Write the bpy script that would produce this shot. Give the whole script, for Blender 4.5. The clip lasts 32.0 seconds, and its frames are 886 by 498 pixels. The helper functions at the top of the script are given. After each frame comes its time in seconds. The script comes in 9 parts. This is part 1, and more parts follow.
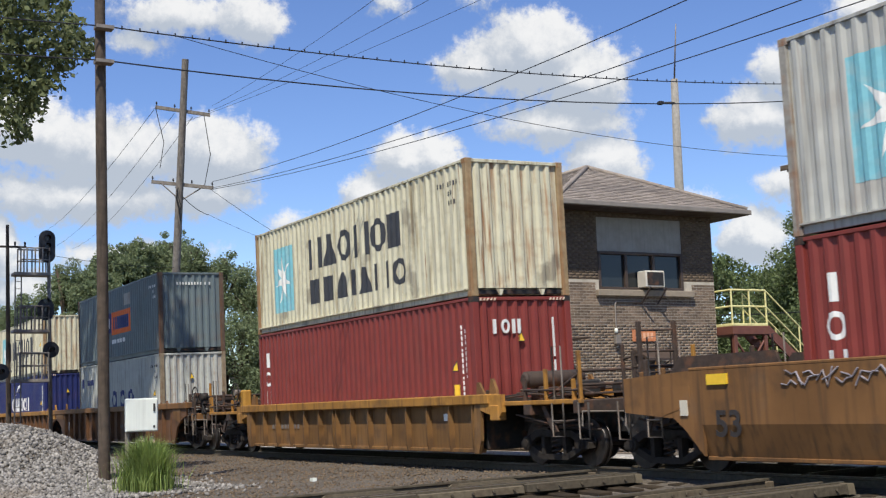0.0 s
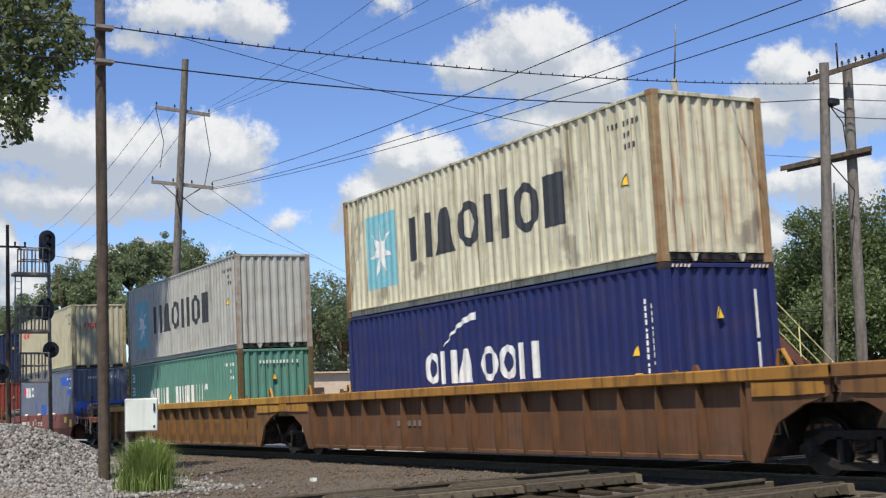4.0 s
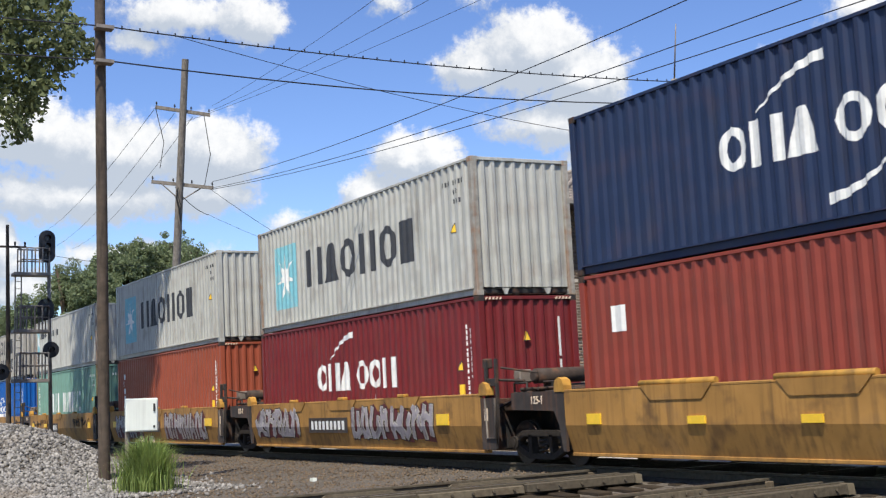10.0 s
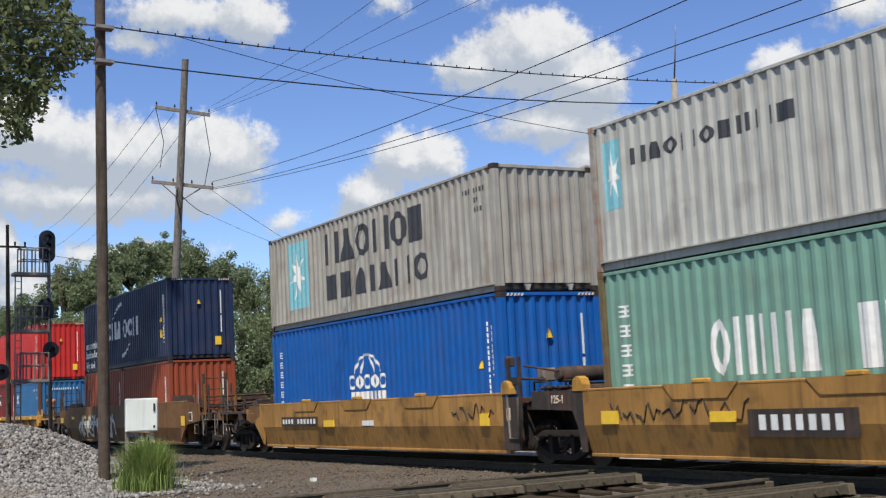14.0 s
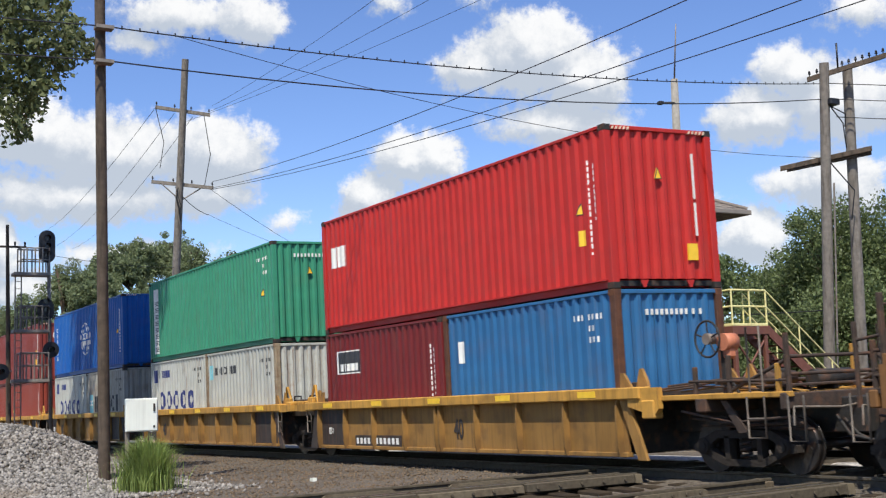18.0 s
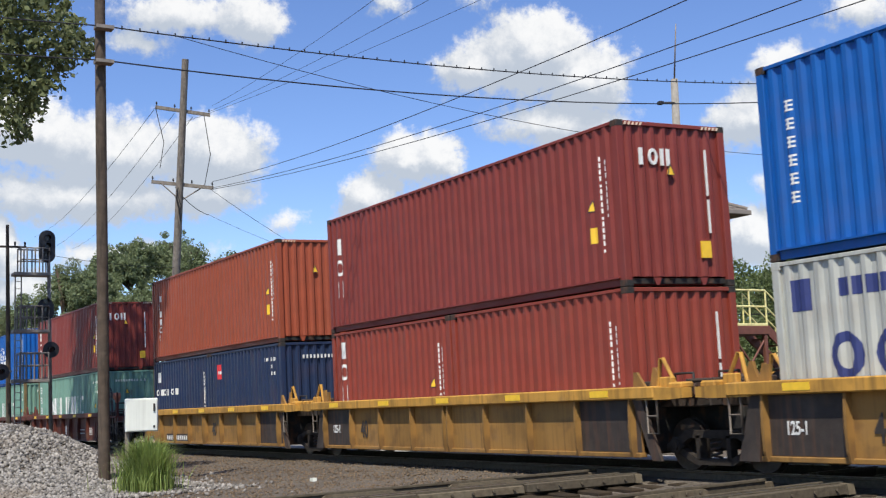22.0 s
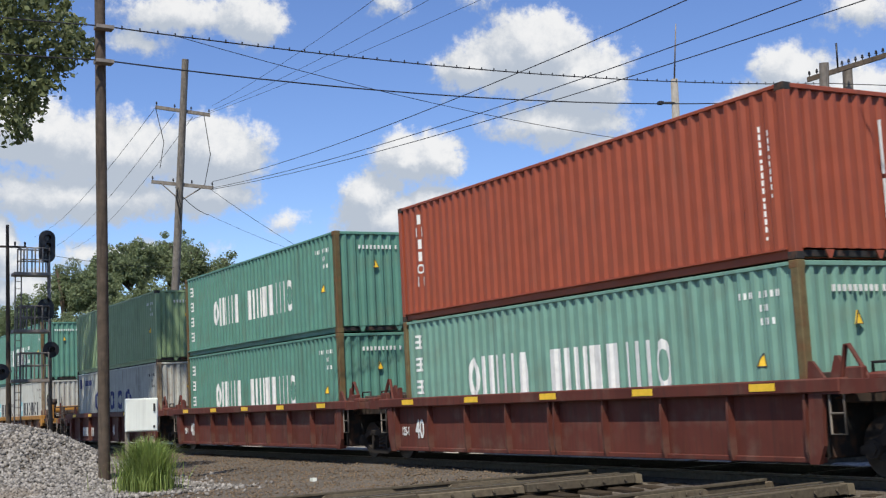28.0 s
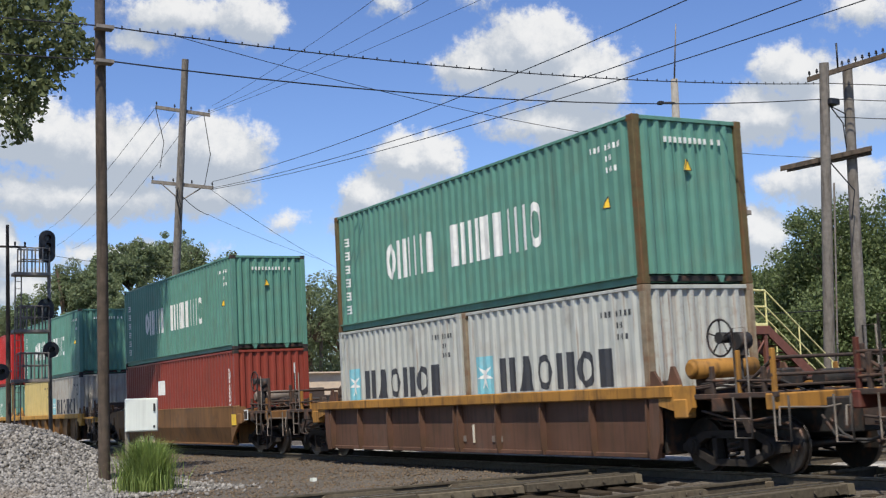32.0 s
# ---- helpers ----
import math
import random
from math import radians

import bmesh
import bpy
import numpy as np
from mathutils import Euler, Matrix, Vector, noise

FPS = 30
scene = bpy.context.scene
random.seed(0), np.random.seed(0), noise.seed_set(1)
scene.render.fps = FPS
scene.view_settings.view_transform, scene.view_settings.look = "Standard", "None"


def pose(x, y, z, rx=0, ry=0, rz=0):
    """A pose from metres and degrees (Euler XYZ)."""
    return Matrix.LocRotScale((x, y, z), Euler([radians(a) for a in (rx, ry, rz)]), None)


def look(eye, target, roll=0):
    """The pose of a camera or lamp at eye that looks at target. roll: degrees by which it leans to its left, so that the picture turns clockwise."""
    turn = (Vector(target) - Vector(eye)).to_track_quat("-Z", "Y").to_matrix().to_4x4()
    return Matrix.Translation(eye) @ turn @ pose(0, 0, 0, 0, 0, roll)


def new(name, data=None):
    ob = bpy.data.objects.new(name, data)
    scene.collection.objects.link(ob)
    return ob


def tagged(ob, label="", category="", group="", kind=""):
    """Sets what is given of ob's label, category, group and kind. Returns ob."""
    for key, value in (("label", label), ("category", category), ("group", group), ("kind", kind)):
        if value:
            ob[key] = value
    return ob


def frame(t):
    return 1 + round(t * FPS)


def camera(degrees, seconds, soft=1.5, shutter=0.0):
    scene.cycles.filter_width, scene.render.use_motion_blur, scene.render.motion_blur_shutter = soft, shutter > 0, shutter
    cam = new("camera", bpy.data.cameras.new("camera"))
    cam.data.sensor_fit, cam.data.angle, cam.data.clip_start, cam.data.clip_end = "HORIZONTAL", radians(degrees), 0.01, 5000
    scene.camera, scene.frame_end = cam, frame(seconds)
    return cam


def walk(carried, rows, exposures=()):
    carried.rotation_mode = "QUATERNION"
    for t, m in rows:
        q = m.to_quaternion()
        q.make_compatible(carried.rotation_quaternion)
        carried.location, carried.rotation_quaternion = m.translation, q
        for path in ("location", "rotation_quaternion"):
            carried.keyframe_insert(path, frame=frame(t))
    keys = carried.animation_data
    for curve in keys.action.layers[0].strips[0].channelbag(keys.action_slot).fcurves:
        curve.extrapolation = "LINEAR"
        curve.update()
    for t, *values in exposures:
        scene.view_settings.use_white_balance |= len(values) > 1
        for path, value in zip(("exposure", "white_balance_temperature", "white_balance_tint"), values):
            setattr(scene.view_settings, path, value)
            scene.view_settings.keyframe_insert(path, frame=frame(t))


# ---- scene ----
# ---- camera: a fixed tripod beside the crossing ----
EYE = (0.0, 0.0, 0.975)
CAM = pose(*EYE, 97.169, 1.883, 60.808)
cam = camera(38.96, 32.0, soft=1.25, shutter=0.08)
# the camera opens up a little for dark wagons and closes for pale ones
EXPOSURE = ((0, 0), (1, 0), (2, 0.03), (3, 0), (5.8, -0.06), (7, -0.04), (8.4, 0.1), (9.4, 0.17), (10.2, 0.17), (11, 0.05), (12, 0), (13, -0.07), (14.2, -0.07), (16.8, 0.2), (18, 0.13), (19, 0.06), (21, 0.04), (22, 0.1), (23.9, 0.22), (25.2, 0.22), (28, -0.02), (30, -0.1), (31, -0.13), (32, -0.05))
walk(cam, [(0.0, CAM), (32.0, CAM)], exposures=[(t, 0.06 + e, 6640.0, 9.0) for t, e in EXPOSURE])

# the main track: along x, canted a little towards the camera
YC, CANT, SPEED = 14.36, 1.2, 11.88
RAIL_Z = -0.17

# ---- light ----
SUN_DIR = Vector((0.415, -0.370, 0.831)).normalized()
sun = new("sun", bpy.data.lights.new("sun", "SUN"))
sun.data.energy, sun.data.angle, sun.data.color = 5.15, radians(0.53), (1.0, 0.945, 0.862)
sun.matrix_world = look(SUN_DIR * 200, (0, 0, 0))


def build_world():
    w = bpy.data.worlds.new("summer_sky")
    w.use_nodes = True
    scene.world = w
    nt = w.node_tree
    nt.nodes.clear()
    N, L = nt.nodes.new, nt.links.new

    def math_(tree, op, a, b=None, c=None, clamp=False):
        n = tree.nodes.new("ShaderNodeMath")
        n.operation, n.use_clamp = op, clamp
        for i, val in enumerate((a, b, c)):
            if val is None:
                continue
            if isinstance(val, (int, float)):
                n.inputs[i].default_value = val
            else:
                tree.links.new(val, n.inputs[i])
        return n.outputs[0]

    def vec_(tree, op, a, b=None):
        n = tree.nodes.new("ShaderNodeVectorMath")
        n.operation = op
        for i, val in enumerate((a, b)):
            if val is None:
                continue
            if isinstance(val, tuple):
                n.inputs[i].default_value = val
            else:
                tree.links.new(val, n.inputs[i])
        return n.outputs["Value"] if op in ("LENGTH", "DISTANCE", "DOT_PRODUCT") else n.outputs[0]

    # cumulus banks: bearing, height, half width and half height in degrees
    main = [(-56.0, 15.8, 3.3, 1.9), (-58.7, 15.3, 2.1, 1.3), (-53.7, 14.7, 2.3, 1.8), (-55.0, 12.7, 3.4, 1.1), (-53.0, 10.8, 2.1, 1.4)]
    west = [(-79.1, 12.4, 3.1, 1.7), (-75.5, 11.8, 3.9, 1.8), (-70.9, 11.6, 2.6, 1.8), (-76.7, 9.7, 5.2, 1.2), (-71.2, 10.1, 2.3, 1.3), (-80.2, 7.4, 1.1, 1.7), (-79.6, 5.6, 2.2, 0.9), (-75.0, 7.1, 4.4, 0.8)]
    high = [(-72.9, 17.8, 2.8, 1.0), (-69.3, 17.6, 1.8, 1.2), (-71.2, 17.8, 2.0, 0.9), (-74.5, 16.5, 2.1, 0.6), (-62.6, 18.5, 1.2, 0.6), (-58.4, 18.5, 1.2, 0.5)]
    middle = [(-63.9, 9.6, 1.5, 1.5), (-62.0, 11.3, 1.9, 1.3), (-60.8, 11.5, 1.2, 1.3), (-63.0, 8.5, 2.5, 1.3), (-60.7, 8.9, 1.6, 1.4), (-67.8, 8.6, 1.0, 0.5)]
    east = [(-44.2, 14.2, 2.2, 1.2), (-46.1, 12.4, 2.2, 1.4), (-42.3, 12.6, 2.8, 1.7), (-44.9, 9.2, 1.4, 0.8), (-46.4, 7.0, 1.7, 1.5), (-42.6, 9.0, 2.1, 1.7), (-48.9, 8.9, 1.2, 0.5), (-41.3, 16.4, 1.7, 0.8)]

    g = bpy.data.node_groups.new("cloud_density", "ShaderNodeTree")
    g.interface.new_socket("at", in_out="INPUT", socket_type="NodeSocketVector")
    g.interface.new_socket("density", in_out="OUTPUT", socket_type="NodeSocketFloat")
    gin, gout = g.nodes.new("NodeGroupInput"), g.nodes.new("NodeGroupOutput")
    warp = g.nodes.new("ShaderNodeTexNoise")
    warp.inputs["Scale"].default_value, warp.inputs["Detail"].default_value, warp.inputs["Roughness"].default_value = 0.5, 7.0, 0.66
    g.links.new(gin.outputs[0], warp.inputs["Vector"])
    off = vec_(g, "SUBTRACT", warp.outputs["Color"], (0.5, 0.5, 0.5))
    off = vec_(g, "MULTIPLY", off, (2.6, 2.0, 0.0))
    at = vec_(g, "ADD", gin.outputs[0], off)
    best = None
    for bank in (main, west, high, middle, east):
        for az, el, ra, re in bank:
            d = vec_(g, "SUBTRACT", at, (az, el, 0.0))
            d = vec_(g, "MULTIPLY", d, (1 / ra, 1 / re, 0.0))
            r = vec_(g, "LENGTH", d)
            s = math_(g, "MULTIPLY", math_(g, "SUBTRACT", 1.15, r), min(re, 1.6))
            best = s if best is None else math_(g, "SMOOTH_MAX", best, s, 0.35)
    # elsewhere in the sky the same fair-weather cumulus goes on
    sep = g.nodes.new("ShaderNodeSeparateXYZ")
    g.links.new(gin.outputs[0], sep.inputs[0])
    side = math_(g, "SUBTRACT", math_(g, "ABSOLUTE", math_(g, "ADD", sep.outputs[0], 60.8)), 26.0)
    over = math_(g, "SUBTRACT", sep.outputs[1], 22.0)
    away = math_(g, "MULTIPLY", math_(g, "MAXIMUM", side, over), 0.15, clamp=True)
    field = g.nodes.new("ShaderNodeTexNoise")
    field.inputs["Scale"].default_value, field.inputs["Detail"].default_value = 0.09, 5.0
    g.links.new(gin.outputs[0], field.inputs["Vector"])
    rest = math_(g, "MULTIPLY", math_(g, "SUBTRACT", field.outputs["Fac"], 0.57), 9.0)
    rest = math_(g, "ADD", math_(g, "MULTIPLY", rest, away), math_(g, "MULTIPLY", math_(g, "SUBTRACT", away, 1.0), 4.0))
    best = math_(g, "MAXIMUM", best, rest)
    g.links.new(best, gout.inputs[0])

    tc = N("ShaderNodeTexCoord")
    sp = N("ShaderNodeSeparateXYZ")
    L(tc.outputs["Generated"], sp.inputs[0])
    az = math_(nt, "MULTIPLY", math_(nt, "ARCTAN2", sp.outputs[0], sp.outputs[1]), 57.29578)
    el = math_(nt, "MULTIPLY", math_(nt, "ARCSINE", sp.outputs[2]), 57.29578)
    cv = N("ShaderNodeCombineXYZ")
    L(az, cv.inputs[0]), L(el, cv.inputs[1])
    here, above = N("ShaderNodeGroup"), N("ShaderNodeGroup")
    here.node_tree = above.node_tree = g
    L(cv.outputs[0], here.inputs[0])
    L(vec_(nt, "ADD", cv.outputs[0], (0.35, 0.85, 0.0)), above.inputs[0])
    fine = N("ShaderNodeTexNoise")
    fine.inputs["Scale"].default_value, fine.inputs["Detail"].default_value, fine.inputs["Roughness"].default_value = 1.1, 7.0, 0.65
    L(cv.outputs[0], fine.inputs["Vector"])
    dens = math_(nt, "ADD", here.outputs[0], math_(nt, "MULTIPLY", math_(nt, "SUBTRACT", fine.outputs["Fac"], 0.5), 1.5))
    cover = N("ShaderNodeMapRange")
    cover.interpolation_type = "SMOOTHSTEP"
    cover.inputs["From Min"].default_value, cover.inputs["From Max"].default_value = -0.05, 0.60
    L(dens, cover.inputs["Value"])
    lit = N("ShaderNodeMapRange")
    lit.interpolation_type = "SMOOTHSTEP"
    lit.inputs["From Min"].default_value, lit.inputs["From Max"].default_value = -0.22, 0.95
    grad = math_(nt, "SUBTRACT", here.outputs[0], above.outputs[0])
    grad = math_(nt, "ADD", grad, math_(nt, "MULTIPLY", math_(nt, "SUBTRACT", fine.outputs["Fac"], 0.5), 1.1))
    L(grad, lit.inputs["Value"])
    tint = N("ShaderNodeMix")
    tint.data_type = "RGBA"
    tint.inputs["A"].default_value, tint.inputs["B"].default_value = (0.56, 0.63, 0.74, 1), (1.02, 1.03, 1.05, 1)
    L(lit.outputs[0], tint.inputs["Factor"])
    sky = N("ShaderNodeTexSky")
    sky.sky_type, sky.sun_disc = "NISHITA", False
    sky.sun_elevation, sky.sun_rotation = math.asin(SUN_DIR.z), math.atan2(SUN_DIR.x, SUN_DIR.y)
    sky.air_density, sky.dust_density, sky.ozone_density = 0.85, 0.0, 4.0
    bg, cl, mx, out = N("ShaderNodeBackground"), N("ShaderNodeBackground"), N("ShaderNodeMixShader"), N("ShaderNodeOutputWorld")
    bg.inputs[1].default_value, cl.inputs[1].default_value = 0.155, 0.85
    deep = N("ShaderNodeHueSaturation")
    deep.inputs["Hue"].default_value, deep.inputs["Saturation"].default_value = 0.512, 1.11
    L(sky.outputs[0], deep.inputs["Color"])
    L(deep.outputs[0], bg.inputs[0]), L(tint.outputs["Result"], cl.inputs[0])
    up = math_(nt, "MULTIPLY", el, 0.6, clamp=True)
    L(math_(nt, "MULTIPLY", math_(nt, "MULTIPLY", cover.outputs[0], 0.97), up), mx.inputs[0])
    L(bg.outputs[0], mx.inputs[1]), L(cl.outputs[0], mx.inputs[2]), L(mx.outputs[0], out.inputs[0])


build_world()

# ---- materials ----


def rgb(r, g, b):
    """A linear colour from 0..255 display values."""
    return tuple((c / 255 / 12.92 if c <= 10 else ((c / 255 + 0.055) / 1.055) ** 2.4) for c in (r, g, b)) + (1.0,)


def surface(name, base, rough=0.6, metal=0.0, grain=(30.0, 0.18), stain=None, streak=None, bump=(40.0, 0.15), vary=0.0, island=0.0, spec=0.5, runs=0.0):
    """A procedural surface at true size. grain: (scale, amount) of light and dark; stain: (scale, amount, colour) of blotches;
    streak: (amount, colour) of runs down the face; bump: (scale, strength); vary: difference from piece to piece."""
    m = bpy.data.materials.new(name)
    m.use_nodes = True
    nt = m.node_tree
    b = nt.nodes["Principled BSDF"]
    N, L = nt.nodes.new, nt.links.new
    b.inputs["Metallic"].default_value = metal
    b.inputs["Specular IOR Level"].default_value = spec
    tc = N("ShaderNodeTexCoord")
    vec = tc.outputs["Object"]
    base = base if len(base) == 4 else (*base, 1.0)

    def noise_(scale, detail=4.0, stretch=None):
        n = N("ShaderNodeTexNoise")
        n.inputs["Scale"].default_value, n.inputs["Detail"].default_value = scale, detail
        if stretch:
            mp = N("ShaderNodeMapping")
            mp.inputs["Scale"].default_value = stretch
            L(vec, mp.inputs[0]), L(mp.outputs[0], n.inputs["Vector"])
        else:
            L(vec, n.inputs["Vector"])
        return n.outputs["Fac"]

    def ramp(value, lo, hi, a=0.0, z=1.0):
        r = N("ShaderNodeMapRange")
        r.inputs["From Min"].default_value, r.inputs["From Max"].default_value = lo, hi
        r.inputs["To Min"].default_value, r.inputs["To Max"].default_value = a, z
        L(value, r.inputs["Value"])
        return r.outputs[0]

    def mixc(fac, a, c, mode="MIX"):
        x = N("ShaderNodeMix")
        x.data_type, x.blend_type = "RGBA", mode
        for sock, val in (("Factor", fac), ("A", a), ("B", c)):
            if isinstance(val, (float, tuple)):
                x.inputs[sock].default_value = val
            else:
                L(val, x.inputs[sock])
        return x.outputs["Result"]

    col = N("ShaderNodeRGB")
    col.outputs[0].default_value = base
    col = col.outputs[0]
    g = noise_(grain[0], 5.0)
    gv = ramp(g, 0.25, 0.75, 1.0 - grain[1], 1.0 + grain[1])
    cmb = N("ShaderNodeCombineColor")
    for i in range(3):
        L(gv, cmb.inputs[i])
    col = mixc(1.0, col, cmb.outputs[0], "MULTIPLY")
    if vary or island:
        if vary:
            info = N("ShaderNodeObjectInfo").outputs["Random"]
        else:
            info = N("ShaderNodeNewGeometry").outputs["Random Per Island"]
        amt = vary or island
        vv = ramp(info, 0.0, 1.0, 1.0 - amt, 1.0 + amt)
        cm2 = N("ShaderNodeCombineColor")
        for i in range(3):
            L(vv, cm2.inputs[i])
        col = mixc(1.0, col, cm2.outputs[0], "MULTIPLY")
    rsock = None
    if stain:
        s = ramp(noise_(stain[0], 6.0), 0.52, 0.70, 0.0, stain[1])
        col = mixc(s, col, tuple(stain[2]) if len(stain[2]) == 4 else (*stain[2], 1.0))
        rsock = s
    if streak:
        s = ramp(noise_(1.0, 6.0, (9.0, 9.0, 0.55)), 0.50, 0.74, 0.0, streak[0])
        col = mixc(s, col, tuple(streak[1]) if len(streak[1]) == 4 else (*streak[1], 1.0))
    if runs:
        # narrow rust runs and scuffs
        s = ramp(noise_(1.0, 5.0, (22.0, 22.0, 0.8)), 0.60, 0.72, 0.0, runs)
        col = mixc(s, col, (0.15, 0.062, 0.026, 1.0))
        s = ramp(noise_(0.9, 8.0), 0.60, 0.66, 0.0, runs * 0.6)
        col = mixc(s, col, (0.11, 0.085, 0.065, 1.0))
    L(col, b.inputs["Base Color"])
    rv = ramp(noise_(grain[0] * 0.31, 3.0), 0.3, 0.7, max(rough - 0.1, 0.03), min(rough + 0.12, 1.0))
    L(rv, b.inputs["Roughness"])
    if bump[1] > 0:
        bp = N("ShaderNodeBump")
        bp.inputs["Strength"].default_value, bp.inputs["Distance"].default_value = bump[1], 0.02
        L(noise_(bump[0], 4.0), bp.inputs["Height"])
        L(bp.outputs[0], b.inputs["Normal"])
    return m


RUST, DIRT = (0.16, 0.065, 0.028), (0.07, 0.06, 0.05)


def paint(name, base, wear=0.25, dirt=0.35, runs=0.12):
    """Weathered container or wagon paint: faded, with dirt runs and a few rust blooms."""
    return surface(name, base, 0.5, 0.0, (2.2, 0.10), (1.6, wear, RUST), (dirt, DIRT), (1.3, 0.10), vary=0.05, spec=0.28, runs=runs)


OLIVE_RUN, PALE_RUST = (0.20, 0.15, 0.075), (0.26, 0.105, 0.035)
PAINTS = {
    "cream": surface("cream_paint", rgb(204, 199, 172), 0.55, 0.0, (2.2, 0.08), (5.0, 0.22, OLIVE_RUN), (0.85, OLIVE_RUN), (1.3, 0.10), vary=0.05, spec=0.25, runs=0.9),
    "grey": paint("pale_grey_paint", rgb(176, 176, 168), 0.2, 0.4, 0.4),
    "drab": paint("drab_grey_paint", rgb(160, 156, 146), 0.3, 0.5),
    "white": paint("off_white_paint", rgb(176, 178, 170), 0.15, 0.35, 0.45),
    "maroon": paint("maroon_paint", rgb(124, 55, 49), 0.06, 0.15),
    "wine": paint("wine_red_paint", rgb(108, 34, 36), 0.10, 0.25),
    "slate": paint("slate_grey_paint", rgb(104, 116, 118), 0.22, 0.3),
    "navy": paint("navy_paint", rgb(34, 48, 76), 0.10, 0.25),
    "indigo": paint("indigo_paint", rgb(36, 44, 92), 0.10, 0.25),
    "green": paint("green_paint", rgb(112, 150, 134), 0.14, 0.3),
    "jade": paint("jade_paint", rgb(90, 136, 120), 0.12, 0.3),
    "emerald": paint("emerald_paint", rgb(58, 138, 108), 0.08, 0.2),
    "leaf": paint("leaf_green_paint", rgb(136, 160, 120), 0.10, 0.25),
    "beige": paint("beige_paint", rgb(180, 173, 144), 0.16, 0.3),
    "bluegrey": paint("blue_grey_paint", rgb(102, 111, 126), 0.12, 0.3),
    "brick": paint("brick_red_paint", rgb(134, 60, 48), 0.12, 0.25),
    "orange": paint("orange_brown_paint", rgb(148, 74, 52), 0.12, 0.25),
    "rustred": paint("rust_red_paint", rgb(144, 70, 46), 0.15, 0.3),
    "blue": paint("bright_blue_paint", rgb(12, 86, 160), 0.08, 0.2),
    "sky": paint("mid_blue_paint", rgb(44, 100, 146), 0.12, 0.25),
    "red": paint("bright_red_paint", rgb(178, 44, 40), 0.08, 0.2),
    "sand": paint("sand_yellow_paint", rgb(190, 170, 110), 0.15, 0.3),
}
WHITE_END = surface("off_white_end_paint", rgb(176, 178, 170), 0.55, 0.0, (2.2, 0.10), (7.0, 0.25, RUST), (0.45, PALE_RUST), (1.3, 0.10), vary=0.05, spec=0.25, runs=0.9)
CREAM_END = surface("cream_end_paint", rgb(200, 195, 168), 0.6, 0.0, (2.2, 0.10), (3.0, 0.35, PALE_RUST), (0.95, PALE_RUST), (1.3, 0.10), vary=0.05, spec=0.25, runs=1.0)


def worn_post(name, base, rust):
    """Corner steel whose paint has given way to rust in long patches."""
    return surface(name, base, 0.7, 0.0, (8, 0.25), (2.6, 0.85, rust), (0.8, rust), (30, 0.3), vary=0.12, spec=0.25)


POSTS = {
    "cream": worn_post("rusty_cream_post", rgb(150, 128, 96), PALE_RUST),
    "grey": worn_post("rusty_grey_post", rgb(150, 146, 136), PALE_RUST),
    "drab": worn_post("rusty_drab_post", rgb(146, 140, 126), PALE_RUST),
    "white": worn_post("rusty_white_post", rgb(140, 126, 104), RUST),
    "beige": worn_post("rusty_beige_post", rgb(150, 142, 112), RUST),
    "jade": worn_post("rusty_jade_post", rgb(96, 84, 56), RUST),
    "green": worn_post("rusty_green_post", rgb(110, 98, 68), RUST),
    "sky": worn_post("rusty_blue_post", rgb(84, 58, 46), RUST),
    "slate": worn_post("rusty_slate_post", rgb(92, 76, 64), RUST),
    "bluegrey": worn_post("rusty_bluegrey_post", rgb(78, 84, 104), RUST),
}


def wagon_paint(name, base, wear, dirt):
    """Wagon paint worn hard: big faded clouds, brown grime in patches and long runs."""
    return surface(name, base, 0.65, 0.0, (0.9, 0.30), (2.4, wear, (0.085, 0.050, 0.028)), (dirt, (0.050, 0.034, 0.022)), (2.0, 0.12), vary=0.06, spec=0.22, runs=0.4)


YELLOW_OLD = wagon_paint("wagon_yellow_paint", rgb(146, 110, 60), 0.5, 0.45)
YELLOW_BROWN = wagon_paint("wagon_ochre_paint", rgb(164, 122, 66), 0.6, 0.5)
BROWN_DARK = wagon_paint("wagon_dark_brown_paint", rgb(96, 70, 56), 0.6, 0.7)
YELLOW_DIRTY = wagon_paint("wagon_dirty_yellow_paint", rgb(124, 91, 54), 0.7, 0.7)
BROWN_OLD = wagon_paint("wagon_brown_paint", rgb(124, 89, 54), 0.55, 0.65)
RUST_BROWN = wagon_paint("wagon_rust_brown_paint", rgb(106, 75, 52), 0.6, 0.6)
RUST_CHORD = wagon_paint("chord_rusty_yellow_paint", rgb(166, 119, 56), 0.65, 0.75)
MAROON_WAGON = surface("wagon_maroon_paint", rgb(94, 50, 41), 0.65, 0.0, (0.9, 0.28), (2.2, 0.5, (0.15, 0.095, 0.072)), (0.55, (0.045, 0.026, 0.02)), (2.0, 0.12), vary=0.06, spec=0.22, runs=0.3)
PINK_WAGON = wagon_paint("wagon_faded_red_paint", rgb(134, 80, 68), 0.3, 0.45)
STEP_STEEL = surface("worn_pale_step_steel", rgb(108, 100, 90), 0.6, 0.2, (10, 0.25), (4, 0.4, RUST), None, (20, 0.1))
TANK_GREY = surface("dusty_grey_tank_paint", rgb(118, 108, 98), 0.7, 0.0, (8, 0.2), (3, 0.5, RUST), None, (20, 0.1))
YELLOW_CHORD = wagon_paint("chord_yellow_paint", rgb(184, 138, 64), 0.45, 0.55)
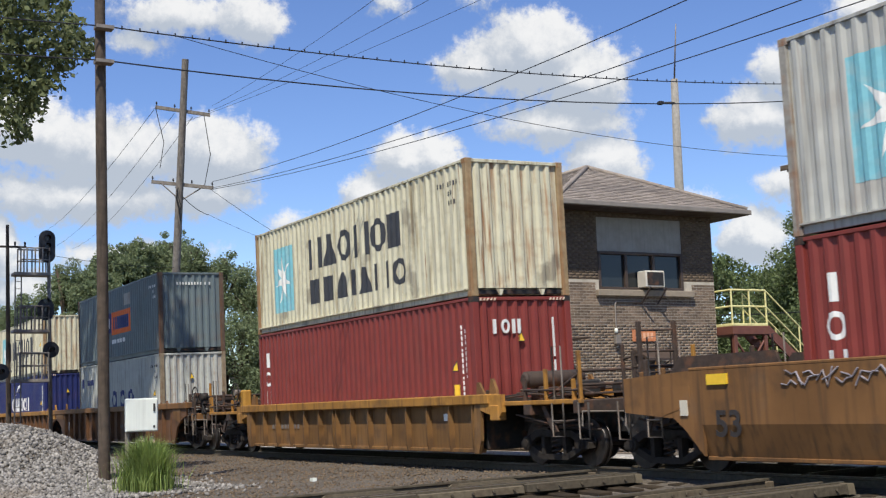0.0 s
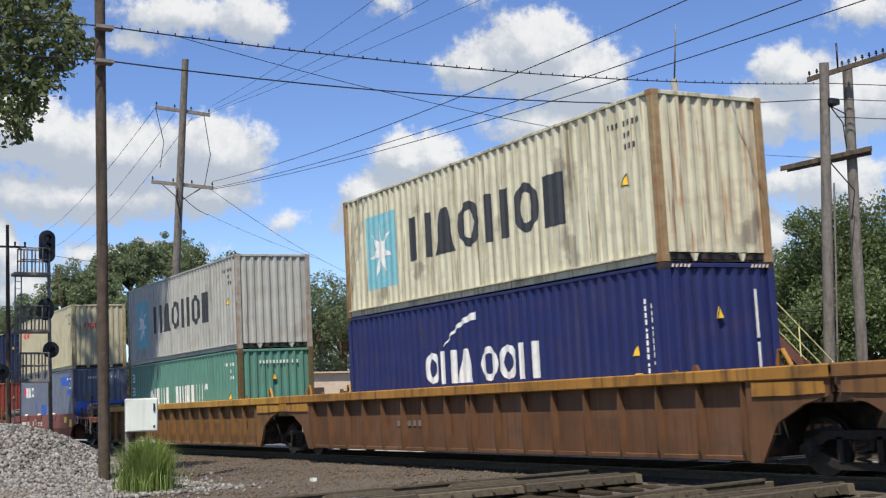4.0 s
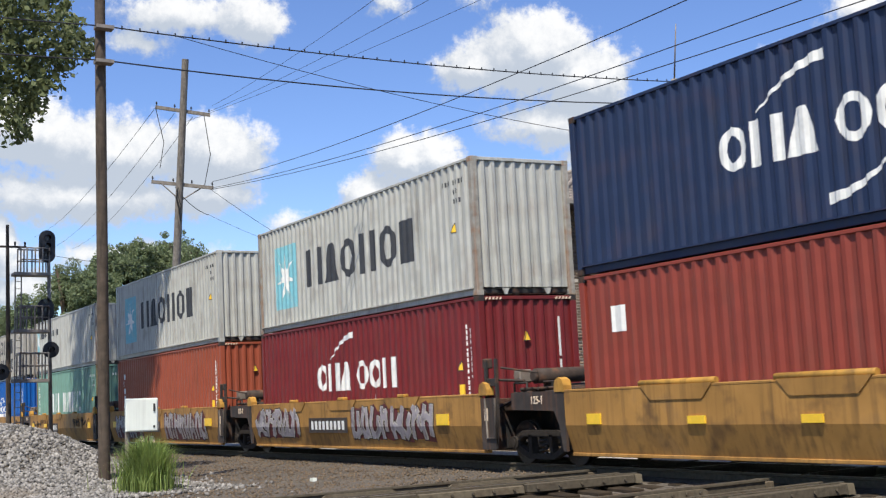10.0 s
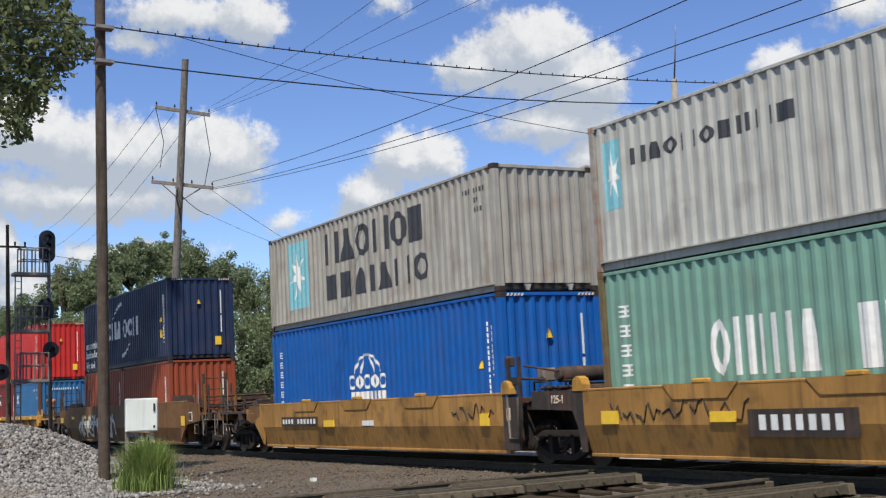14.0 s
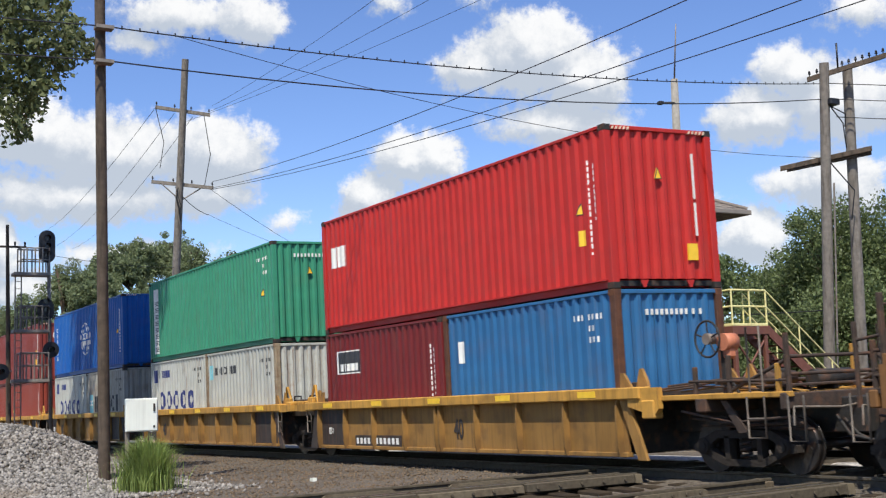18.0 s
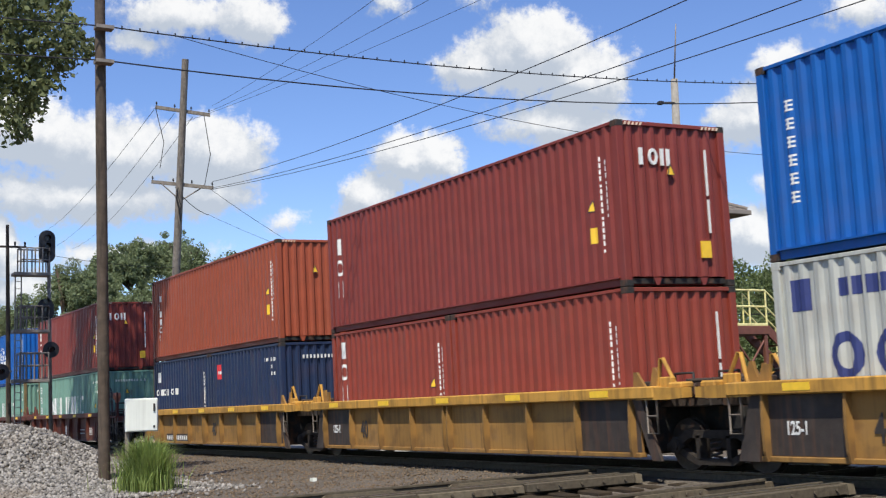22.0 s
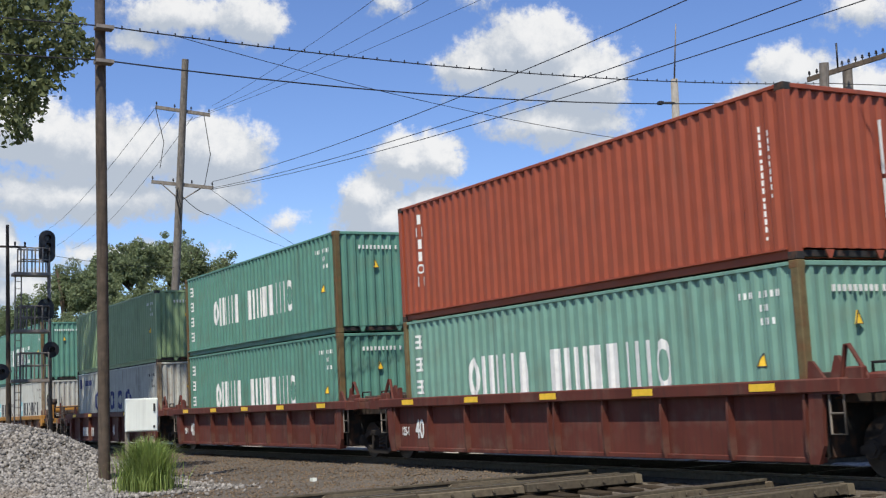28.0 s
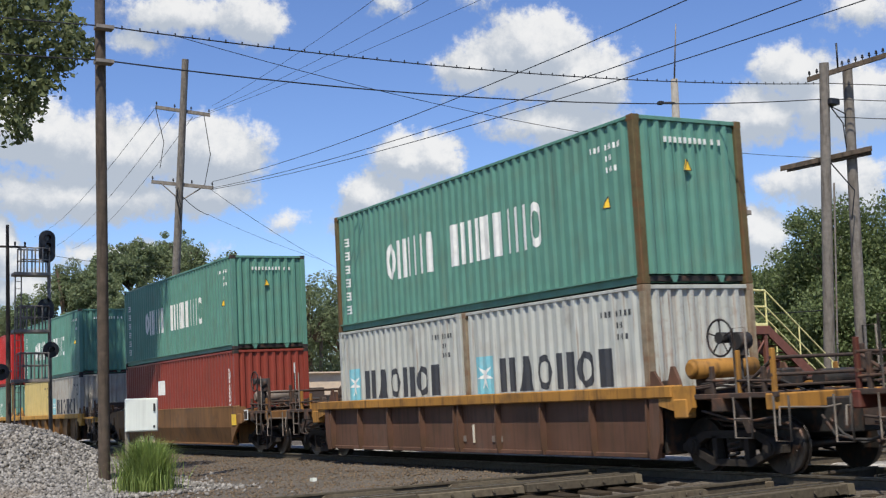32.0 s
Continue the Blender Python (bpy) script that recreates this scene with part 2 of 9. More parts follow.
BRAKE_ORANGE = surface("orange_brake_housing_paint", rgb(188, 116, 84), 0.55, 0.0, (8, 0.15), (4, 0.4, RUST), None, (20, 0.1))
DARK_STEEL = surface("dark_grimy_steel", rgb(38, 36, 34), 0.75, 0.0, (12, 0.35), (5, 0.5, RUST), None, (25, 0.3))
BLACK_PANEL = surface("black_wagon_paint", rgb(52, 45, 40), 0.7, 0.0, (5, 0.3), (2, 0.5, (0.085, 0.062, 0.046)), (0.4, RUST), (20, 0.15))
GRIME = surface("brown_grimy_steel", rgb(62, 50, 42), 0.85, 0.0, (10, 0.35), (4, 0.6, RUST), None, (25, 0.3))
BOGIE_DARK = surface("oily_bogie_steel", rgb(50, 45, 40), 0.85, 0.0, (10, 0.35), (4, 0.5, (0.05, 0.034, 0.024)), None, (25, 0.3), spec=0.2)
WHEEL_STEEL = surface("wheel_steel", rgb(58, 54, 51), 0.42, 0.5, (14, 0.3), (6, 0.5, RUST), None, (25, 0.2))
RAIL_TOP = surface("polished_rail_steel", rgb(150, 146, 138), 0.32, 0.9, (20, 0.15), None, None, (60, 0.05))
RAIL_RUST = surface("rusty_rail_steel", rgb(84, 77, 65), 0.8, 0.0, (14, 0.3), (5, 0.5, (0.075, 0.055, 0.040)), None, (40, 0.3), spec=0.2)
RAIL_PALE = surface("dusty_worn_rail_steel", rgb(104, 95, 79), 0.85, 0.0, (14, 0.3), (5, 0.5, (0.08, 0.055, 0.038)), None, (40, 0.3), spec=0.2)
TIE_WOOD = surface("creosoted_tie_wood", rgb(56, 48, 38), 0.9, 0.0, (6, 0.35), (2.5, 0.5, (0.04, 0.03, 0.022)), None, (30, 0.5), vary=0.2, spec=0.15)
WHITE_MARK = surface("white_stencil_paint", rgb(222, 222, 216), 0.6, 0.0, (9, 0.08), (3, 0.15, DIRT), None, (20, 0.0))
DARK_MARK = surface("charcoal_stencil_paint", rgb(52, 54, 58), 0.6, 0.0, (9, 0.12), None, None, (20, 0.0))
NAVY_MARK = surface("navy_stencil_paint", rgb(44, 54, 106), 0.6, 0.0, (9, 0.12), None, None, (20, 0.0))
RED_MARK = surface("red_stencil_paint", rgb(206, 50, 56), 0.6, 0.0, (9, 0.1), None, None, (20, 0.0))
TEAL_MARK = surface("pale_blue_stencil_paint", rgb(118, 180, 190), 0.6, 0.0, (9, 0.1), (2.5, 0.45, rgb(180, 182, 174)), None, (20, 0.0))
ORANGE_MARK = surface("orange_stencil_paint", rgb(232, 110, 44), 0.6, 0.0, (9, 0.1), None, None, (20, 0.0))
YELLOW_MARK = surface("yellow_sticker", rgb(236, 192, 52), 0.5, 0.0, (9, 0.08), None, None, (20, 0.0))
BLUE_PATCH = surface("blue_repair_paint", rgb(44, 88, 178), 0.5, 0.0, (6, 0.1), None, None, (20, 0.0))
SILVER_TAG = surface("silver_spray_paint", rgb(150, 143, 146), 0.55, 0.0, (3, 0.3), (5, 0.7, rgb(74, 66, 70)), None, (20, 0.0))
BLACK_TAG = surface("black_spray_paint", rgb(52, 46, 42), 0.6, 0.0, (5, 0.2), None, None, (20, 0.0))
DARK_RED_TAG = surface("dark_red_spray_paint", rgb(92, 34, 36), 0.6, 0.0, (3, 0.25), (2, 0.4, (0.05, 0.03, 0.03)), None, (20, 0.0))
CREAM_TAG = surface("cream_spray_paint", rgb(206, 198, 178), 0.55, 0.0, (3, 0.1), (2, 0.3, rgb(150, 120, 90)), None, (20, 0.0))
POLE_WOOD = surface("weathered_pole_wood", rgb(126, 119, 110), 0.9, 0.0, (7, 0.25), None, (0.7, rgb(62, 52, 44)), (25, 0.5))
POLE_DARK = surface("dark_pole_wood", rgb(84, 72, 60), 0.9, 0.0, (7, 0.3), None, (0.9, rgb(38, 31, 26)), (25, 0.7))
CONCRETE = surface("pale_concrete", rgb(140, 136, 128), 0.85, 0.0, (9, 0.15), (1.5, 0.4, rgb(130, 122, 110)), (0.3, DIRT), (40, 0.25))
WIRE = surface("weathered_cable", rgb(44, 44, 46), 0.6, 0.3, (20, 0.1), None, None, (20, 0.0))
SIGNAL_BLACK = surface("signal_black_paint", rgb(30, 30, 34), 0.5, 0.0, (10, 0.2), None, None, (20, 0.05))
SIGNAL_STEEL = surface("galvanised_signal_steel", rgb(128, 121, 113), 0.65, 0.05, (10, 0.25), (4, 0.4, RUST), None, (20, 0.1))
BOX_WHITE = surface("white_enamel_box", rgb(222, 226, 216), 0.4, 0.0, (4, 0.05), (2.0, 0.15, DIRT), (0.15, DIRT), (20, 0.03))
BRICK = surface("tan_brick", rgb(118, 101, 84), 0.9, 0.0, (14, 0.25), (6, 0.35, rgb(88, 72, 62)), None, (50, 0.4), vary=0.42)
BRICK_MASS = surface("tan_brick_mass", rgb(118, 101, 84), 0.9, 0.0, (14, 0.25), (6, 0.35, rgb(88, 72, 62)), None, (50, 0.4), island=0.42)
MORTAR = surface("grey_mortar", rgb(186, 177, 160), 0.95, 0.0, (20, 0.15), (1.5, 0.4, rgb(110, 98, 86)), None, (60, 0.3))
# this darker brown also carries the shade of the tower's track-side wall
MORTAR_DARK = surface("brown_stained_and_shaded_mortar", rgb(92, 78, 63), 0.95, 0.0, (20, 0.15), (1.5, 0.4, rgb(78, 66, 54)), None, (60, 0.3))
RED_PAINT = surface("dull_red_emblem_paint", rgb(140, 50, 46), 0.6, 0.0, (6, 0.12), None, None, (20, 0.0))
OCHRE_PATCH = surface("fresh_ochre_paint", rgb(196, 148, 66), 0.55, 0.0, (3, 0.12), (2, 0.25, DIRT), None, (20, 0.0))
# darker than the tan brick; on the track-side wall it stands for shade
BRICK_DARK = surface("dark_painted_and_shaded_brick", rgb(96, 82, 66), 0.85, 0.0, (14, 0.2), (3, 0.3, rgb(60, 48, 42)), None, (50, 0.3), island=0.15)
PANEL_GREY = surface("grey_window_board", rgb(150, 146, 136), 0.75, 0.0, (5, 0.1), (1.5, 0.25, rgb(118, 110, 100)), (0.2, DIRT), (30, 0.08))
TRIM_DARK = surface("dark_brown_trim", rgb(70, 58, 50), 0.6, 0.0, (10, 0.15), None, None, (30, 0.1))
STONE_SILL = surface("limestone_sill", rgb(146, 134, 116), 0.85, 0.0, (8, 0.15), (2, 0.4, rgb(110, 98, 84)), None, (40, 0.25))
SHINGLE = surface("grey_roof_shingle", rgb(138, 128, 118), 0.9, 0.0, (10, 0.2), (1.2, 0.4, rgb(104, 94, 86)), None, (40, 0.4), island=0.18)
GUTTER = surface("white_gutter_metal", rgb(134, 126, 116), 0.5, 0.0, (6, 0.1), (3, 0.3, DIRT), None, (20, 0.0))
YELLOW_RAIL = surface("pale_yellow_rail_paint", rgb(222, 214, 150), 0.5, 0.0, (6, 0.1), (4, 0.3, RUST), None, (20, 0.05))
STAIR_RED = surface("red_oxide_steel", rgb(108, 66, 54), 0.65, 0.0, (6, 0.2), (3, 0.4, RUST), None, (20, 0.1))
ORANGE_SIGN = surface("faded_orange_sign", rgb(206, 130, 86), 0.6, 0.0, (5, 0.12), (2, 0.3, rgb(170, 120, 90)), None, (20, 0.0))
AC_CASE = surface("beige_air_conditioner_case", rgb(206, 200, 186), 0.5, 0.0, (6, 0.1), (3, 0.2, DIRT), None, (20, 0.0))
BARK = surface("grey_brown_bark", rgb(92, 78, 64), 0.95, 0.0, (9, 0.3), None, (0.5, rgb(52, 44, 36)), (18, 0.7))
BEIGE_WALL = surface("beige_block_wall", rgb(214, 192, 166), 0.85, 0.0, (3, 0.08), (0.7, 0.25, rgb(160, 146, 128)), None, (20, 0.1))


def foliage(name, base):
    m = surface(name, base, 0.55, 0.0, (0.8, 0.3), None, None, (10, 0.0), island=0.30, spec=0.3)
    b = m.node_tree.nodes["Principled BSDF"]
    # light passes through a leaf as well as off it
    N, L = m.node_tree.nodes.new, m.node_tree.links.new
    thin, both = N("ShaderNodeBsdfTranslucent"), N("ShaderNodeMixShader")
    L(b.inputs["Base Color"].links[0].from_socket, thin.inputs["Color"])
    both.inputs[0].default_value = 0.40
    L(b.outputs[0], both.inputs[1]), L(thin.outputs[0], both.inputs[2])
    L(both.outputs[0], m.node_tree.nodes["Material Output"].inputs["Surface"])
    return m


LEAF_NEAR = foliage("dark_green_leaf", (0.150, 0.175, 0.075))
# distance haze is mixed into this paler, greyer leaf colour
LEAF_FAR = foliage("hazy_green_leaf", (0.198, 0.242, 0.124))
LEAF_RIGHT = foliage("mid_green_leaf", (0.138, 0.178, 0.070))
GRASS = foliage("bright_grass", (0.26, 0.335, 0.098))


def glass_material():
    m = bpy.data.materials.new("dark_window_glass")
    m.use_nodes = True
    b = m.node_tree.nodes["Principled BSDF"]
    b.inputs["Base Color"].default_value = (0.02, 0.024, 0.026, 1)
    b.inputs["Roughness"].default_value = 0.06
    return m


GLASS = glass_material()


def lamp_material(name, colour, power):
    m = bpy.data.materials.new(name)
    m.use_nodes = True
    b = m.node_tree.nodes["Principled BSDF"]
    b.inputs["Base Color"].default_value = colour
    b.inputs["Roughness"].default_value = 0.15
    b.inputs["Emission Color"].default_value, b.inputs["Emission Strength"].default_value = colour, power
    return m


LENS = lamp_material("dark_signal_lens", (0.03, 0.02, 0.02, 1), 0.0)


def ballast_material(name, a, b_, scale):
    m = bpy.data.materials.new(name)
    m.use_nodes = True
    nt = m.node_tree
    b = nt.nodes["Principled BSDF"]
    N, L = nt.nodes.new, nt.links.new
    tc = N("ShaderNodeTexCoord")
    vo = N("ShaderNodeTexVoronoi")
    vo.inputs["Scale"].default_value = scale
    L(tc.outputs["Object"], vo.inputs["Vector"])
    big = N("ShaderNodeTexNoise")
    big.inputs["Scale"].default_value, big.inputs["Detail"].default_value = 0.5, 6.0
    L(tc.outputs["Object"], big.inputs["Vector"])
    r = N("ShaderNodeMapRange")
    r.inputs["From Min"].default_value, r.inputs["From Max"].default_value = 0.3, 0.7
    L(big.outputs["Fac"], r.inputs["Value"])
    mx = N("ShaderNodeMix")
    mx.data_type = "RGBA"
    mx.inputs["A"].default_value, mx.inputs["B"].default_value = (*a, 1), (*b_, 1)
    L(r.outputs[0], mx.inputs["Factor"])
    hs = N("ShaderNodeSeparateColor")
    L(vo.outputs["Color"], hs.inputs[0])
    v = N("ShaderNodeMapRange")
    v.inputs["To Min"].default_value, v.inputs["To Max"].default_value = 0.55, 1.35
    L(hs.outputs[0], v.inputs["Value"])
    cc = N("ShaderNodeCombineColor")
    for i in range(3):
        L(v.outputs[0], cc.inputs[i])
    mu = N("ShaderNodeMix")
    mu.data_type, mu.blend_type = "RGBA", "MULTIPLY"
    mu.inputs["Factor"].default_value = 1.0
    L(mx.outputs["Result"], mu.inputs["A"]), L(cc.outputs[0], mu.inputs["B"])
    L(mu.outputs["Result"], b.inputs["Base Color"])
    b.inputs["Roughness"].default_value = 0.95
    bp = N("ShaderNodeBump")
    bp.inputs["Strength"].default_value, bp.inputs["Distance"].default_value = 0.8, 0.03
    bp.invert = True
    L(vo.outputs["Distance"], bp.inputs["Height"]), L(bp.outputs[0], b.inputs["Normal"])
    return m


CROSSING_DIRT = surface("oily_dark_brown_dirt", (0.050, 0.036, 0.023), 0.95, 0.0, (18, 0.45), (2.5, 0.5, (0.080, 0.064, 0.046)), None, (30, 0.8), spec=0.1)
GROUND_MAT = ballast_material("cinder_and_gravel", (0.082, 0.067, 0.050), (0.128, 0.107, 0.082), 24.0)
APRON_MAT = ballast_material("pale_crushed_stone", (0.36, 0.34, 0.30), (0.46, 0.43, 0.38), 16.0)
STONE_GREY = surface("crushed_grey_stone", rgb(126, 122, 116), 0.95, 0.0, (30, 0.25), (0.55, 0.55, (0.17, 0.13, 0.09)), None, (60, 0.3), island=0.6)
STONE_BROWN = surface("crushed_brown_stone", rgb(101, 86, 68), 0.95, 0.0, (30, 0.2), None, None, (60, 0.3), island=0.4)

# ---- mesh helpers ----


class Shape:
    """Gathers simple solids into one mesh."""

    def __init__(self):
        self.v, self.f, self.round = [], [], []

    def add(self, verts, faces, smooth=False):
        k = len(self.v)
        self.v += [tuple(p) for p in verts]
        self.f += [tuple(i + k for i in q) for q in faces]
        self.round += [smooth] * len(faces)
        return self

    def box(self, x0, x1, y0, y1, z0, z1, c=0.0):
        if c <= 0:
            v = [(x, y, z) for x in (x0, x1) for y in (y0, y1) for z in (z0, z1)]
            return self.add(v, [(0, 1, 3, 2), (4, 6, 7, 5), (0, 4, 5, 1), (2, 3, 7, 6), (0, 2, 6, 4), (1, 5, 7, 3)])
        lo, hi = (x0, y0, z0), (x1, y1, z1)
        v, idx = [], {}
        for s in ((i, j, k) for i in (0, 1) for j in (0, 1) for k in (0, 1)):
            for a in range(3):
                p = [(hi[n] if s[n] else lo[n]) for n in range(3)]
                for n in range(3):
                    if n != a:
                        p[n] += -c if s[n] else c
                idx[s, a] = len(v)
                v.append(p)
        f = []
        for a in range(3):
            o = [n for n in range(3) if n != a]
            for side in (0, 1):
                q = []
                for p_, q_ in ((0, 0), (1, 0), (1, 1), (0, 1)):
                    s = [0, 0, 0]
                    s[a], s[o[0]], s[o[1]] = side, p_, q_
                    q.append(idx[tuple(s), a])
                f.append(q if (side == 1) == (a != 1) else q[::-1])
            for p_ in (0, 1):
                for q_ in (0, 1):
                    s0, s1 = [0, 0, 0], [0, 0, 0]
                    s0[o[0]], s0[o[1]] = p_, q_
                    s1[o[0]], s1[o[1]], s1[a] = p_, q_, 1
                    f.append((idx[tuple(s0), o[0]], idx[tuple(s1), o[0]], idx[tuple(s1), o[1]], idx[tuple(s0), o[1]]))
        for s in ((i, j, k) for i in (0, 1) for j in (0, 1) for k in (0, 1)):
            f.append((idx[s, 0], idx[s, 1], idx[s, 2]))
        return self.add(v, f)

    def cyl(self, p0, p1, r0, r1=None, n=10, caps=True):
        p0, p1 = Vector(p0), Vector(p1)
        r1 = r0 if r1 is None else r1
        q = (p1 - p0).to_track_quat("Z", "Y")
        v = []
        for p, r in ((p0, r0), (p1, r1)):
            for i in range(n):
                a = 2 * math.pi * i / n
                v.append(p + q @ Vector((r * math.cos(a), r * math.sin(a), 0)))
        self.add(v, [(i, (i + 1) % n, n + (i + 1) % n, n + i) for i in range(n)], True)
        if caps:
            k = len(self.v) - 2 * n
            self.f += [tuple(k + i for i in reversed(range(n))), tuple(k + n + i for i in range(n))]
            self.round += [False, False]
        return self

    def loft(self, pts, radii, n=8):
        """One round bar through all the points, with its own radius at each."""
        pts = [Vector(p) for p in pts]
        k, v, f = len(pts), [], []
        side = None
        for i, p in enumerate(pts):
            d = (pts[min(i + 1, k - 1)] - pts[max(i - 1, 0)]).normalized()
            if side is None:
                side = d.orthogonal().normalized()
            side = (side - d * side.dot(d)).normalized()
            up = d.cross(side)
            for j in range(n):
                a = 2 * math.pi * j / n
                v.append(p + (side * math.cos(a) + up * math.sin(a)) * radii[i])
        for i in range(k - 1):
            f += [(i * n + j, i * n + (j + 1) % n, (i + 1) * n + (j + 1) % n, (i + 1) * n + j) for j in range(n)]
        self.add(v, f, True)
        self.add([v[j] for j in range(n)] + [v[(k - 1) * n + j] for j in range(n)], [tuple(reversed(range(n))), tuple(range(n, 2 * n))])
        return self

    def tube(self, pts, r, n=6):
        return self.loft(pts, [r] * len(pts), n)

    def prism(self, poly, axis, a, b):
        """A polygon in the two other axes, drawn out along axis ('x', 'y' or 'z') from a to b."""
        def put(p, t):
            return {"x": (t, p[0], p[1]), "y": (p[0], t, p[1]), "z": (p[0], p[1], t)}[axis]
        n = len(poly)
        v = [put(p, a) for p in poly] + [put(p, b) for p in poly]
        return self.add(v, [(i, (i + 1) % n, n + (i + 1) % n, n + i) for i in range(n)] + [tuple(reversed(range(n))), tuple(range(n, 2 * n))])

    def ring(self, c, r, thick, axis="y", n=20, m=6):
        v, f = [], []
        for i in range(n):
            a = 2 * math.pi * i / n
            for j in range(m):
                b = 2 * math.pi * j / m
                rr, h = r + thick * math.cos(b), thick * math.sin(b)
                p = {"y": (rr * math.cos(a), h, rr * math.sin(a)), "x": (h, rr * math.cos(a), rr * math.sin(a)), "z": (rr * math.cos(a), rr * math.sin(a), h)}[axis]
                v.append((c[0] + p[0], c[1] + p[1], c[2] + p[2]))
                f.append((i * m + j, i * m + (j + 1) % m, ((i + 1) % n) * m + (j + 1) % m, ((i + 1) % n) * m + j))
        return self.add(v, f, True)

    def mesh(self, name):
        me = bpy.data.meshes.new(name)
        me.from_pydata(self.v, [], self.f)
        me.polygons.foreach_set("use_smooth", self.round)
        me.materials.append(None)
        bm = bmesh.new()
        bm.from_mesh(me)
        bmesh.ops.recalc_face_normals(bm, faces=bm.faces)
        bm.to_mesh(me)
        bm.free()
        return me


KEPT = {}


def kept(key, build):
    """A mesh built once and shared by alike pieces."""
    if key not in KEPT:
        KEPT[key] = build().mesh(key)
    return KEPT[key]


def part(name, shape, material, parent, label="", at=None):
    me = shape.mesh(name) if isinstance(shape, Shape) else shape
    ob = new(name, me)
    ob.material_slots[0].link = "OBJECT"
    ob.material_slots[0].material = material
    if parent:
        ob.parent = parent
    if at is not None:
        ob.matrix_basis = at
    if label:
        ob["label"] = label
    return ob


def thing(name, label, category, at, group="", kind=""):
    ob = new(name)
    ob.empty_display_size = 0.3
    ob.matrix_basis = at
    return tagged(ob, label, category, group, kind)


def single(name, shape, material, label, category, at=None, group="", kind=""):
    return tagged(part(name, shape, material, None, "", at), label, category, group, kind)


def words(name, text, size, material, parent, at, width=None):
    """Painted numbers or words, a hair thick."""
    cu = bpy.data.curves.new(name, "FONT")
    cu.body, cu.size, cu.extrude, cu.offset = text, size, 0.003, 0.02 * size
    cu.materials.append(material)
    ob = new(name, cu)
    ob.parent = parent
    ob.matrix_basis = at @ (Matrix.Diagonal((width, 1, 1, 1)) if width else Matrix())
    return ob


def bulk(name, verts, faces, material, label="", category="", kind=""):
    me = bpy.data.meshes.new(name)
    me.from_pydata(verts, [], faces)
    me.materials.append(material)
    ob = new(name, me)
    if label:
        tagged(ob, label, category, "", kind)
    return ob


def bulk_np(name, verts, tris, material, label="", category="", kind="", size=3):
    """A large mesh from arrays: verts (n, 3) and faces (m, size)."""
    me = bpy.data.meshes.new(name)
    me.vertices.add(len(verts))
    me.vertices.foreach_set("co", np.asarray(verts, dtype=np.float32).ravel())
    m = len(tris)
    me.loops.add(m * size)
    me.loops.foreach_set("vertex_index", np.asarray(tris, dtype=np.int32).ravel())
    me.polygons.add(m)
    me.polygons.foreach_set("loop_start", np.arange(0, m * size, size, dtype=np.int32))
    me.polygons.foreach_set("loop_total", np.full(m, size, dtype=np.int32))
    me.materials.append(material)
    me.update(calc_edges=True)
    ob = new(name, me)
    if label:
        tagged(ob, label, category, "", kind)
    return ob

# ---- the ground ----


def ground_z(x, y):
    """The ground falls gently from the track bed towards the camera; a heap of ballast lies beside the pole."""
    z = -0.31 + 0.03 * (min(max(y, -40.0), 16.0) - 14.5)
    z -= 0.25 * min(max((y - 17.0) / 6.0, 0.0), 1.0)
    z -= 0.11 * min(max(min(x + 17.35 + 0.158 * (14.51 - y) + 1.9, -13.10 - 0.035 * (14.51 - y) + 2.1 - x, 13.4 - y, y - 1.0), 0.0), 1.0)
    z += 1.50 * math.exp(-(((x + 29.5) / (3.0 if x > -29.5 else 5.0)) ** 2) - (((y - 3.5) / 4.0) ** 4))
    return z


def build_ground():
    xs = sorted(set([-2500, -1500, -900, -600, -400, -300, -220, -160] + [-130 + 5 * i for i in range(19)] + [-40 + 0.5 * i for i in range(81)] + [2, 5, 10, 20, 40, 80, 150, 300, 600, 1200, 2500]))
    ys = sorted(set([-2500, -1200, -600, -300, -150, -80, -40, -20, -10, -5] + [-2 + 0.5 * i for i in range(45)] + [22, 25, 28, 32, 36, 40, 50, 60, 80, 100, 130, 180, 250, 400, 700, 1200, 2500]))
    verts = []
    for y in ys:
        for x in xs:
            near = -40 < x < 0 and -2 < y < 20
            verts.append((x, y, ground_z(x, y) + (0.025 * noise.noise((x * 0.9, y * 0.9, 0)) if near else 0)))
    n = len(xs)
    faces = [(j * n + i, j * n + i + 1, (j + 1) * n + i + 1, (j + 1) * n + i) for j in range(len(ys) - 1) for i in range(n - 1)]
    bulk("ground", verts, faces, GROUND_MAT, "grey-brown cinder and gravel ground beside the railway", "ground", "structure")


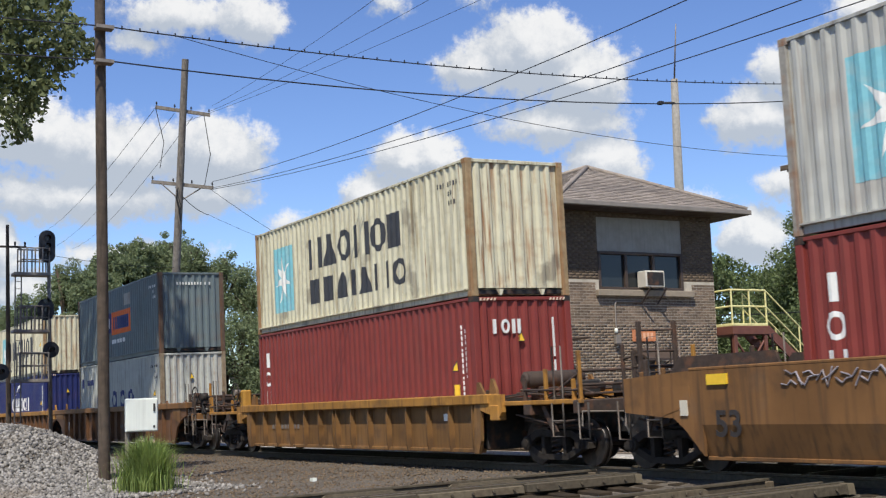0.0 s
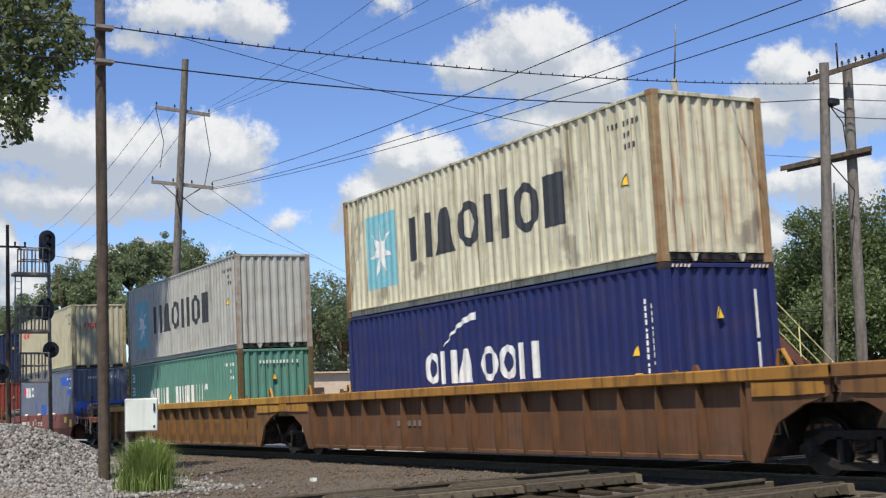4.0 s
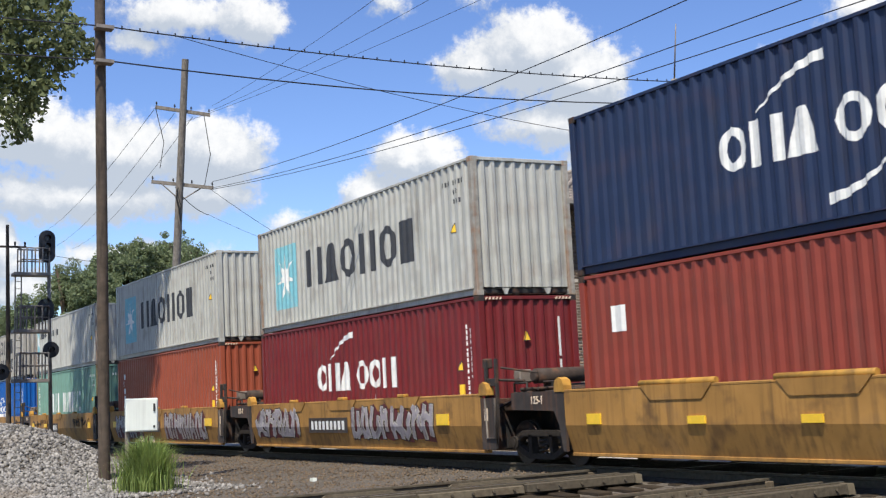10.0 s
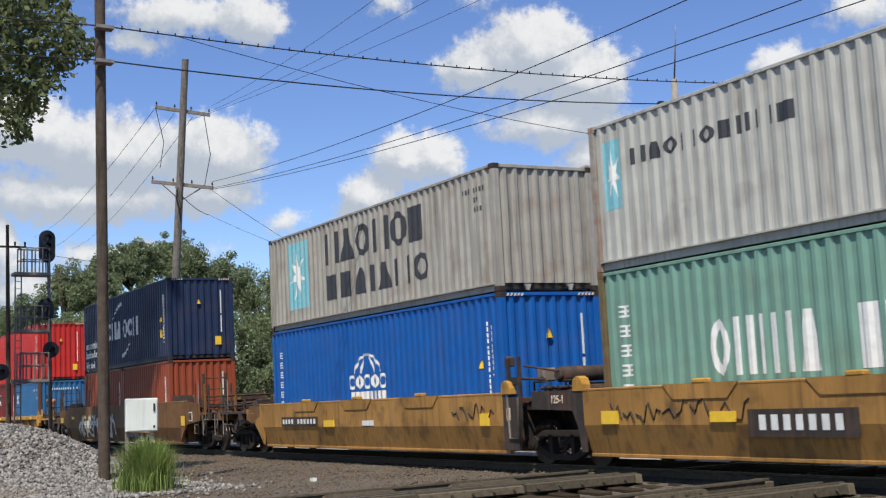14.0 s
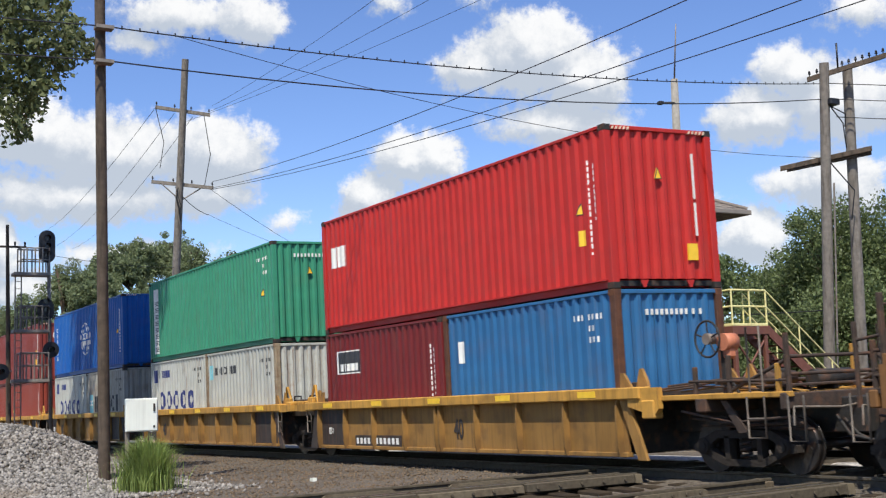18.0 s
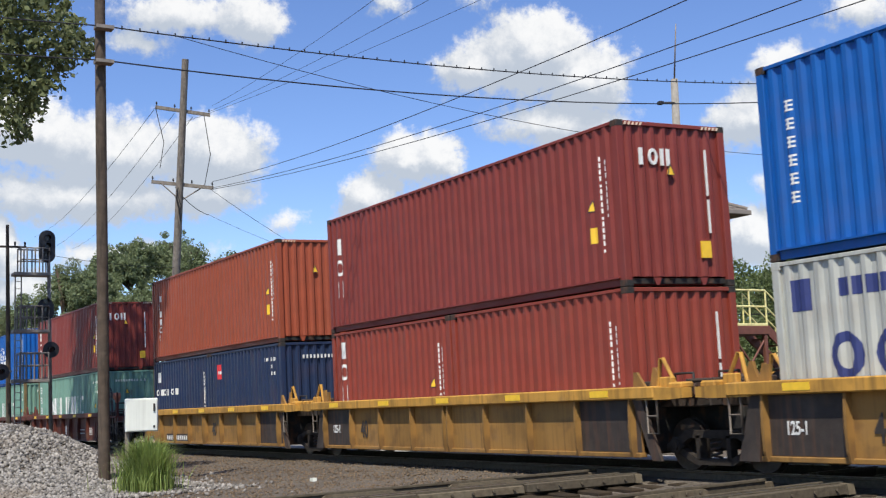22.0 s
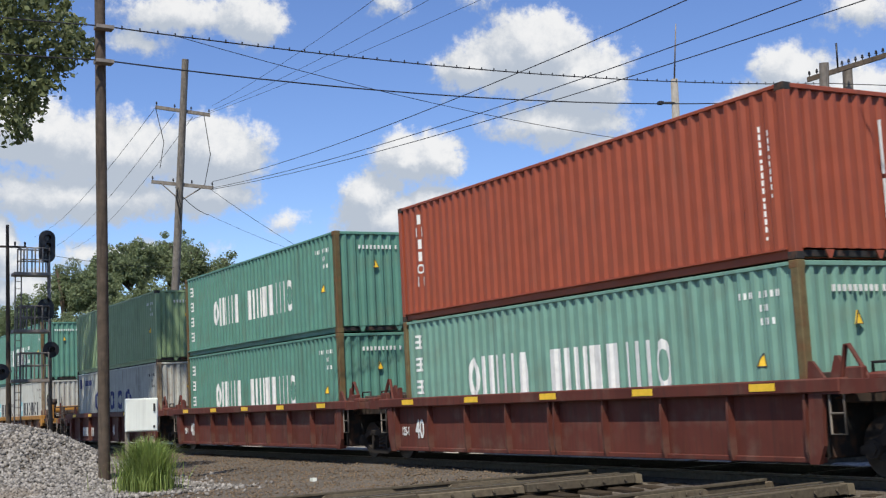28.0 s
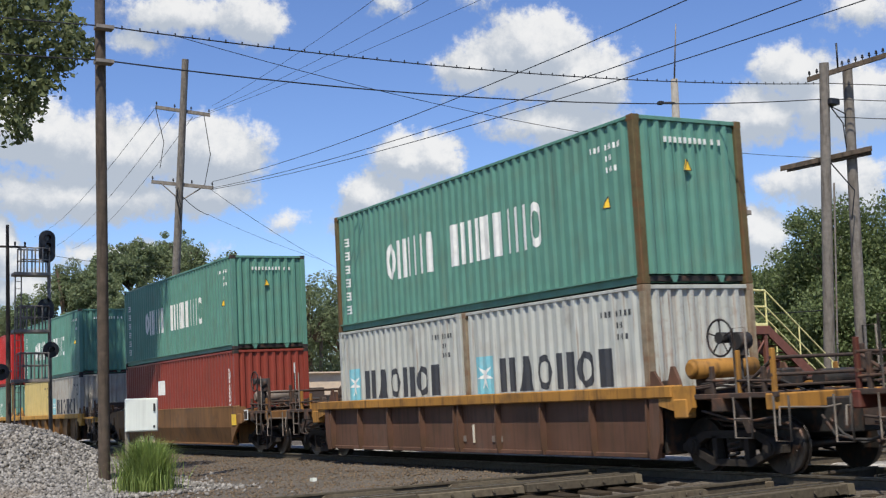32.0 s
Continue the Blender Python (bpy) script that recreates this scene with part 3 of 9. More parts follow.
def stones(name, spots, size, material, label):
    """Loose crushed stones, each a small rough solid."""
    rng = np.random.default_rng(len(spots))
    n = len(spots)
    base = np.array([(1, 0, 0), (0, 1, 0), (-1, 0, 0), (0, -1, 0), (0, 0, 0.8), (0, 0, -0.8)], dtype=float)
    tri = np.array([(0, 1, 4), (1, 2, 4), (2, 3, 4), (3, 0, 4), (1, 0, 5), (2, 1, 5), (3, 2, 5), (0, 3, 5)])
    a = rng.uniform(0, 2 * np.pi, n)
    s = size * rng.uniform(0.55, 1.45, (n, 1, 1))
    v = base[None] * rng.uniform(0.55, 1.25, (n, 6, 1)) * s
    tilt = rng.uniform(-0.7, 0.7, n)
    v[:, :, 2], v[:, :, 0] = v[:, :, 2] * np.cos(tilt)[:, None] + v[:, :, 0] * np.sin(tilt)[:, None], v[:, :, 0] * np.cos(tilt)[:, None] - v[:, :, 2] * np.sin(tilt)[:, None]
    x = v[:, :, 0] * np.cos(a)[:, None] - v[:, :, 1] * np.sin(a)[:, None]
    y = v[:, :, 0] * np.sin(a)[:, None] + v[:, :, 1] * np.cos(a)[:, None]
    v = np.stack([x, y, v[:, :, 2]], 2) + np.asarray(spots)[:, None, :]
    t = tri[None] + (np.arange(n) * 6)[:, None, None]
    return bulk_np(name, v.reshape(-1, 3), t.reshape(-1, 3), material, label, "gravel", "stuff")


def build_gravel():
    rnd = random.Random(5)
    heap = []
    while len(heap) < 24000:
        x, y = rnd.uniform(-37, -19), rnd.uniform(2.0, 10)
        keep = math.exp(-(((x + 28.5) / 5.5) ** 2) - (((y - 4.5) / 4.2) ** 4))
        if x > -23.6 or y > 8.7 + 0.3 * math.sin(x):
            keep *= 0.03
        if rnd.random() < keep * 1.3:
            heap.append((x, y, ground_z(x, y) + rnd.uniform(0.0, 0.03)))
    stones("ballast_heap", heap, 0.054, STONE_GREY, "heap of crushed grey ballast stone beside the pole")
    bed = []
    while len(bed) < 12000:
        x, y = rnd.uniform(-50, -17.5), rnd.uniform(6.5, 13.6)
        bed.append((x, y, ground_z(x, y) + rnd.uniform(-0.005, 0.012)))
    stones("ballast_bed", bed, 0.030, STONE_BROWN, "scattered small brown ballast stones beside the track")


def build_apron():
    """The pale crushed stone strip between the far rail and the tower."""
    xs, ys = [-120 + 2.0 * i for i in range(66)], [16.3, 17.0, 17.8, 18.6, 19.1]
    verts = [(x, y, ground_z(x, y) + (0.03 if 0 < j < 4 else -0.05)) for j, y in enumerate(ys) for x in xs]
    n = len(xs)
    faces = [(j * n + i, j * n + i + 1, (j + 1) * n + i + 1, (j + 1) * n + i) for j in range(len(ys) - 1) for i in range(n - 1)]
    bulk("pavement", verts, faces, APRON_MAT, "pale crushed stone strip beyond the far rail", "ground", "structure")


# ---- the tracks ----
TRACK = pose(0, YC, 0, CANT)
# the crossing rails keep their own level, a little more canted
DIAMOND = pose(0, 14.51, 0, 1.72)
RAIL_PROFILE = [(-0.07, 0.0), (0.07, 0.0), (0.07, 0.015), (0.012, 0.035), (0.012, 0.125), (0.036, 0.14), (0.036, 0.168), (0.03, 0.172), (-0.03, 0.172), (-0.036, 0.168), (-0.036, 0.14), (-0.012, 0.125), (-0.012, 0.035), (-0.07, 0.015)]


def rail_bar(length, axis="x"):
    s = Shape()
    if axis == "x":
        s.prism(RAIL_PROFILE, "x", 0.0, length)
    else:
        s.prism([(p[0], p[1]) for p in RAIL_PROFILE], "y", 0.0, length)
    return s


def crown_strip(length):
    return Shape().box(0, length, -0.028, 0.028, 0.1725, 0.176)


def build_main_track():
    # long rails, each with its polished running face
    for side in (-0.755, 0.755):
        r = thing("rail", "rusty steel rail with a polished head on the main track", "rail", TRACK @ pose(-220, side, RAIL_Z - 0.172), "main track rails", "structure")
        part("rail_body", kept("long_rail", lambda: rail_bar(300.0)), RAIL_RUST, r)
        part("running_face", kept("long_crown", lambda: crown_strip(300.0)), RAIL_TOP, r, "polished running face")
    tie = kept("tie", lambda: Shape().box(-0.115, 0.115, -1.3, 1.3, -0.17, 0.0, 0.012))
    rnd = random.Random(2)
    for i in range(150):
        x = -82 + 0.56 * i
        ob = part("sleeper", tie, TIE_WOOD, None, "", TRACK @ pose(x + rnd.uniform(-0.03, 0.03), rnd.uniform(-0.04, 0.04), RAIL_Z - 0.175, 0, 0, rnd.uniform(-1, 1)))
        tagged(ob, "dark creosoted timber sleeper under the main track", "sleeper", "main track sleepers")


def build_crossing():
    """Two tracks that cross the main line on the level: paired rails with filler blocks, heavy joint bars and bolts."""
    z0 = RAIL_Z - 0.172
    rnd = random.Random(8)
    fish = kept("joint_bar", lambda: Shape().prism([(-0.62, 0.02), (0.62, 0.02), (0.62, 0.10), (0.56, 0.135), (-0.56, 0.135), (-0.62, 0.10)], "y", -0.045, 0.03))
    bolt = kept("bolt", lambda: Shape().cyl((0, 0, 0), (0, -0.03, 0), 0.024, n=6))
    filler = kept("filler_block", lambda: Shape().box(-0.045, 0.045, -0.31, 0.31, 0.03, 0.120, 0.012))
    clip = kept("clip_plate", lambda: Shape().box(-0.16, 0.16, -0.10, 0.10, 0.0, 0.028, 0.006))
    tie = kept("long_tie", lambda: Shape().box(-1.55, 1.55, -0.125, 0.125, -0.2, 0.0, 0.015))
    # trodden oily dirt between the rails
    rng = random.Random(3)
    xs, ys = [-31.0 + 0.4 * i for i in range(65)], [3.0 + 0.4 * j for j in range(26)]
    verts, faces = [], []
    for y in ys:
        for x in xs:
            edge = min((y - 3.0) * 0.5, (13.0 - y) * 0.5, 1.0)
            west, east = x + 17.35 + 0.158 * (14.51 - y) + 1.25, -13.10 - 0.035 * (14.51 - y) + 1.5 - x
            k = max(min(edge, 2.5 * west, 2.5 * east), 0.0)
            verts.append((x, y, ground_z(x, y) - 0.06 + 0.098 * k + 0.03 * noise.noise((x * 1.3, y * 1.3, 4.0))))
    n = len(xs)
    faces = [(j * n + i, j * n + i + 1, (j + 1) * n + i + 1, (j + 1) * n + i) for j in range(len(ys) - 1) for i in range(n - 1)]
    bulk("crossing_bed", verts, faces, CROSSING_DIRT, "oily dark brown dirt packed between the crossing rails", "ground", "structure")
    # each crossing track: the place of its middle at the main line, and its lean
    for x0, lean, near in ((-17.35, 9.0, 9.0), (-13.10, 2.0, 9.0)):
        base = DIAMOND @ pose(x0, 0, 0, 0, 0, -lean)
        for side in (-0.72, 0.72):
            inner = 0.15 if side < 0 else -0.15
            for guard, off in ((False, 0.0), (True, inner)):
                stop = -1.38 if not guard else -1.62
                lengths = ((-near, stop), (-0.64, 0.64), (1.4, 9.0)) if not guard else ((-9.0, stop), (-0.6, 0.6), (1.6, 6.4))
                r = thing("guard_rail" if guard else "crossing_rail", ("rusty guard rail bolted along the diamond crossing" if guard else "rusty steel rail of the level crossing track"), "rail", base @ pose(side + off, 0, z0 + (0.0 if not guard else 0.012)), "crossing rails", "structure")
                for a, b in lengths:
                    part("rail_body", rail_bar(b - a, "y"), RAIL_RUST, r, at=pose(0, a, 0))
                    part("running_face", Shape().box(-0.029, 0.029, 0, b - a, 0.1725, 0.176), RAIL_RUST if guard else RAIL_TOP, r, "worn running face", at=pose(0, a, 0))
                for yy in ((-7.2, -4.9, -2.2) if not guard else (-6.0, -3.5)):
                    for face in (-1, 1):
                        if guard and face * inner < 0:
                            continue
                        j = part("joint_bar", fish, RAIL_PALE, r, "pale worn joint bar", at=pose(0.05 * face, yy + rnd.uniform(-0.2, 0.2), 0.0, 0, 0, 90 if face > 0 else -90))
                        for k in range(5):
                            part("bolt", bolt, RAIL_RUST, j, at=pose(-0.48 + 0.24 * k, -0.045, 0.085))
            # heavy reinforcing bars along the outer flank, a filler strip in the flangeway
            flank = thing("reinforcing_bar", "pale worn reinforcing bars bolted beside the crossing rail", "rail", base @ pose(side - inner * 0.95, 0, z0), "reinforcing bars")
            for k, (a, b) in enumerate(((-9.0, -7.1), (-7.06, -5.3), (-5.26, -3.5), (-3.45, -1.52))):
                bar = part("bar", Shape().box(-0.06, 0.06, a, b, 0.02, 0.142 + 0.016 * (k % 2), 0.01), RAIL_RUST if k % 2 else RAIL_PALE, flank)
                for j in range(5):
                    part("bolt", bolt, RAIL_RUST, bar, at=pose(0.061 if inner < 0 else -0.061, a + 0.18 + (b - a - 0.36) * j / 4, 0.09, 0, 0, 90 if inner < 0 else -90))
            part("end_plate", Shape().prism([(-0.10, 0.02), (0.10, 0.02), (0.08, 0.16), (-0.08, 0.16)], "y", -1.52, -1.40), RAIL_PALE, flank)
            # cast fillers between the pair, clip plates under it
            fill = thing("rail_filler", "cast steel filler blocks bolted between paired rails", "track part", base @ pose(side + inner / 2, 0, z0), "crossing fillers")
            for k in range(9):
                part("filler_block", filler, RAIL_PALE, fill, at=pose(0, -7.1 + 0.68 * k + rnd.uniform(-0.1, 0.1), rnd.uniform(-0.01, 0.02)))
                part("clip_plate", clip, RAIL_RUST, fill, at=pose(0.04 * (k % 2), -7.0 + 0.68 * k, 0.0))
        for k in range(16):
            y = -9.2 + 0.52 * k
            ob = part("sleeper", tie, TIE_WOOD, None, "", base @ pose(0.04 * (k % 3), y, RAIL_Z - 0.186, 0, 0, (k % 5) - 2))
            tagged(ob, "grey weathered timber sleeper of the crossing track", "sleeper", "crossing track sleepers")


# ---- containers ----
W2 = 1.219


def corrugated(length, height, pitch, depth, inset):
    """A corrugated sheet in the x-z plane, its outer face towards -y."""
    s = Shape()
    n = max(int((length - 2 * inset) / pitch), 1)
    step = (length - 2 * inset) / n
    xs, ys = [0.0, inset], [depth, depth]
    for i in range(n):
        x = inset + i * step
        xs += [x + step * 0.20, x + step * 0.48, x + step * 0.70, x + step]
        ys += [0.0, 0.0, depth, depth]
    xs.append(length), ys.append(depth)
    v = []
    for x, y in zip(xs, ys):
        v += [(x, y, 0.0), (x, y, height), (x, y + 0.02, height), (x, y + 0.02, 0.0)]
    f = []
    for i in range(len(xs) - 1):
        a, b = 4 * i, 4 * (i + 1)
        f += [(a, b, b + 1, a + 1), (a + 1, b + 1, b + 2, a + 2), (a + 2, b + 2, b + 3, a + 3)]
    return s.add(v, f)


def casting():
    return Shape().box(-0.089, 0.089, -0.081, 0.081, -0.059, 0.059, 0.008).cyl((0, -0.082, 0), (0, -0.079, 0), 0.035, n=8)


def build_container(spec, at):
    """One ISO container: corrugated walls in a frame of posts, rails and corner castings. Its origin is the middle of its underside."""
    colour, feet, high, label, marks, bare = spec
    L = 12.192 if feet == 40 else 6.058
    H = 2.896 if high else 2.591
    mat = PAINTS[colour]
    post = POSTS[colour] if bare else mat
    box = thing("shipping_container", label, "container", at, "stacked containers")
    key = f"{feet}_{'high' if high else 'low'}"
    side = kept("side_" + key, lambda: corrugated(L - 0.30, H - 0.235, 0.278, 0.044, 0.05))
    for name, m in (("side_panel", pose(-L / 2 + 0.15, -W2 + 0.012, 0.17)), ("side_panel", pose(L / 2 - 0.15, W2 - 0.012, 0.17, 0, 0, 180))):
        part(name, side, mat, box, "corrugated steel side", m)
    end = kept("end_" + key, lambda: corrugated(2.438 - 0.30, H - 0.245, 0.245, 0.050, 0.06))
    part("end_panel", end, CREAM_END if colour == "cream" else WHITE_END if bare and colour == "white" else mat, box, "corrugated steel end wall", pose(L / 2 - 0.02, -W2 + 0.15, 0.17, 0, 0, 90))
    part("door_panel", end, mat, box, "steel door end", pose(-L / 2 + 0.02, W2 - 0.15, 0.17, 0, 0, -90))
    part("roof", kept("roof_" + key, lambda: Shape().box(-L / 2 + 0.08, L / 2 - 0.08, -W2 + 0.05, W2 - 0.05, H - 0.05, H - 0.02)), mat, box)
    part("underside", kept("under_" + key, lambda: Shape().box(-L / 2 + 0.08, L / 2 - 0.08, -W2 + 0.05, W2 - 0.05, 0.05, 0.14)), DARK_STEEL, box)
    pm = kept("post_" + key, lambda: Shape().box(-0.075, 0.075, -0.075, 0.075, 0.10, H - 0.10, 0.012))
    cm = kept("casting", casting)
    for sx in (-1, 1):
        for sy in (-1, 1):
            part("corner_post", pm, post, box, at=pose(sx * (L / 2 - 0.077), sy * (W2 - 0.077), 0))
            for z in (0.06, H - 0.06):
                part("corner_casting", cm, post if bare else DARK_STEEL if colour not in ("grey", "white") else mat, box, at=pose(sx * (L / 2 - 0.089), sy * (W2 - 0.081), z, 0, 0, 0 if sy < 0 else 180))
    tr = kept("top_rail_" + key, lambda: Shape().box(-L / 2 + 0.17, L / 2 - 0.17, -0.03, 0.03, H - 0.072, H - 0.012, 0.008))
    br = kept("bottom_rail_" + key, lambda: Shape().box(-L / 2 + 0.17, L / 2 - 0.17, -0.03, 0.03, 0.02, 0.172, 0.008).box(-L / 2 + 0.16, L / 2 - 0.16, -0.094, 0.094, 0.150, 0.176))
    th = kept("header_" + key, lambda: Shape().box(-0.03, 0.03, -W2 + 0.15, W2 - 0.15, H - 0.085, H - 0.012, 0.008))
    bh = kept("sill_" + key, lambda: Shape().box(-0.03, 0.03, -W2 + 0.15, W2 - 0.15, 0.03, 0.175, 0.008))
    for sy in (-1, 1):
        part("top_rail", tr, mat, box, at=pose(0, sy * (W2 - 0.035), 0))
        part("bottom_rail", br, mat, box, at=pose(0, sy * (W2 - 0.068), 0))
    for sx in (-1, 1):
        part("header_rail", th, mat, box, at=pose(sx * (L / 2 - 0.035), 0, 0))
        part("sill_rail", bh, mat, box, at=pose(sx * (L / 2 - 0.22), 0, 0))
    gusset = kept("sill_gusset", lambda: Shape().prism([(-0.09, 0.15), (0.09, 0.15), (0.03, 0.02), (-0.03, 0.02)], "x", -0.012, 0.012))
    for y in (-0.52, 0.52):
        part("sill_gusset", gusset, mat, box, at=pose(L / 2 - 0.03, y, 0))
    for i, mk in enumerate(marks):
        LAYER[0] = i
        mk(box, L, H)
    return box


# painted marks: u runs from the rear end forwards, v up from the floor, both in metres
FACE = -W2 + 0.006


LAYER, PROFILES = [0], {}


def side_profile(L):
    """The corrugation of a side, as points along it: (x, y)."""
    if L not in PROFILES:
        n = max(int((L - 0.40) / 0.278), 1)
        step = (L - 0.40) / n
        x0, y0 = -L / 2 + 0.15, -W2 + 0.012
        pts = [(-L / 2, y0 - 0.01), (x0, y0 + 0.044), (x0 + 0.05, y0 + 0.044)]
        for i in range(n):
            x = x0 + 0.05 + i * step
            pts += [(x + step * 0.20, y0), (x + step * 0.48, y0), (x + step * 0.70, y0 + 0.044), (x + step, y0 + 0.044)]
        PROFILES[L] = pts + [(L / 2 - 0.15, y0 + 0.044), (L / 2, y0 - 0.01)]
    return PROFILES[L]


def clip_x(poly, x, keep_right):
    out = []
    for i, p in enumerate(poly):
        q = poly[(i + 1) % len(poly)]
        pin, qin = (p[0] >= x) == keep_right, (q[0] >= x) == keep_right
        if pin:
            out.append(p)
        if pin != qin:
            t = (x - p[0]) / (q[0] - p[0])
            out.append((x, p[1] + (q[1] - p[1]) * t))
    return out


def painted(polys, L, lift=0.0):
    """Paint that follows the corrugated side: convex polygons in (x, z)."""
    s, verts, index, faces = Shape(), [], {}, []
    d = 0.003 + 0.0012 * LAYER[0] + lift
    for poly in polys:
        lo, hi = min(p[0] for p in poly), max(p[0] for p in poly)
        for (xa, ya), (xb, yb) in zip(side_profile(L), side_profile(L)[1:]):
            if xb <= lo or xa >= hi:
                continue
            cell = clip_x(clip_x(poly, xa, True), xb, False)
            if len(cell) < 3:
                continue
            f = []
            for x, z in cell:
                key = (round(x, 4), round(z, 4))
                if key not in index:
                    index[key] = len(verts)
                    verts.append((x, ya + (yb - ya) * (x - xa) / (xb - xa) - d, z))
                if index[key] not in f:
                    f.append(index[key])
            if len(f) > 2:
                faces.append(tuple(f))
    return s.add(verts, faces)


def rect(u0, u1, v0, v1):
    return [(u0, v0), (u1, v0), (u1, v1), (u0, v1)]


def plate(box, L, name, u0, u1, v0, v1, mat, label=""):
    return part(name, painted([rect(u0 - L / 2, u1 - L / 2, v0, v1)], L), mat, box, label)


def glyphs(s, u0, u1, v0, v1, n, y0, gap=0.22, lean=0.0):
    """A word as plain bars, one for each letter."""
    w = (u1 - u0) / n
    h = v1 - v0
    for i in range(n):
        a = u0 + i * w + w * gap * 0.5
        b = u0 + (i + 1) * w - w * gap * 0.5
        t = (b - a) * 0.76
        s.prism([(a, v0), (a + t, v0), (a + t + lean * h, v1), (a + lean * h, v1)], "y", y0 - 0.004, y0 + 0.012)
    return s


def bars(parent, x0, x1, z0, z1, n, mat, gap=0.22, lean=0.0, y=None):
    """A word as plain bars, each a part."""
    w_ = (x1 - x0) / n
    for i in range(n):
        part("letter_bar", glyphs(Shape(), x0 + i * w_, x0 + (i + 1) * w_, z0, z1, 1, FACE if y is None else y, gap, lean), mat, parent)


def plain_shape(kind, a, b, v0, v1):
    """Convex pieces of one plain shape: a wide or narrow block, one or two uprights, a wedge or a ring."""
    w_, h = b - a, v1 - v0
    if kind == "i":
        return [rect(a + 0.18 * w_, b - 0.18 * w_, v0, v1)]
    if kind == "l":
        return [rect(a + 0.32 * w_, b - 0.32 * w_, v0, v1)]
    if kind == "n":
        t = min(0.34 * w_, 0.30 * h)
        return [rect(a, a + t, v0, v1), rect(b - t, b, v0, v1)]
    if kind == "a":
        return [[(a, v0), (b, v0), (b - 0.34 * w_, v1), (a + 0.34 * w_, v1)]]
    if kind == "v":
        return [rect(a, b - 0.2 * w_, v0, v1)]
    if kind == "o":
        cx, cz, rx, rz = (a + b) / 2, (v0 + v1) / 2, w_ / 2, h / 2
        q = 0.52

        def at(k, f):
            t = math.tau * k / 12
            return (cx + rx * f * math.cos(t), cz + rz * (1 - (1 - f) * 0.8) * math.sin(t))
        return [[at(k, 1), at(k + 1, 1), at(k + 1, q), at(k, q)] for k in range(12)]
    return [rect(a, b, v0, v1)]


def word(u0, u1, v0, v1, n, mat, gap=0.22, lean=0.0, label="", kinds=""):
    """A brand word as a row of n plain shapes; kinds: the shape of each, blocks where it says nothing."""
    kinds = (kinds or "b" * n)[:n]
    share = [{"i": 0.5, "n": 1.1}.get(k, 1.0) for k in kinds]
    unit = (u1 - u0) / sum(share)
    gap = min(gap, 0.20)

    def mark(box, L, H):
        a = u0 - L / 2
        for k, sh in zip(kinds, share):
            lo, hi = a + 0.5 * gap * unit, a + sh * unit - 0.5 * gap * unit
            polys = plain_shape(k, lo, hi, v0, v1)
            if lean:
                polys = [[(x + lean * (z - v0), z) for x, z in p] for p in polys]
            part("lettering_shape", painted(polys, L), mat, box)
            a += sh * unit
    return mark


def rings(u0, u1, v0, v1, n, mat, gap=0.22):
    """A row of bold upright rings, each painted as sixteen blocks."""
    def mark(box, L, H):
        w_ = (u1 - u0) / n
        rx, rz = w_ * (1 - gap) * 0.40, (v1 - v0) / 2
        cz = (v0 + v1) / 2
        for i in range(n):
            cx = u0 - L / 2 + i * w_ + w_ * gap * 0.5 + rx

            def at(k, f):
                a = math.tau * k / 16
                return (cx + rx * f * math.cos(a), cz + rz * (1 - (1 - f) * 0.85) * math.sin(a))
            part("letter_ring", painted([[at(k, 1), at(k + 1, 1), at(k + 1, 0.50), at(k, 0.50)] for k in range(16)], L), mat, box)
    return mark


def column(u0, u1, v0, v1, n, mat, kinds=""):
    """A word that runs down the side, one bar under the other."""
    def mark(box, L, H):
        h, w_ = (v1 - v0) / n, u1 - u0
        for i in range(n):
            z = v0 + i * h
            if kinds:
                part("lettering_shape", painted(plain_shape(kinds[n - 1 - i], u0 - L / 2, u1 - L / 2, z + 0.12 * h, z + 0.88 * h), L), mat, box)
                continue
            a, b = u0 - L / 2 + 0.16 * w_, u1 - L / 2 - 0.16 * w_
            rows = [rect(a, b, z + k * h, z + (k + 0.11) * h) for k in (0.18, 0.43, 0.68)] + [rect((a + b) / 2 - 0.07 * w_, (a + b) / 2 + 0.07 * w_, z + k * h, z + (k + 0.14) * h) for k in (0.29, 0.54)]
            part("letter_bar", painted(rows, L), mat, box)
    return mark


def panel(u0, u1, v0, v1, mat, label=""):
    def mark(box, L, H):
        plate(box, L, "panel", u0, u1, v0, v1, mat, label)
    return mark


def star(u0, u1, v0, v1):
    def mark(box, L, H):
        plate(box, L, "emblem", u0, u1, v0, v1, TEAL_MARK, "pale blue emblem square")
        c, d = (u0 + u1) / 2 - L / 2, (v0 + v1) / 2
        pts = []
        for i in range(14):
            a = math.pi / 2 + math.pi * i / 7
            r = 0.40 if i % 2 == 0 else 0.13
            pts.append((c + r * (u1 - u0) * math.cos(a), d + r * (v1 - v0) * math.sin(a)))
        kites = [[(c, d), pts[i - 1], pts[i], pts[(i + 1) % 14]] for i in range(0, 14, 2)]
        part("star", painted(kites, L, 0.002), WHITE_MARK, box, "white seven-pointed star")
    return mark


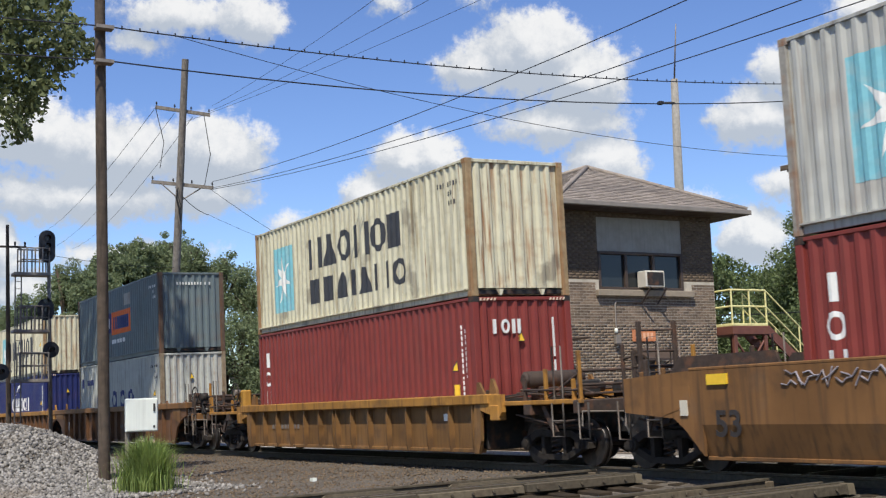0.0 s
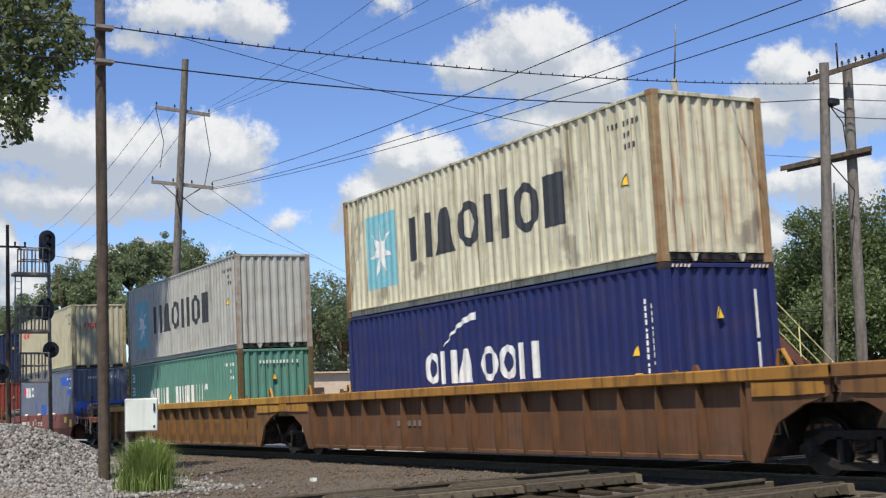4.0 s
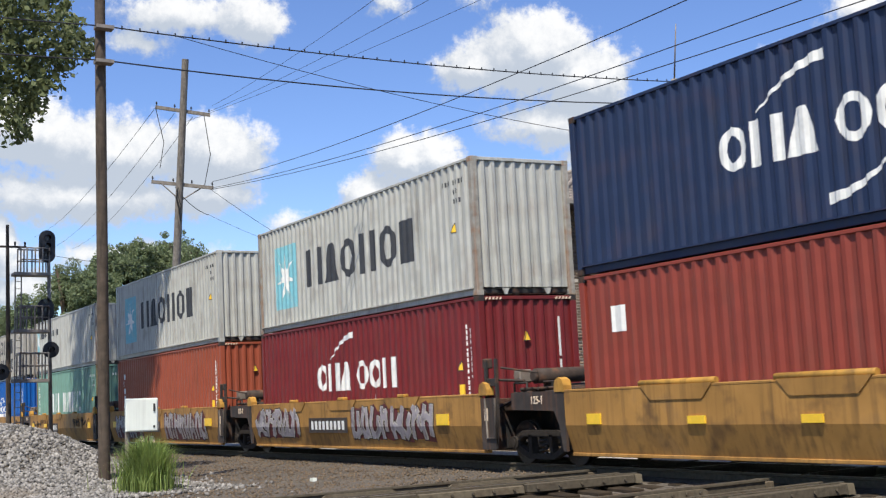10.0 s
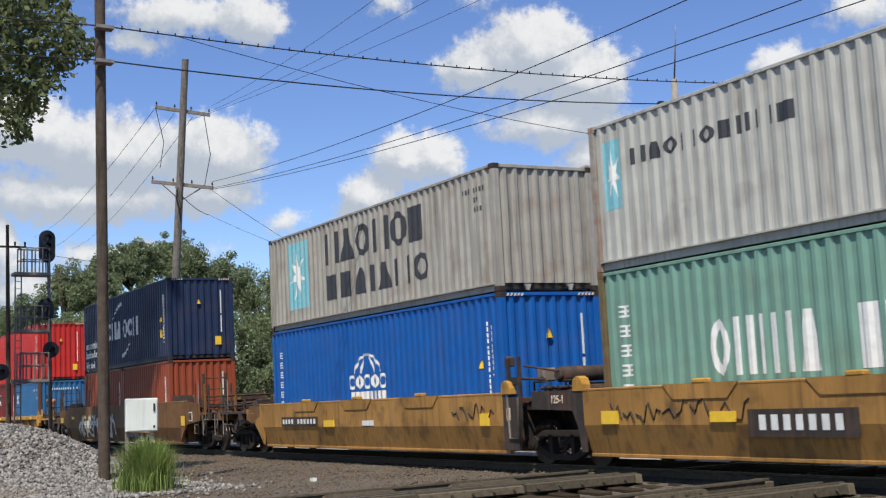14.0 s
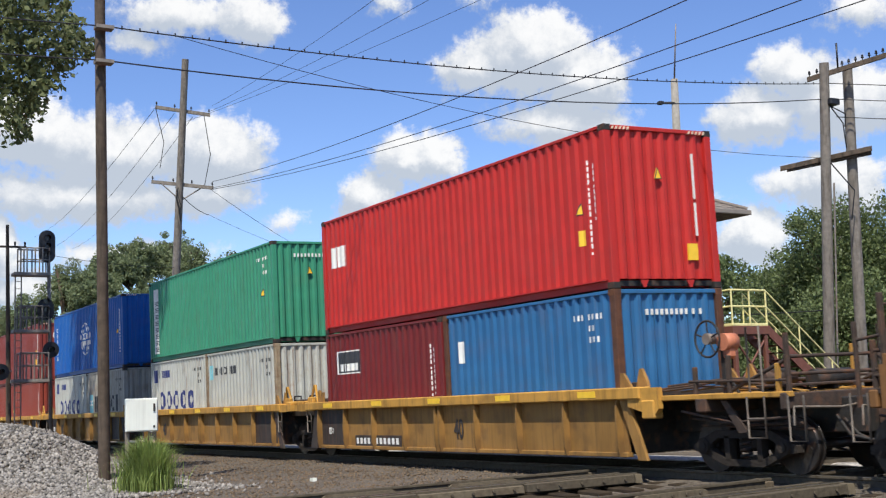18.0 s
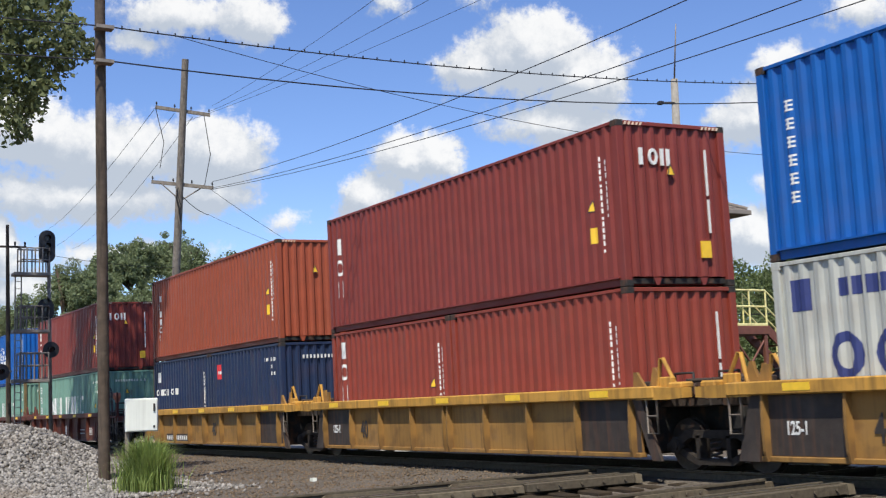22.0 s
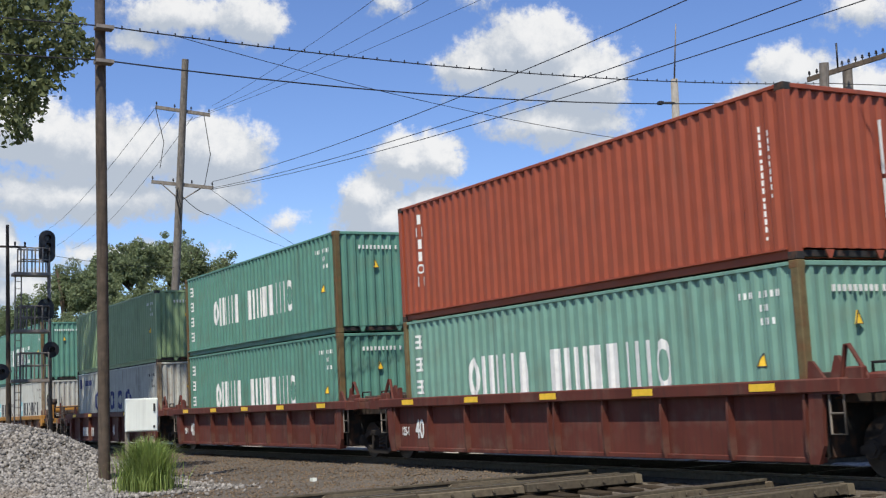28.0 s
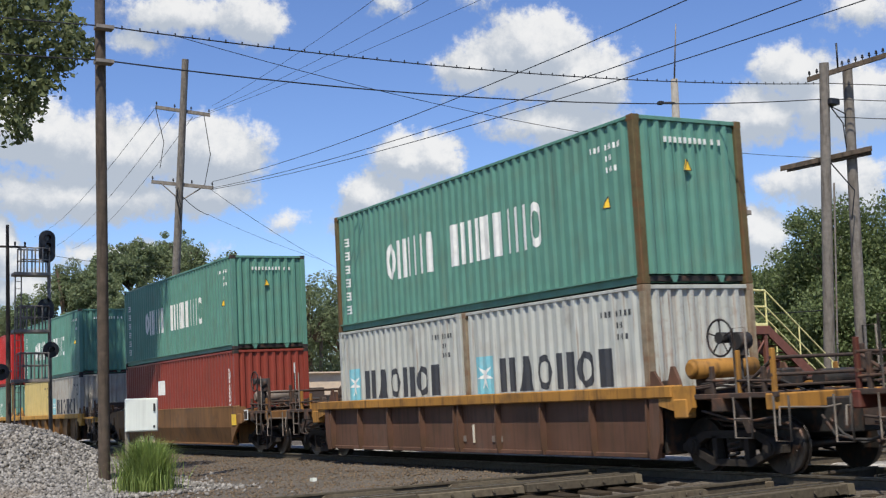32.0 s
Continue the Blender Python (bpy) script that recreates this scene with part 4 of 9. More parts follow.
def globe(u, v, r):
    """A wire globe of four curved lines with two rows of plain letter shapes across it."""
    def mark(box, L, H):
        c = u - L / 2
        for q, w_ in ((1.05, 0.085), (0.52, 0.07)):
            for side in (-1, 1):
                for up in (-1, 1):
                    arc = []
                    for i in range(8):
                        pts = []
                        for t, e in ((i, 0), (i + 1, 0), (i + 1, w_), (i, w_)):
                            a = math.radians(26 + 64 * t / 8)
                            pts.append((c + side * (q * r - e) * math.cos(a), v + up * (r - 0.7 * e) * math.sin(a)))
                        arc.append(pts)
                    part("emblem_line", painted(arc, L), WHITE_MARK, box, "curved white line of the globe emblem")
        rings(u - 1.28 * r, u + 1.34 * r, v - 0.06 * r, v + 0.38 * r, 5, WHITE_MARK, -0.1)(box, L, H)
        word(u - 1.15 * r, u + 1.25 * r, v - 0.40 * r, v - 0.13 * r, 8, WHITE_MARK, 0.16)(box, L, H)
    return mark


def stroke(name, path, widths, label):
    """A painted stroke of changing width along a curve, as one strip."""
    def mark(box, L, H):
        up = [(u - L / 2, v + w_ / 2) for (u, v), w_ in zip(path, widths)]
        low = [(u - L / 2, v - w_ / 2) for (u, v), w_ in zip(path, widths)]
        cells = [[low[i], low[i + 1], up[i + 1], up[i]] for i in range(len(path) - 1)]
        part(name, painted(cells, L), WHITE_MARK, box, label)
    return mark


def swoosh(u0, v0, u1, v1):
    ts = [i / 8 for i in range(9)]
    return stroke("swoosh", [(u0 + (u1 - u0) * t, v0 + (v1 - v0) * (1 - (1 - t) ** 2)) for t in ts], [0.03 + 0.14 * t for t in ts], "white curved stroke")


def swoosh_low(u0, v0, u1, v1):
    ts = [i / 8 for i in range(9)]
    return stroke("swoosh", [(u0 + (u1 - u0) * t, v0 + (v1 - v0) * t ** 2) for t in ts], [0.17 - 0.14 * t for t in ts], "white curved stroke")


def serial(dark=False, tall=False):
    """The number near the front corner, as plain bars: a block on the top of the side, or a line that runs down it."""
    mat = DARK_MARK if dark else WHITE_MARK

    def mark(box, L, H):
        x = L / 2 + 0.004
        if tall:
            for u, z0, n in ((L - 0.60, H - 2.25, 15), (L - 0.40, H - 1.65, 9)):
                ticks = [rect(u - L / 2, u + 0.029 - L / 2, z0 + 0.115 * k, z0 + 0.115 * k + (0.085 if k % 5 else 0.05)) for k in range(n)]
                part("serial_mark", painted(ticks, L), mat, box)["kind"] = "stuff"
            ends = [(0.72, 0.755, H - 1.95, H - 1.35), (0.72, 0.755, H - 1.28, H - 0.45)]
        else:
            ends = [(0.50, 0.535, H - 0.46, H - 0.36), (0.66, 0.70, H - 0.46, H - 0.36)]
            for u, z, n in ((L - 1.25, H - 0.48, 4), (L - 0.86, H - 0.48, 6), (L - 0.86, H - 0.68, 3), (L - 0.86, H - 0.88, 4)):
                ticks = [rect(u + 0.085 * k - L / 2, u + 0.085 * k + 0.036 - L / 2, z, z + 0.10) for k in range(n)]
                part("serial_mark", painted(ticks, L), mat, box)["kind"] = "stuff"
            if dark:
                return
            row = Shape()
            for k in range(9):
                row.box(x - 0.03, x, -0.55 + 0.11 * k, -0.505 + 0.11 * k, H - 0.46, H - 0.36)
            part("serial_mark", row, mat, box)["kind"] = "stuff"
        for y0, y1, z0, z1 in ends:
            part("serial_bar", Shape().box(x - 0.03, x, y0, y1, z0, z1), mat, box)
    return mark


def painted_line(s, ends, L):
    """A thin painted line between two points of the side, added to a shape."""
    (xa, za), (xb, zb) = ends
    n = max(math.hypot(xb - xa, zb - za), 0.01)
    dx, dz = -(zb - za) / n * 0.008, (xb - xa) / n * 0.008
    strip = painted([[(xa - dx, za - dz), (xb - dx, zb - dz), (xb + dx, zb + dz), (xa + dx, za + dz)]], L, 0.003)
    s.add(strip.v, strip.f)
    return s


def stickers(side=True, end=True, low=True):
    """Yellow warning triangles and plates."""
    def mark(box, L, H):
        x = L / 2 + 0.005
        made = []
        if side:
            made.append(painted([[(L / 2 - 0.97, H - 1.49), (L / 2 - 0.81, H - 1.49), (L / 2 - 0.85, H - 1.29)]], L))
            if low:
                made.append(painted([rect(L / 2 - 0.94, L / 2 - 0.78, H - 2.06, H - 1.78)], L))
        if end:
            made.append(Shape().prism([(-0.15, H - 0.94), (0.0, H - 0.94), (-0.09, H - 0.74)], "x", x - 0.03, x))
            if low:
                made.append(Shape().box(x - 0.03, x, 0.50, 0.72, 0.50, 0.80))
        for s in made:
            part("sticker", s, YELLOW_MARK, box, "yellow warning sticker")
        rims = Shape()
        if side:
            tri = [(-0.97, -1.49), (-0.81, -1.49), (-0.85, -1.29)]
            for a, b in zip(tri, tri[1:] + tri[:1]):
                rims = painted_line(rims, [(L / 2 + p, H + q) for p, q in (a, b)], L)
            part("sticker_rim", rims, DARK_MARK, box, "black rim of a warning sticker")
        if end:
            tri, rims = [(-0.15, H - 0.94), (0.0, H - 0.94), (-0.09, H - 0.74)], Shape()
            for (ya, za), (yb, zb) in zip(tri, tri[1:] + tri[:1]):
                rims.tube([(x, ya, za), (x, yb, zb)], 0.008, 4)
            part("sticker_rim", rims, DARK_MARK, box, "black rim of a warning sticker")
    return mark


def stripes():
    """Black and yellow height stripes at the top corners of the end."""
    def mark(box, L, H):
        s = Shape()
        x = L / 2 + 0.004
        for y0 in (-1.05, 0.68):
            for k in range(5):
                y = y0 + 0.085 * k
                s.prism([(y, H - 0.085), (y + 0.04, H - 0.085), (y + 0.065, H - 0.03), (y + 0.025, H - 0.03)], "x", x - 0.01, x)
        part("height_stripe", s, BEIGE_WALL, box, "pale height stripes")["kind"] = "stuff"
    return mark


def end_panel(y0, y1, v0, v1, mat, label=""):
    def mark(box, L, H):
        part("panel", Shape().box(L / 2 - 0.03, L / 2 + 0.004, y0, y1, v0, v1), mat, box, label)
    return mark


def end_word(n, v0, v1, mat, y0=-0.85, y1=-0.05):
    def mark(box, L, H):
        w_ = (y1 - y0) / n
        x = L / 2 + 0.005
        for i in range(n):
            a = y0 + i * w_
            s = Shape()
            for poly in plain_shape("lon"[i % 3], a + 0.12 * w_, a + 0.88 * w_, v0, v1):
                s.prism(poly, "x", x - 0.03, x)
            part("lettering_shape", s, mat, box)
    return mark


def real_words(text, u, v, size, mat):
    def mark(box, L, H):
        words("lettering", text, size, mat, box, pose(u - L / 2, FACE - 0.004, v, 90), 0.88)
    return mark

# ---- well wagons ----
MOVERS, AXLES = [], []
WHEEL_R = 0.42


def wheelset_shape():
    s = Shape().cyl((0, -0.95, 0), (0, 0.95, 0), 0.075, n=10)
    for sy in (-1, 1):
        s.cyl((0, sy * 0.69, 0), (0, sy * 0.72, 0), WHEEL_R + 0.028, n=28)
        s.cyl((0, sy * 0.72, 0), (0, sy * 0.82, 0), WHEEL_R, n=28)
        s.cyl((0, sy * 0.82, 0), (0, sy * 0.84, 0), 0.16, n=14)
        for k in range(5):
            a = 2 * math.pi * k / 5
            s.cyl((0.26 * math.cos(a), sy * 0.815, 0.26 * math.sin(a)), (0.26 * math.cos(a), sy * 0.826, 0.26 * math.sin(a)), 0.05, n=8)
    return s


def side_frame_shape():
    """The cast side frame of a freight bogie: a top beam, a sagging bottom beam and two windows round the spring nest."""
    s = Shape()
    y0, y1 = -0.07, 0.07
    s.prism([(-1.12, 0.02), (-0.60, 0.24), (0.60, 0.24), (1.12, 0.02), (1.12, -0.08), (0.98, -0.10), (0.55, 0.12), (-0.55, 0.12), (-0.98, -0.10), (-1.12, -0.08)], "y", y0, y1)
    s.prism([(-0.98, -0.08), (-0.42, -0.30), (0.42, -0.30), (0.98, -0.08), (0.86, 0.00), (0.38, -0.20), (-0.38, -0.20), (-0.86, 0.00)], "y", y0, y1)
    for sx in (-1, 1):
        s.prism([(sx * 0.30, -0.22), (sx * 0.40, -0.22), (sx * 0.40, 0.16), (sx * 0.30, 0.16)], "y", y0, y1)
        s.cyl((sx * 0.865, -0.12, 0), (sx * 0.865, 0.06, 0), 0.13, n=12)
        s.cyl((sx * 0.865, -0.14, 0), (sx * 0.865, -0.12, 0), 0.09, n=6)
    return s


def springs_shape():
    """One tall coil spring."""
    return Shape().tube([(0.11 * math.cos(0.9 * k), 0.06 * math.sin(0.9 * k), -0.20 + 0.0125 * k) for k in range(27)], 0.02, 5)


def build_bogie(parent, x):
    z = RAIL_Z + WHEEL_R
    bogie = part("bogie", kept("bolster", lambda: Shape().box(-0.18, 0.18, -1.0, 1.0, -0.05, 0.22, 0.03).cyl((0, 0, 0.2), (0, 0, 0.40), 0.2, n=14).box(-0.7, 0.7, -0.06, 0.06, -0.12, -0.02)), BOGIE_DARK, parent, "grimy cast steel bogie", pose(x, 0, z))
    for sy in (-1, 1):
        part("side_frame", kept("side_frame", side_frame_shape), BOGIE_DARK, bogie, at=pose(0, sy * 1.0, 0, 0, 0, 0 if sy < 0 else 180))
        part("spring", kept("springs", springs_shape), DARK_STEEL, bogie, at=pose(0, sy * 1.0, 0))
    for k, sx in enumerate((-1, 1)):
        w = part("wheelset", kept("wheelset", wheelset_shape), WHEEL_STEEL, bogie, "steel wheels on an axle", pose(sx * 0.865, 0, 0))
        AXLES.append((w, sx))
        part("brake_beam", kept("brake_beam", lambda: Shape().box(-0.05, 0.05, -0.72, 0.72, -0.05, 0.05, 0.01)), DARK_STEEL, bogie, at=pose(sx * 0.34, 0, -0.06))
    return bogie


def ribbed_side(car, xr, xf, paint_, chord_paint, sy, black, ends=(True, True)):
    mid = (xr + xf) / 2
    long_ = xf > 1.0
    n, zt, ce = (16, 1.42, 1.7) if long_ else (13 if chord_paint is RUST_CHORD and paint_ is YELLOW_DIRTY else 8, 1.22, 0.55)
    place = Matrix() if sy < 0 else pose(2 * mid, 0, 0, 0, 0, 180)
    key = f"{xr:.2f}_{xf:.2f}"
    web = kept("web_" + key, lambda: Shape().prism([(xr, zt - 0.19), (xf, zt - 0.19), (xf, 0.14), (xr, 0.14)], "y", -1.345, -1.31))
    side = part("side_wall", web, paint_, car, "ribbed steel side", place)
    part("top_chord", kept("chord_" + key, lambda: Shape().box(xr - ce, xf + ce, -1.51, -1.235, zt - 0.20, zt, 0.02)), chord_paint, side, "faded yellow top chord")
    part("bottom_sill", kept("sill_" + key, lambda: Shape().box(xr, xf, -1.40, -1.25, 0.06, 0.14, 0.012)), paint_, side)
    rib = kept(f"rib_{zt}", lambda: Shape().prism([(-1.26, zt - 0.20), (-1.46, zt - 0.20), (-1.49, 0.55), (-1.48, 0.22), (-1.44, 0.07), (-1.26, 0.07)], "x", -0.022, 0.022))
    step = (xf - xr - 0.3) / n
    for i in range(n + 1):
        x = xr + 0.15 + i * step
        for dx in ((-0.09, 0.09) if i == n // 2 else (0.0,)):
            r = part("rib", rib, paint_, side, at=pose(x + dx, 0, 0))
    if sy < 0 and (black or chord_paint is MAROON_WAGON):
        # bright marker patches along the chord
        patch = kept("chord_patch", lambda: Shape().box(-0.26, 0.26, -1.516, -1.505, -0.15, -0.04))
        for k in range(5):
            part("chord_patch", patch, YELLOW_MARK, side, "bright yellow marker patch", pose(xr + 0.9 + k * (xf - xr - 1.8) / 4, 0, zt))
    if black:
        for dark_end, a, b in ((ends[1], xr + 0.02, xr + 0.15 + step), (ends[0], xf - 0.15 - step, xf - 0.02)):
            if not dark_end:
                continue
            part("dark_panel", Shape().box(a, b, -1.353, -1.347, 0.15, 1.01), BLACK_PANEL, side, "black end panel of the side")
        part("end_plate", Shape().prism([(xf - 0.1, 1.02), (xf + 0.12, 1.02), (xf + 0.55, 0.02), (xf + 0.32, 0.02)], "y", -1.42, -1.36), BLACK_PANEL if ends[0] else paint_, side)
        part("end_plate", Shape().prism([(xr - 0.12, 1.02), (xr + 0.1, 1.02), (xr - 0.02, 0.06), (xr - 0.45, 0.06)], "y", -1.42, -1.36), BLACK_PANEL if ends[1] else paint_, side)
    elif long_:
        for e, d in ((xf, 1), (xr, -1)):
            part("fender", Shape().prism([(e - d * 0.05, zt - 0.2), (e + d * 1.6, zt - 0.2), (e + d * 1.55, 0.98), (e + d * 1.1, 0.88), (e + d * 0.55, 0.62), (e + d * 0.2, 0.05), (e - d * 0.05, 0.05)], "y", -1.46, -1.40), paint_, side, "curved plate over the wheels")
    else:
        part("end_plate", Shape().prism([(xf - 0.05, 1.02), (xf + 0.20, 1.02), (xf + 0.16, 0.30), (xf + 0.05, 0.05), (xf - 0.12, 0.05)], "y", -1.47, -1.40), paint_, side)
        part("end_plate", Shape().prism([(xr + 0.05, 1.02), (xr - 0.20, 1.02), (xr - 0.16, 0.30), (xr - 0.05, 0.05), (xr + 0.12, 0.05)], "y", -1.47, -1.40), paint_, side)
    return side


def flat_side(car, xr, xf, paint_, sy, covers, joints):
    mid = (xr + xf) / 2
    zt, ce = (1.46, 1.85) if xf > 1.0 else (1.22, 1.25)
    place = Matrix() if sy < 0 else pose(2 * mid, 0, 0, 0, 0, 180)
    key = f"{xr:.2f}_{xf:.2f}"
    skin = kept("skin_" + key, lambda: Shape().prism([(-1.47, zt - 0.02), (-1.47, 0.60), (-1.33, 0.10), (-1.27, 0.10), (-1.41, 0.62), (-1.41, zt - 0.02)], "x", xr, xf))
    side = part("side_wall", skin, paint_, car, "smooth plate steel side", place)
    part("top_chord", kept("cap_" + key, lambda: Shape().box(xr - 0.2, xf + 0.2, -1.475, -1.25, zt - 0.04, zt + 0.015, 0.015)), paint_, side)
    part("bottom_sill", kept("lip_" + key, lambda: Shape().box(xr, xf, -1.36, -1.25, 0.055, 0.115, 0.01)), paint_, side)
    for e, d in ((xf, 1), (xr, -1)):
        if joints[0 if (d > 0) == (sy < 0) else 1]:
            continue
        part("end_plate", Shape().prism([(e - d * 0.05, zt - 0.02), (e + d * ce, zt - 0.1), (e + d * ce, 0.80), (e + d * 0.62, 0.70), (e + d * 0.36, 0.52), (e - d * 0.05, 0.12)], "y", -1.468, -1.41), paint_, side)
    if covers:
        for u in (-10.3, -7.2, -4.0):
            c = part("guide_cover", Shape().prism([(u, 1.24), (u + 1.75, 1.24), (u + 1.5, 1.0), (u + 0.25, 1.0)], "y", -1.49, -1.472), paint_, side, "hinged guide cover")
            if covers == 3:
                part("hinge_roll", Shape().prism([(u + 0.70, zt), (u + 0.80, zt + 0.09), (u + 0.95, zt + 0.09), (u + 1.05, zt)], "y", -1.50, -1.38), BEIGE_WALL, c, "pale worn hinge block")
                continue
            if covers == 2:
                part("hinge_roll", Shape().cyl((u - 0.05, -1.43, zt + 0.05), (u + 1.8, -1.43, zt + 0.05), 0.055, n=8), YELLOW_CHORD, c, "pale yellow hinge roll")
                continue
            part("hinge_roll", Shape().box(u + 0.72, u + 1.05, -1.50, -1.36, zt + 0.01, zt + 0.09, 0.02), YELLOW_CHORD, c, "pale yellow hinge block")
    return side


def container_guides(car, paint_):
    """Twin sloped horns at the four corners of the well."""
    for x, d in ((0.10, 1), (-12.292, -1)):
        for sy in (-1, 1):
            g = part("corner_guide", kept(f"guide{d}", lambda: Shape().prism([(-0.02, 1.10), (d * 0.34, 1.10), (d * 0.30, 1.22), (d * 0.10, 1.46), (d * 0.02, 1.46)], "y", -0.10, -0.05)), paint_, car, "sloped container guide horn", at=pose(x, sy * 1.20, 0))
            part("horn", kept(f"horn{d}", lambda: Shape().prism([(d * 0.30, 1.12), (d * 0.66, 1.12), (d * 0.62, 1.30), (d * 0.50, 1.52), (d * 0.44, 1.52)], "y", -0.02, 0.04).box(min(0, d * 0.7), max(0, d * 0.7), -0.12, 0.12, 1.06, 1.13, 0.01)), paint_, g)
            part("guide_block", kept(f"gblock{d}", lambda: Shape().box(*sorted((d * 0.12, d * 0.36)), 0.04, 0.16, 1.08, 1.30, 0.015)), GRIME, g)


def coupler_end(car, x0, gap, d, paint_, brake, rnd, flat=False, bright=False, long_=False):
    """The end of a wagon with its own coupler: deck, sills, steps, posts, pipes, brake gear. d: +1 at the front, -1 at the rear."""
    def X(a):
        return x0 + d * a

    def bx(a, b, y0, y1, z0, z1, e=0.01):
        return Shape().box(*sorted((X(a), X(b))), y0, y1, z0, z1, e)
    g = gap
    deck = part("end_deck", bx(0.0, g - 0.75, -1.36, 1.36, 0.97, 1.04, 0.02), GRIME if flat or (brake and not bright) else paint_, car, "worn end deck")
    part("centre_sill", bx(0.0, g - 0.3, -0.36, 0.36, 0.42, 0.94, 0.02), DARK_STEEL, car)
    part("end_sill", bx(g - 0.88, g - 0.74, -1.44, 1.44, 0.80, 1.04, 0.02), GRIME if rnd.random() < 0.5 else paint_, car)
    part("bolster_beam", bx(g * 0.40, g * 0.40 + 0.26, -1.42, 1.42, 0.78, 1.0, 0.02), GRIME, car)
    c = bx(g - 0.75, g - 0.12, -0.10, 0.10, 0.58, 0.76, 0.02)
    c.prism([(X(g - 0.22), -0.18), (X(g + 0.06), -0.16), (X(g + 0.08), 0.02), (X(g - 0.02), 0.18), (X(g - 0.22), 0.14)], "z", 0.52, 0.82)
    part("coupler", c, GRIME, car, "cast knuckle coupler")
    for y, dz in ((-0.36, 0.0), (-0.52, 0.06)):
        part("air_hose", Shape().tube([(X(g - 0.7), y, 0.62 + dz), (X(g - 0.45), y - 0.02, 0.40), (X(g - 0.15), y + 0.06, 0.27 + dz), (X(g + 0.02), y + 0.16, 0.32)], 0.026), DARK_STEEL, car, "black rubber air hose")
    for sy in (-1, 1):
        # deck edge, step loops, posts and hand rails
        part("deck_edge", bx(0.1, g - 0.7, sy * 1.36 - 0.05, sy * 1.36 + 0.05, 0.98, 1.06), GRIME if rnd.random() < 0.5 or (brake and not bright) else paint_, car)
        for a, w_, low in ((g - 1.55, 0.36, 0.40), (g - 0.72, 0.30, 0.36)):
            part("step", Shape().tube([(X(a), sy * 1.43, 1.0), (X(a), sy * 1.43, low), (X(a + w_), sy * 1.43, low), (X(a + w_), sy * 1.43, 1.0)], 0.017), STEP_STEEL, car, "bent pale steel step")
        part("step_rung", Shape().tube([(X(g - 1.55), sy * 1.43, 0.68), (X(g - 1.19), sy * 1.43, 0.68)], 0.016), STEP_STEEL, car)
        part("hand_rail", Shape().tube([(X(g - 1.25), sy * 1.38, 1.05), (X(g - 1.25), sy * 1.38, 2.02), (X(g - 1.52), sy * 1.38, 2.02), (X(g - 1.52), sy * 1.38, 1.05)], 0.016), STEP_STEEL, car)
        for a, h in ((g - 0.82, 0.62), (g - 1.02, 0.34), (g * 0.55, 0.46), (g * 0.38, 0.30)):
            h *= rnd.uniform(1.0, 1.5)
            part("post", bx(a, a + 0.07, sy * 1.32 - 0.035, sy * 1.32 + 0.035, 1.04, 1.06 + h), rnd.choice((GRIME, paint_, GRIME)), car)
        part("brace", Shape().tube([(X(g * 0.55), sy * 1.30, 1.08), (X(g - 0.85), sy * 1.30, 1.50)], 0.028), GRIME, car)
        part("edge_bar", Shape().tube([(X(g * 0.36), sy * 1.34, 1.26), (X(g - 0.80), sy * 1.34, 1.22)], 0.024), GRIME, car)
        lo, hi = (0.2, 1.0)
        part("side_bracket", Shape().prism([(X(lo), 1.20), (X(hi), 1.20), (X(hi), 0.86), (X(hi - 0.12), 0.74), (X(lo), 0.90)], "y", sy * 1.475, sy * 1.38), paint_, car, "short end of the top chord")
        if not long_:
            part("chord_block", bx(hi - 0.42, hi - 0.1, sy * 1.40 - 0.1, sy * 1.40 + 0.1, 0.70, 1.0, 0.02), paint_, car)
    if long_ and flat:
        # tall end ladder posts and their ties
        for y in (-1.30, -0.55):
            part("ladder_post", bx(g - 0.98, g - 0.91, y - 0.04, y + 0.04, 1.04, 2.30), GRIME, car, "tall grimy end post")
            part("ladder_post", bx(g - 0.50, g - 0.44, y - 0.03, y + 0.03, 0.80, 1.95), GRIME, car, "tall grimy end post")
        for z in (1.45, 1.80, 2.15):
            part("ladder_rung", Shape().tube([(X(g - 0.945), -1.30, z), (X(g - 0.945), -0.55, z)], 0.02), GRIME, car)
        part("post_tie", Shape().tube([(X(g - 0.94), -1.30, 1.75), (X(g - 0.47), -1.30, 1.70)], 0.022), GRIME, car)
    part("uncoupling_lever", Shape().tube([(X(g - 0.62), -1.44, 0.58), (X(g - 0.62), -1.42, 0.84), (X(g - 0.52), -0.6, 0.80), (X(g - 0.42), -0.1, 0.86)], 0.018), STEP_STEEL, car)
    for a, z in ((g - 0.80, 1.30), (g - 0.80, 1.55), (g * 0.5, 1.22)):
        part("cross_rail", Shape().tube([(X(a), -1.36, z), (X(a), 1.36, z)], 0.028), GRIME, car)
    part("walkway", bx(g - 1.5, g - 1.05, -1.28, 1.28, 1.12, 1.16), GRIME, car, "grated crossover walkway")
    for k in range(3):
        part("walkway_bracket", bx(g - 1.45, g - 1.10, -1.1 + k * 1.0, -1.0 + k * 1.0, 1.05, 1.12), DARK_STEEL, car)
    ta = 0.18 if brake else 0.75 if g > 2.4 else 0.55
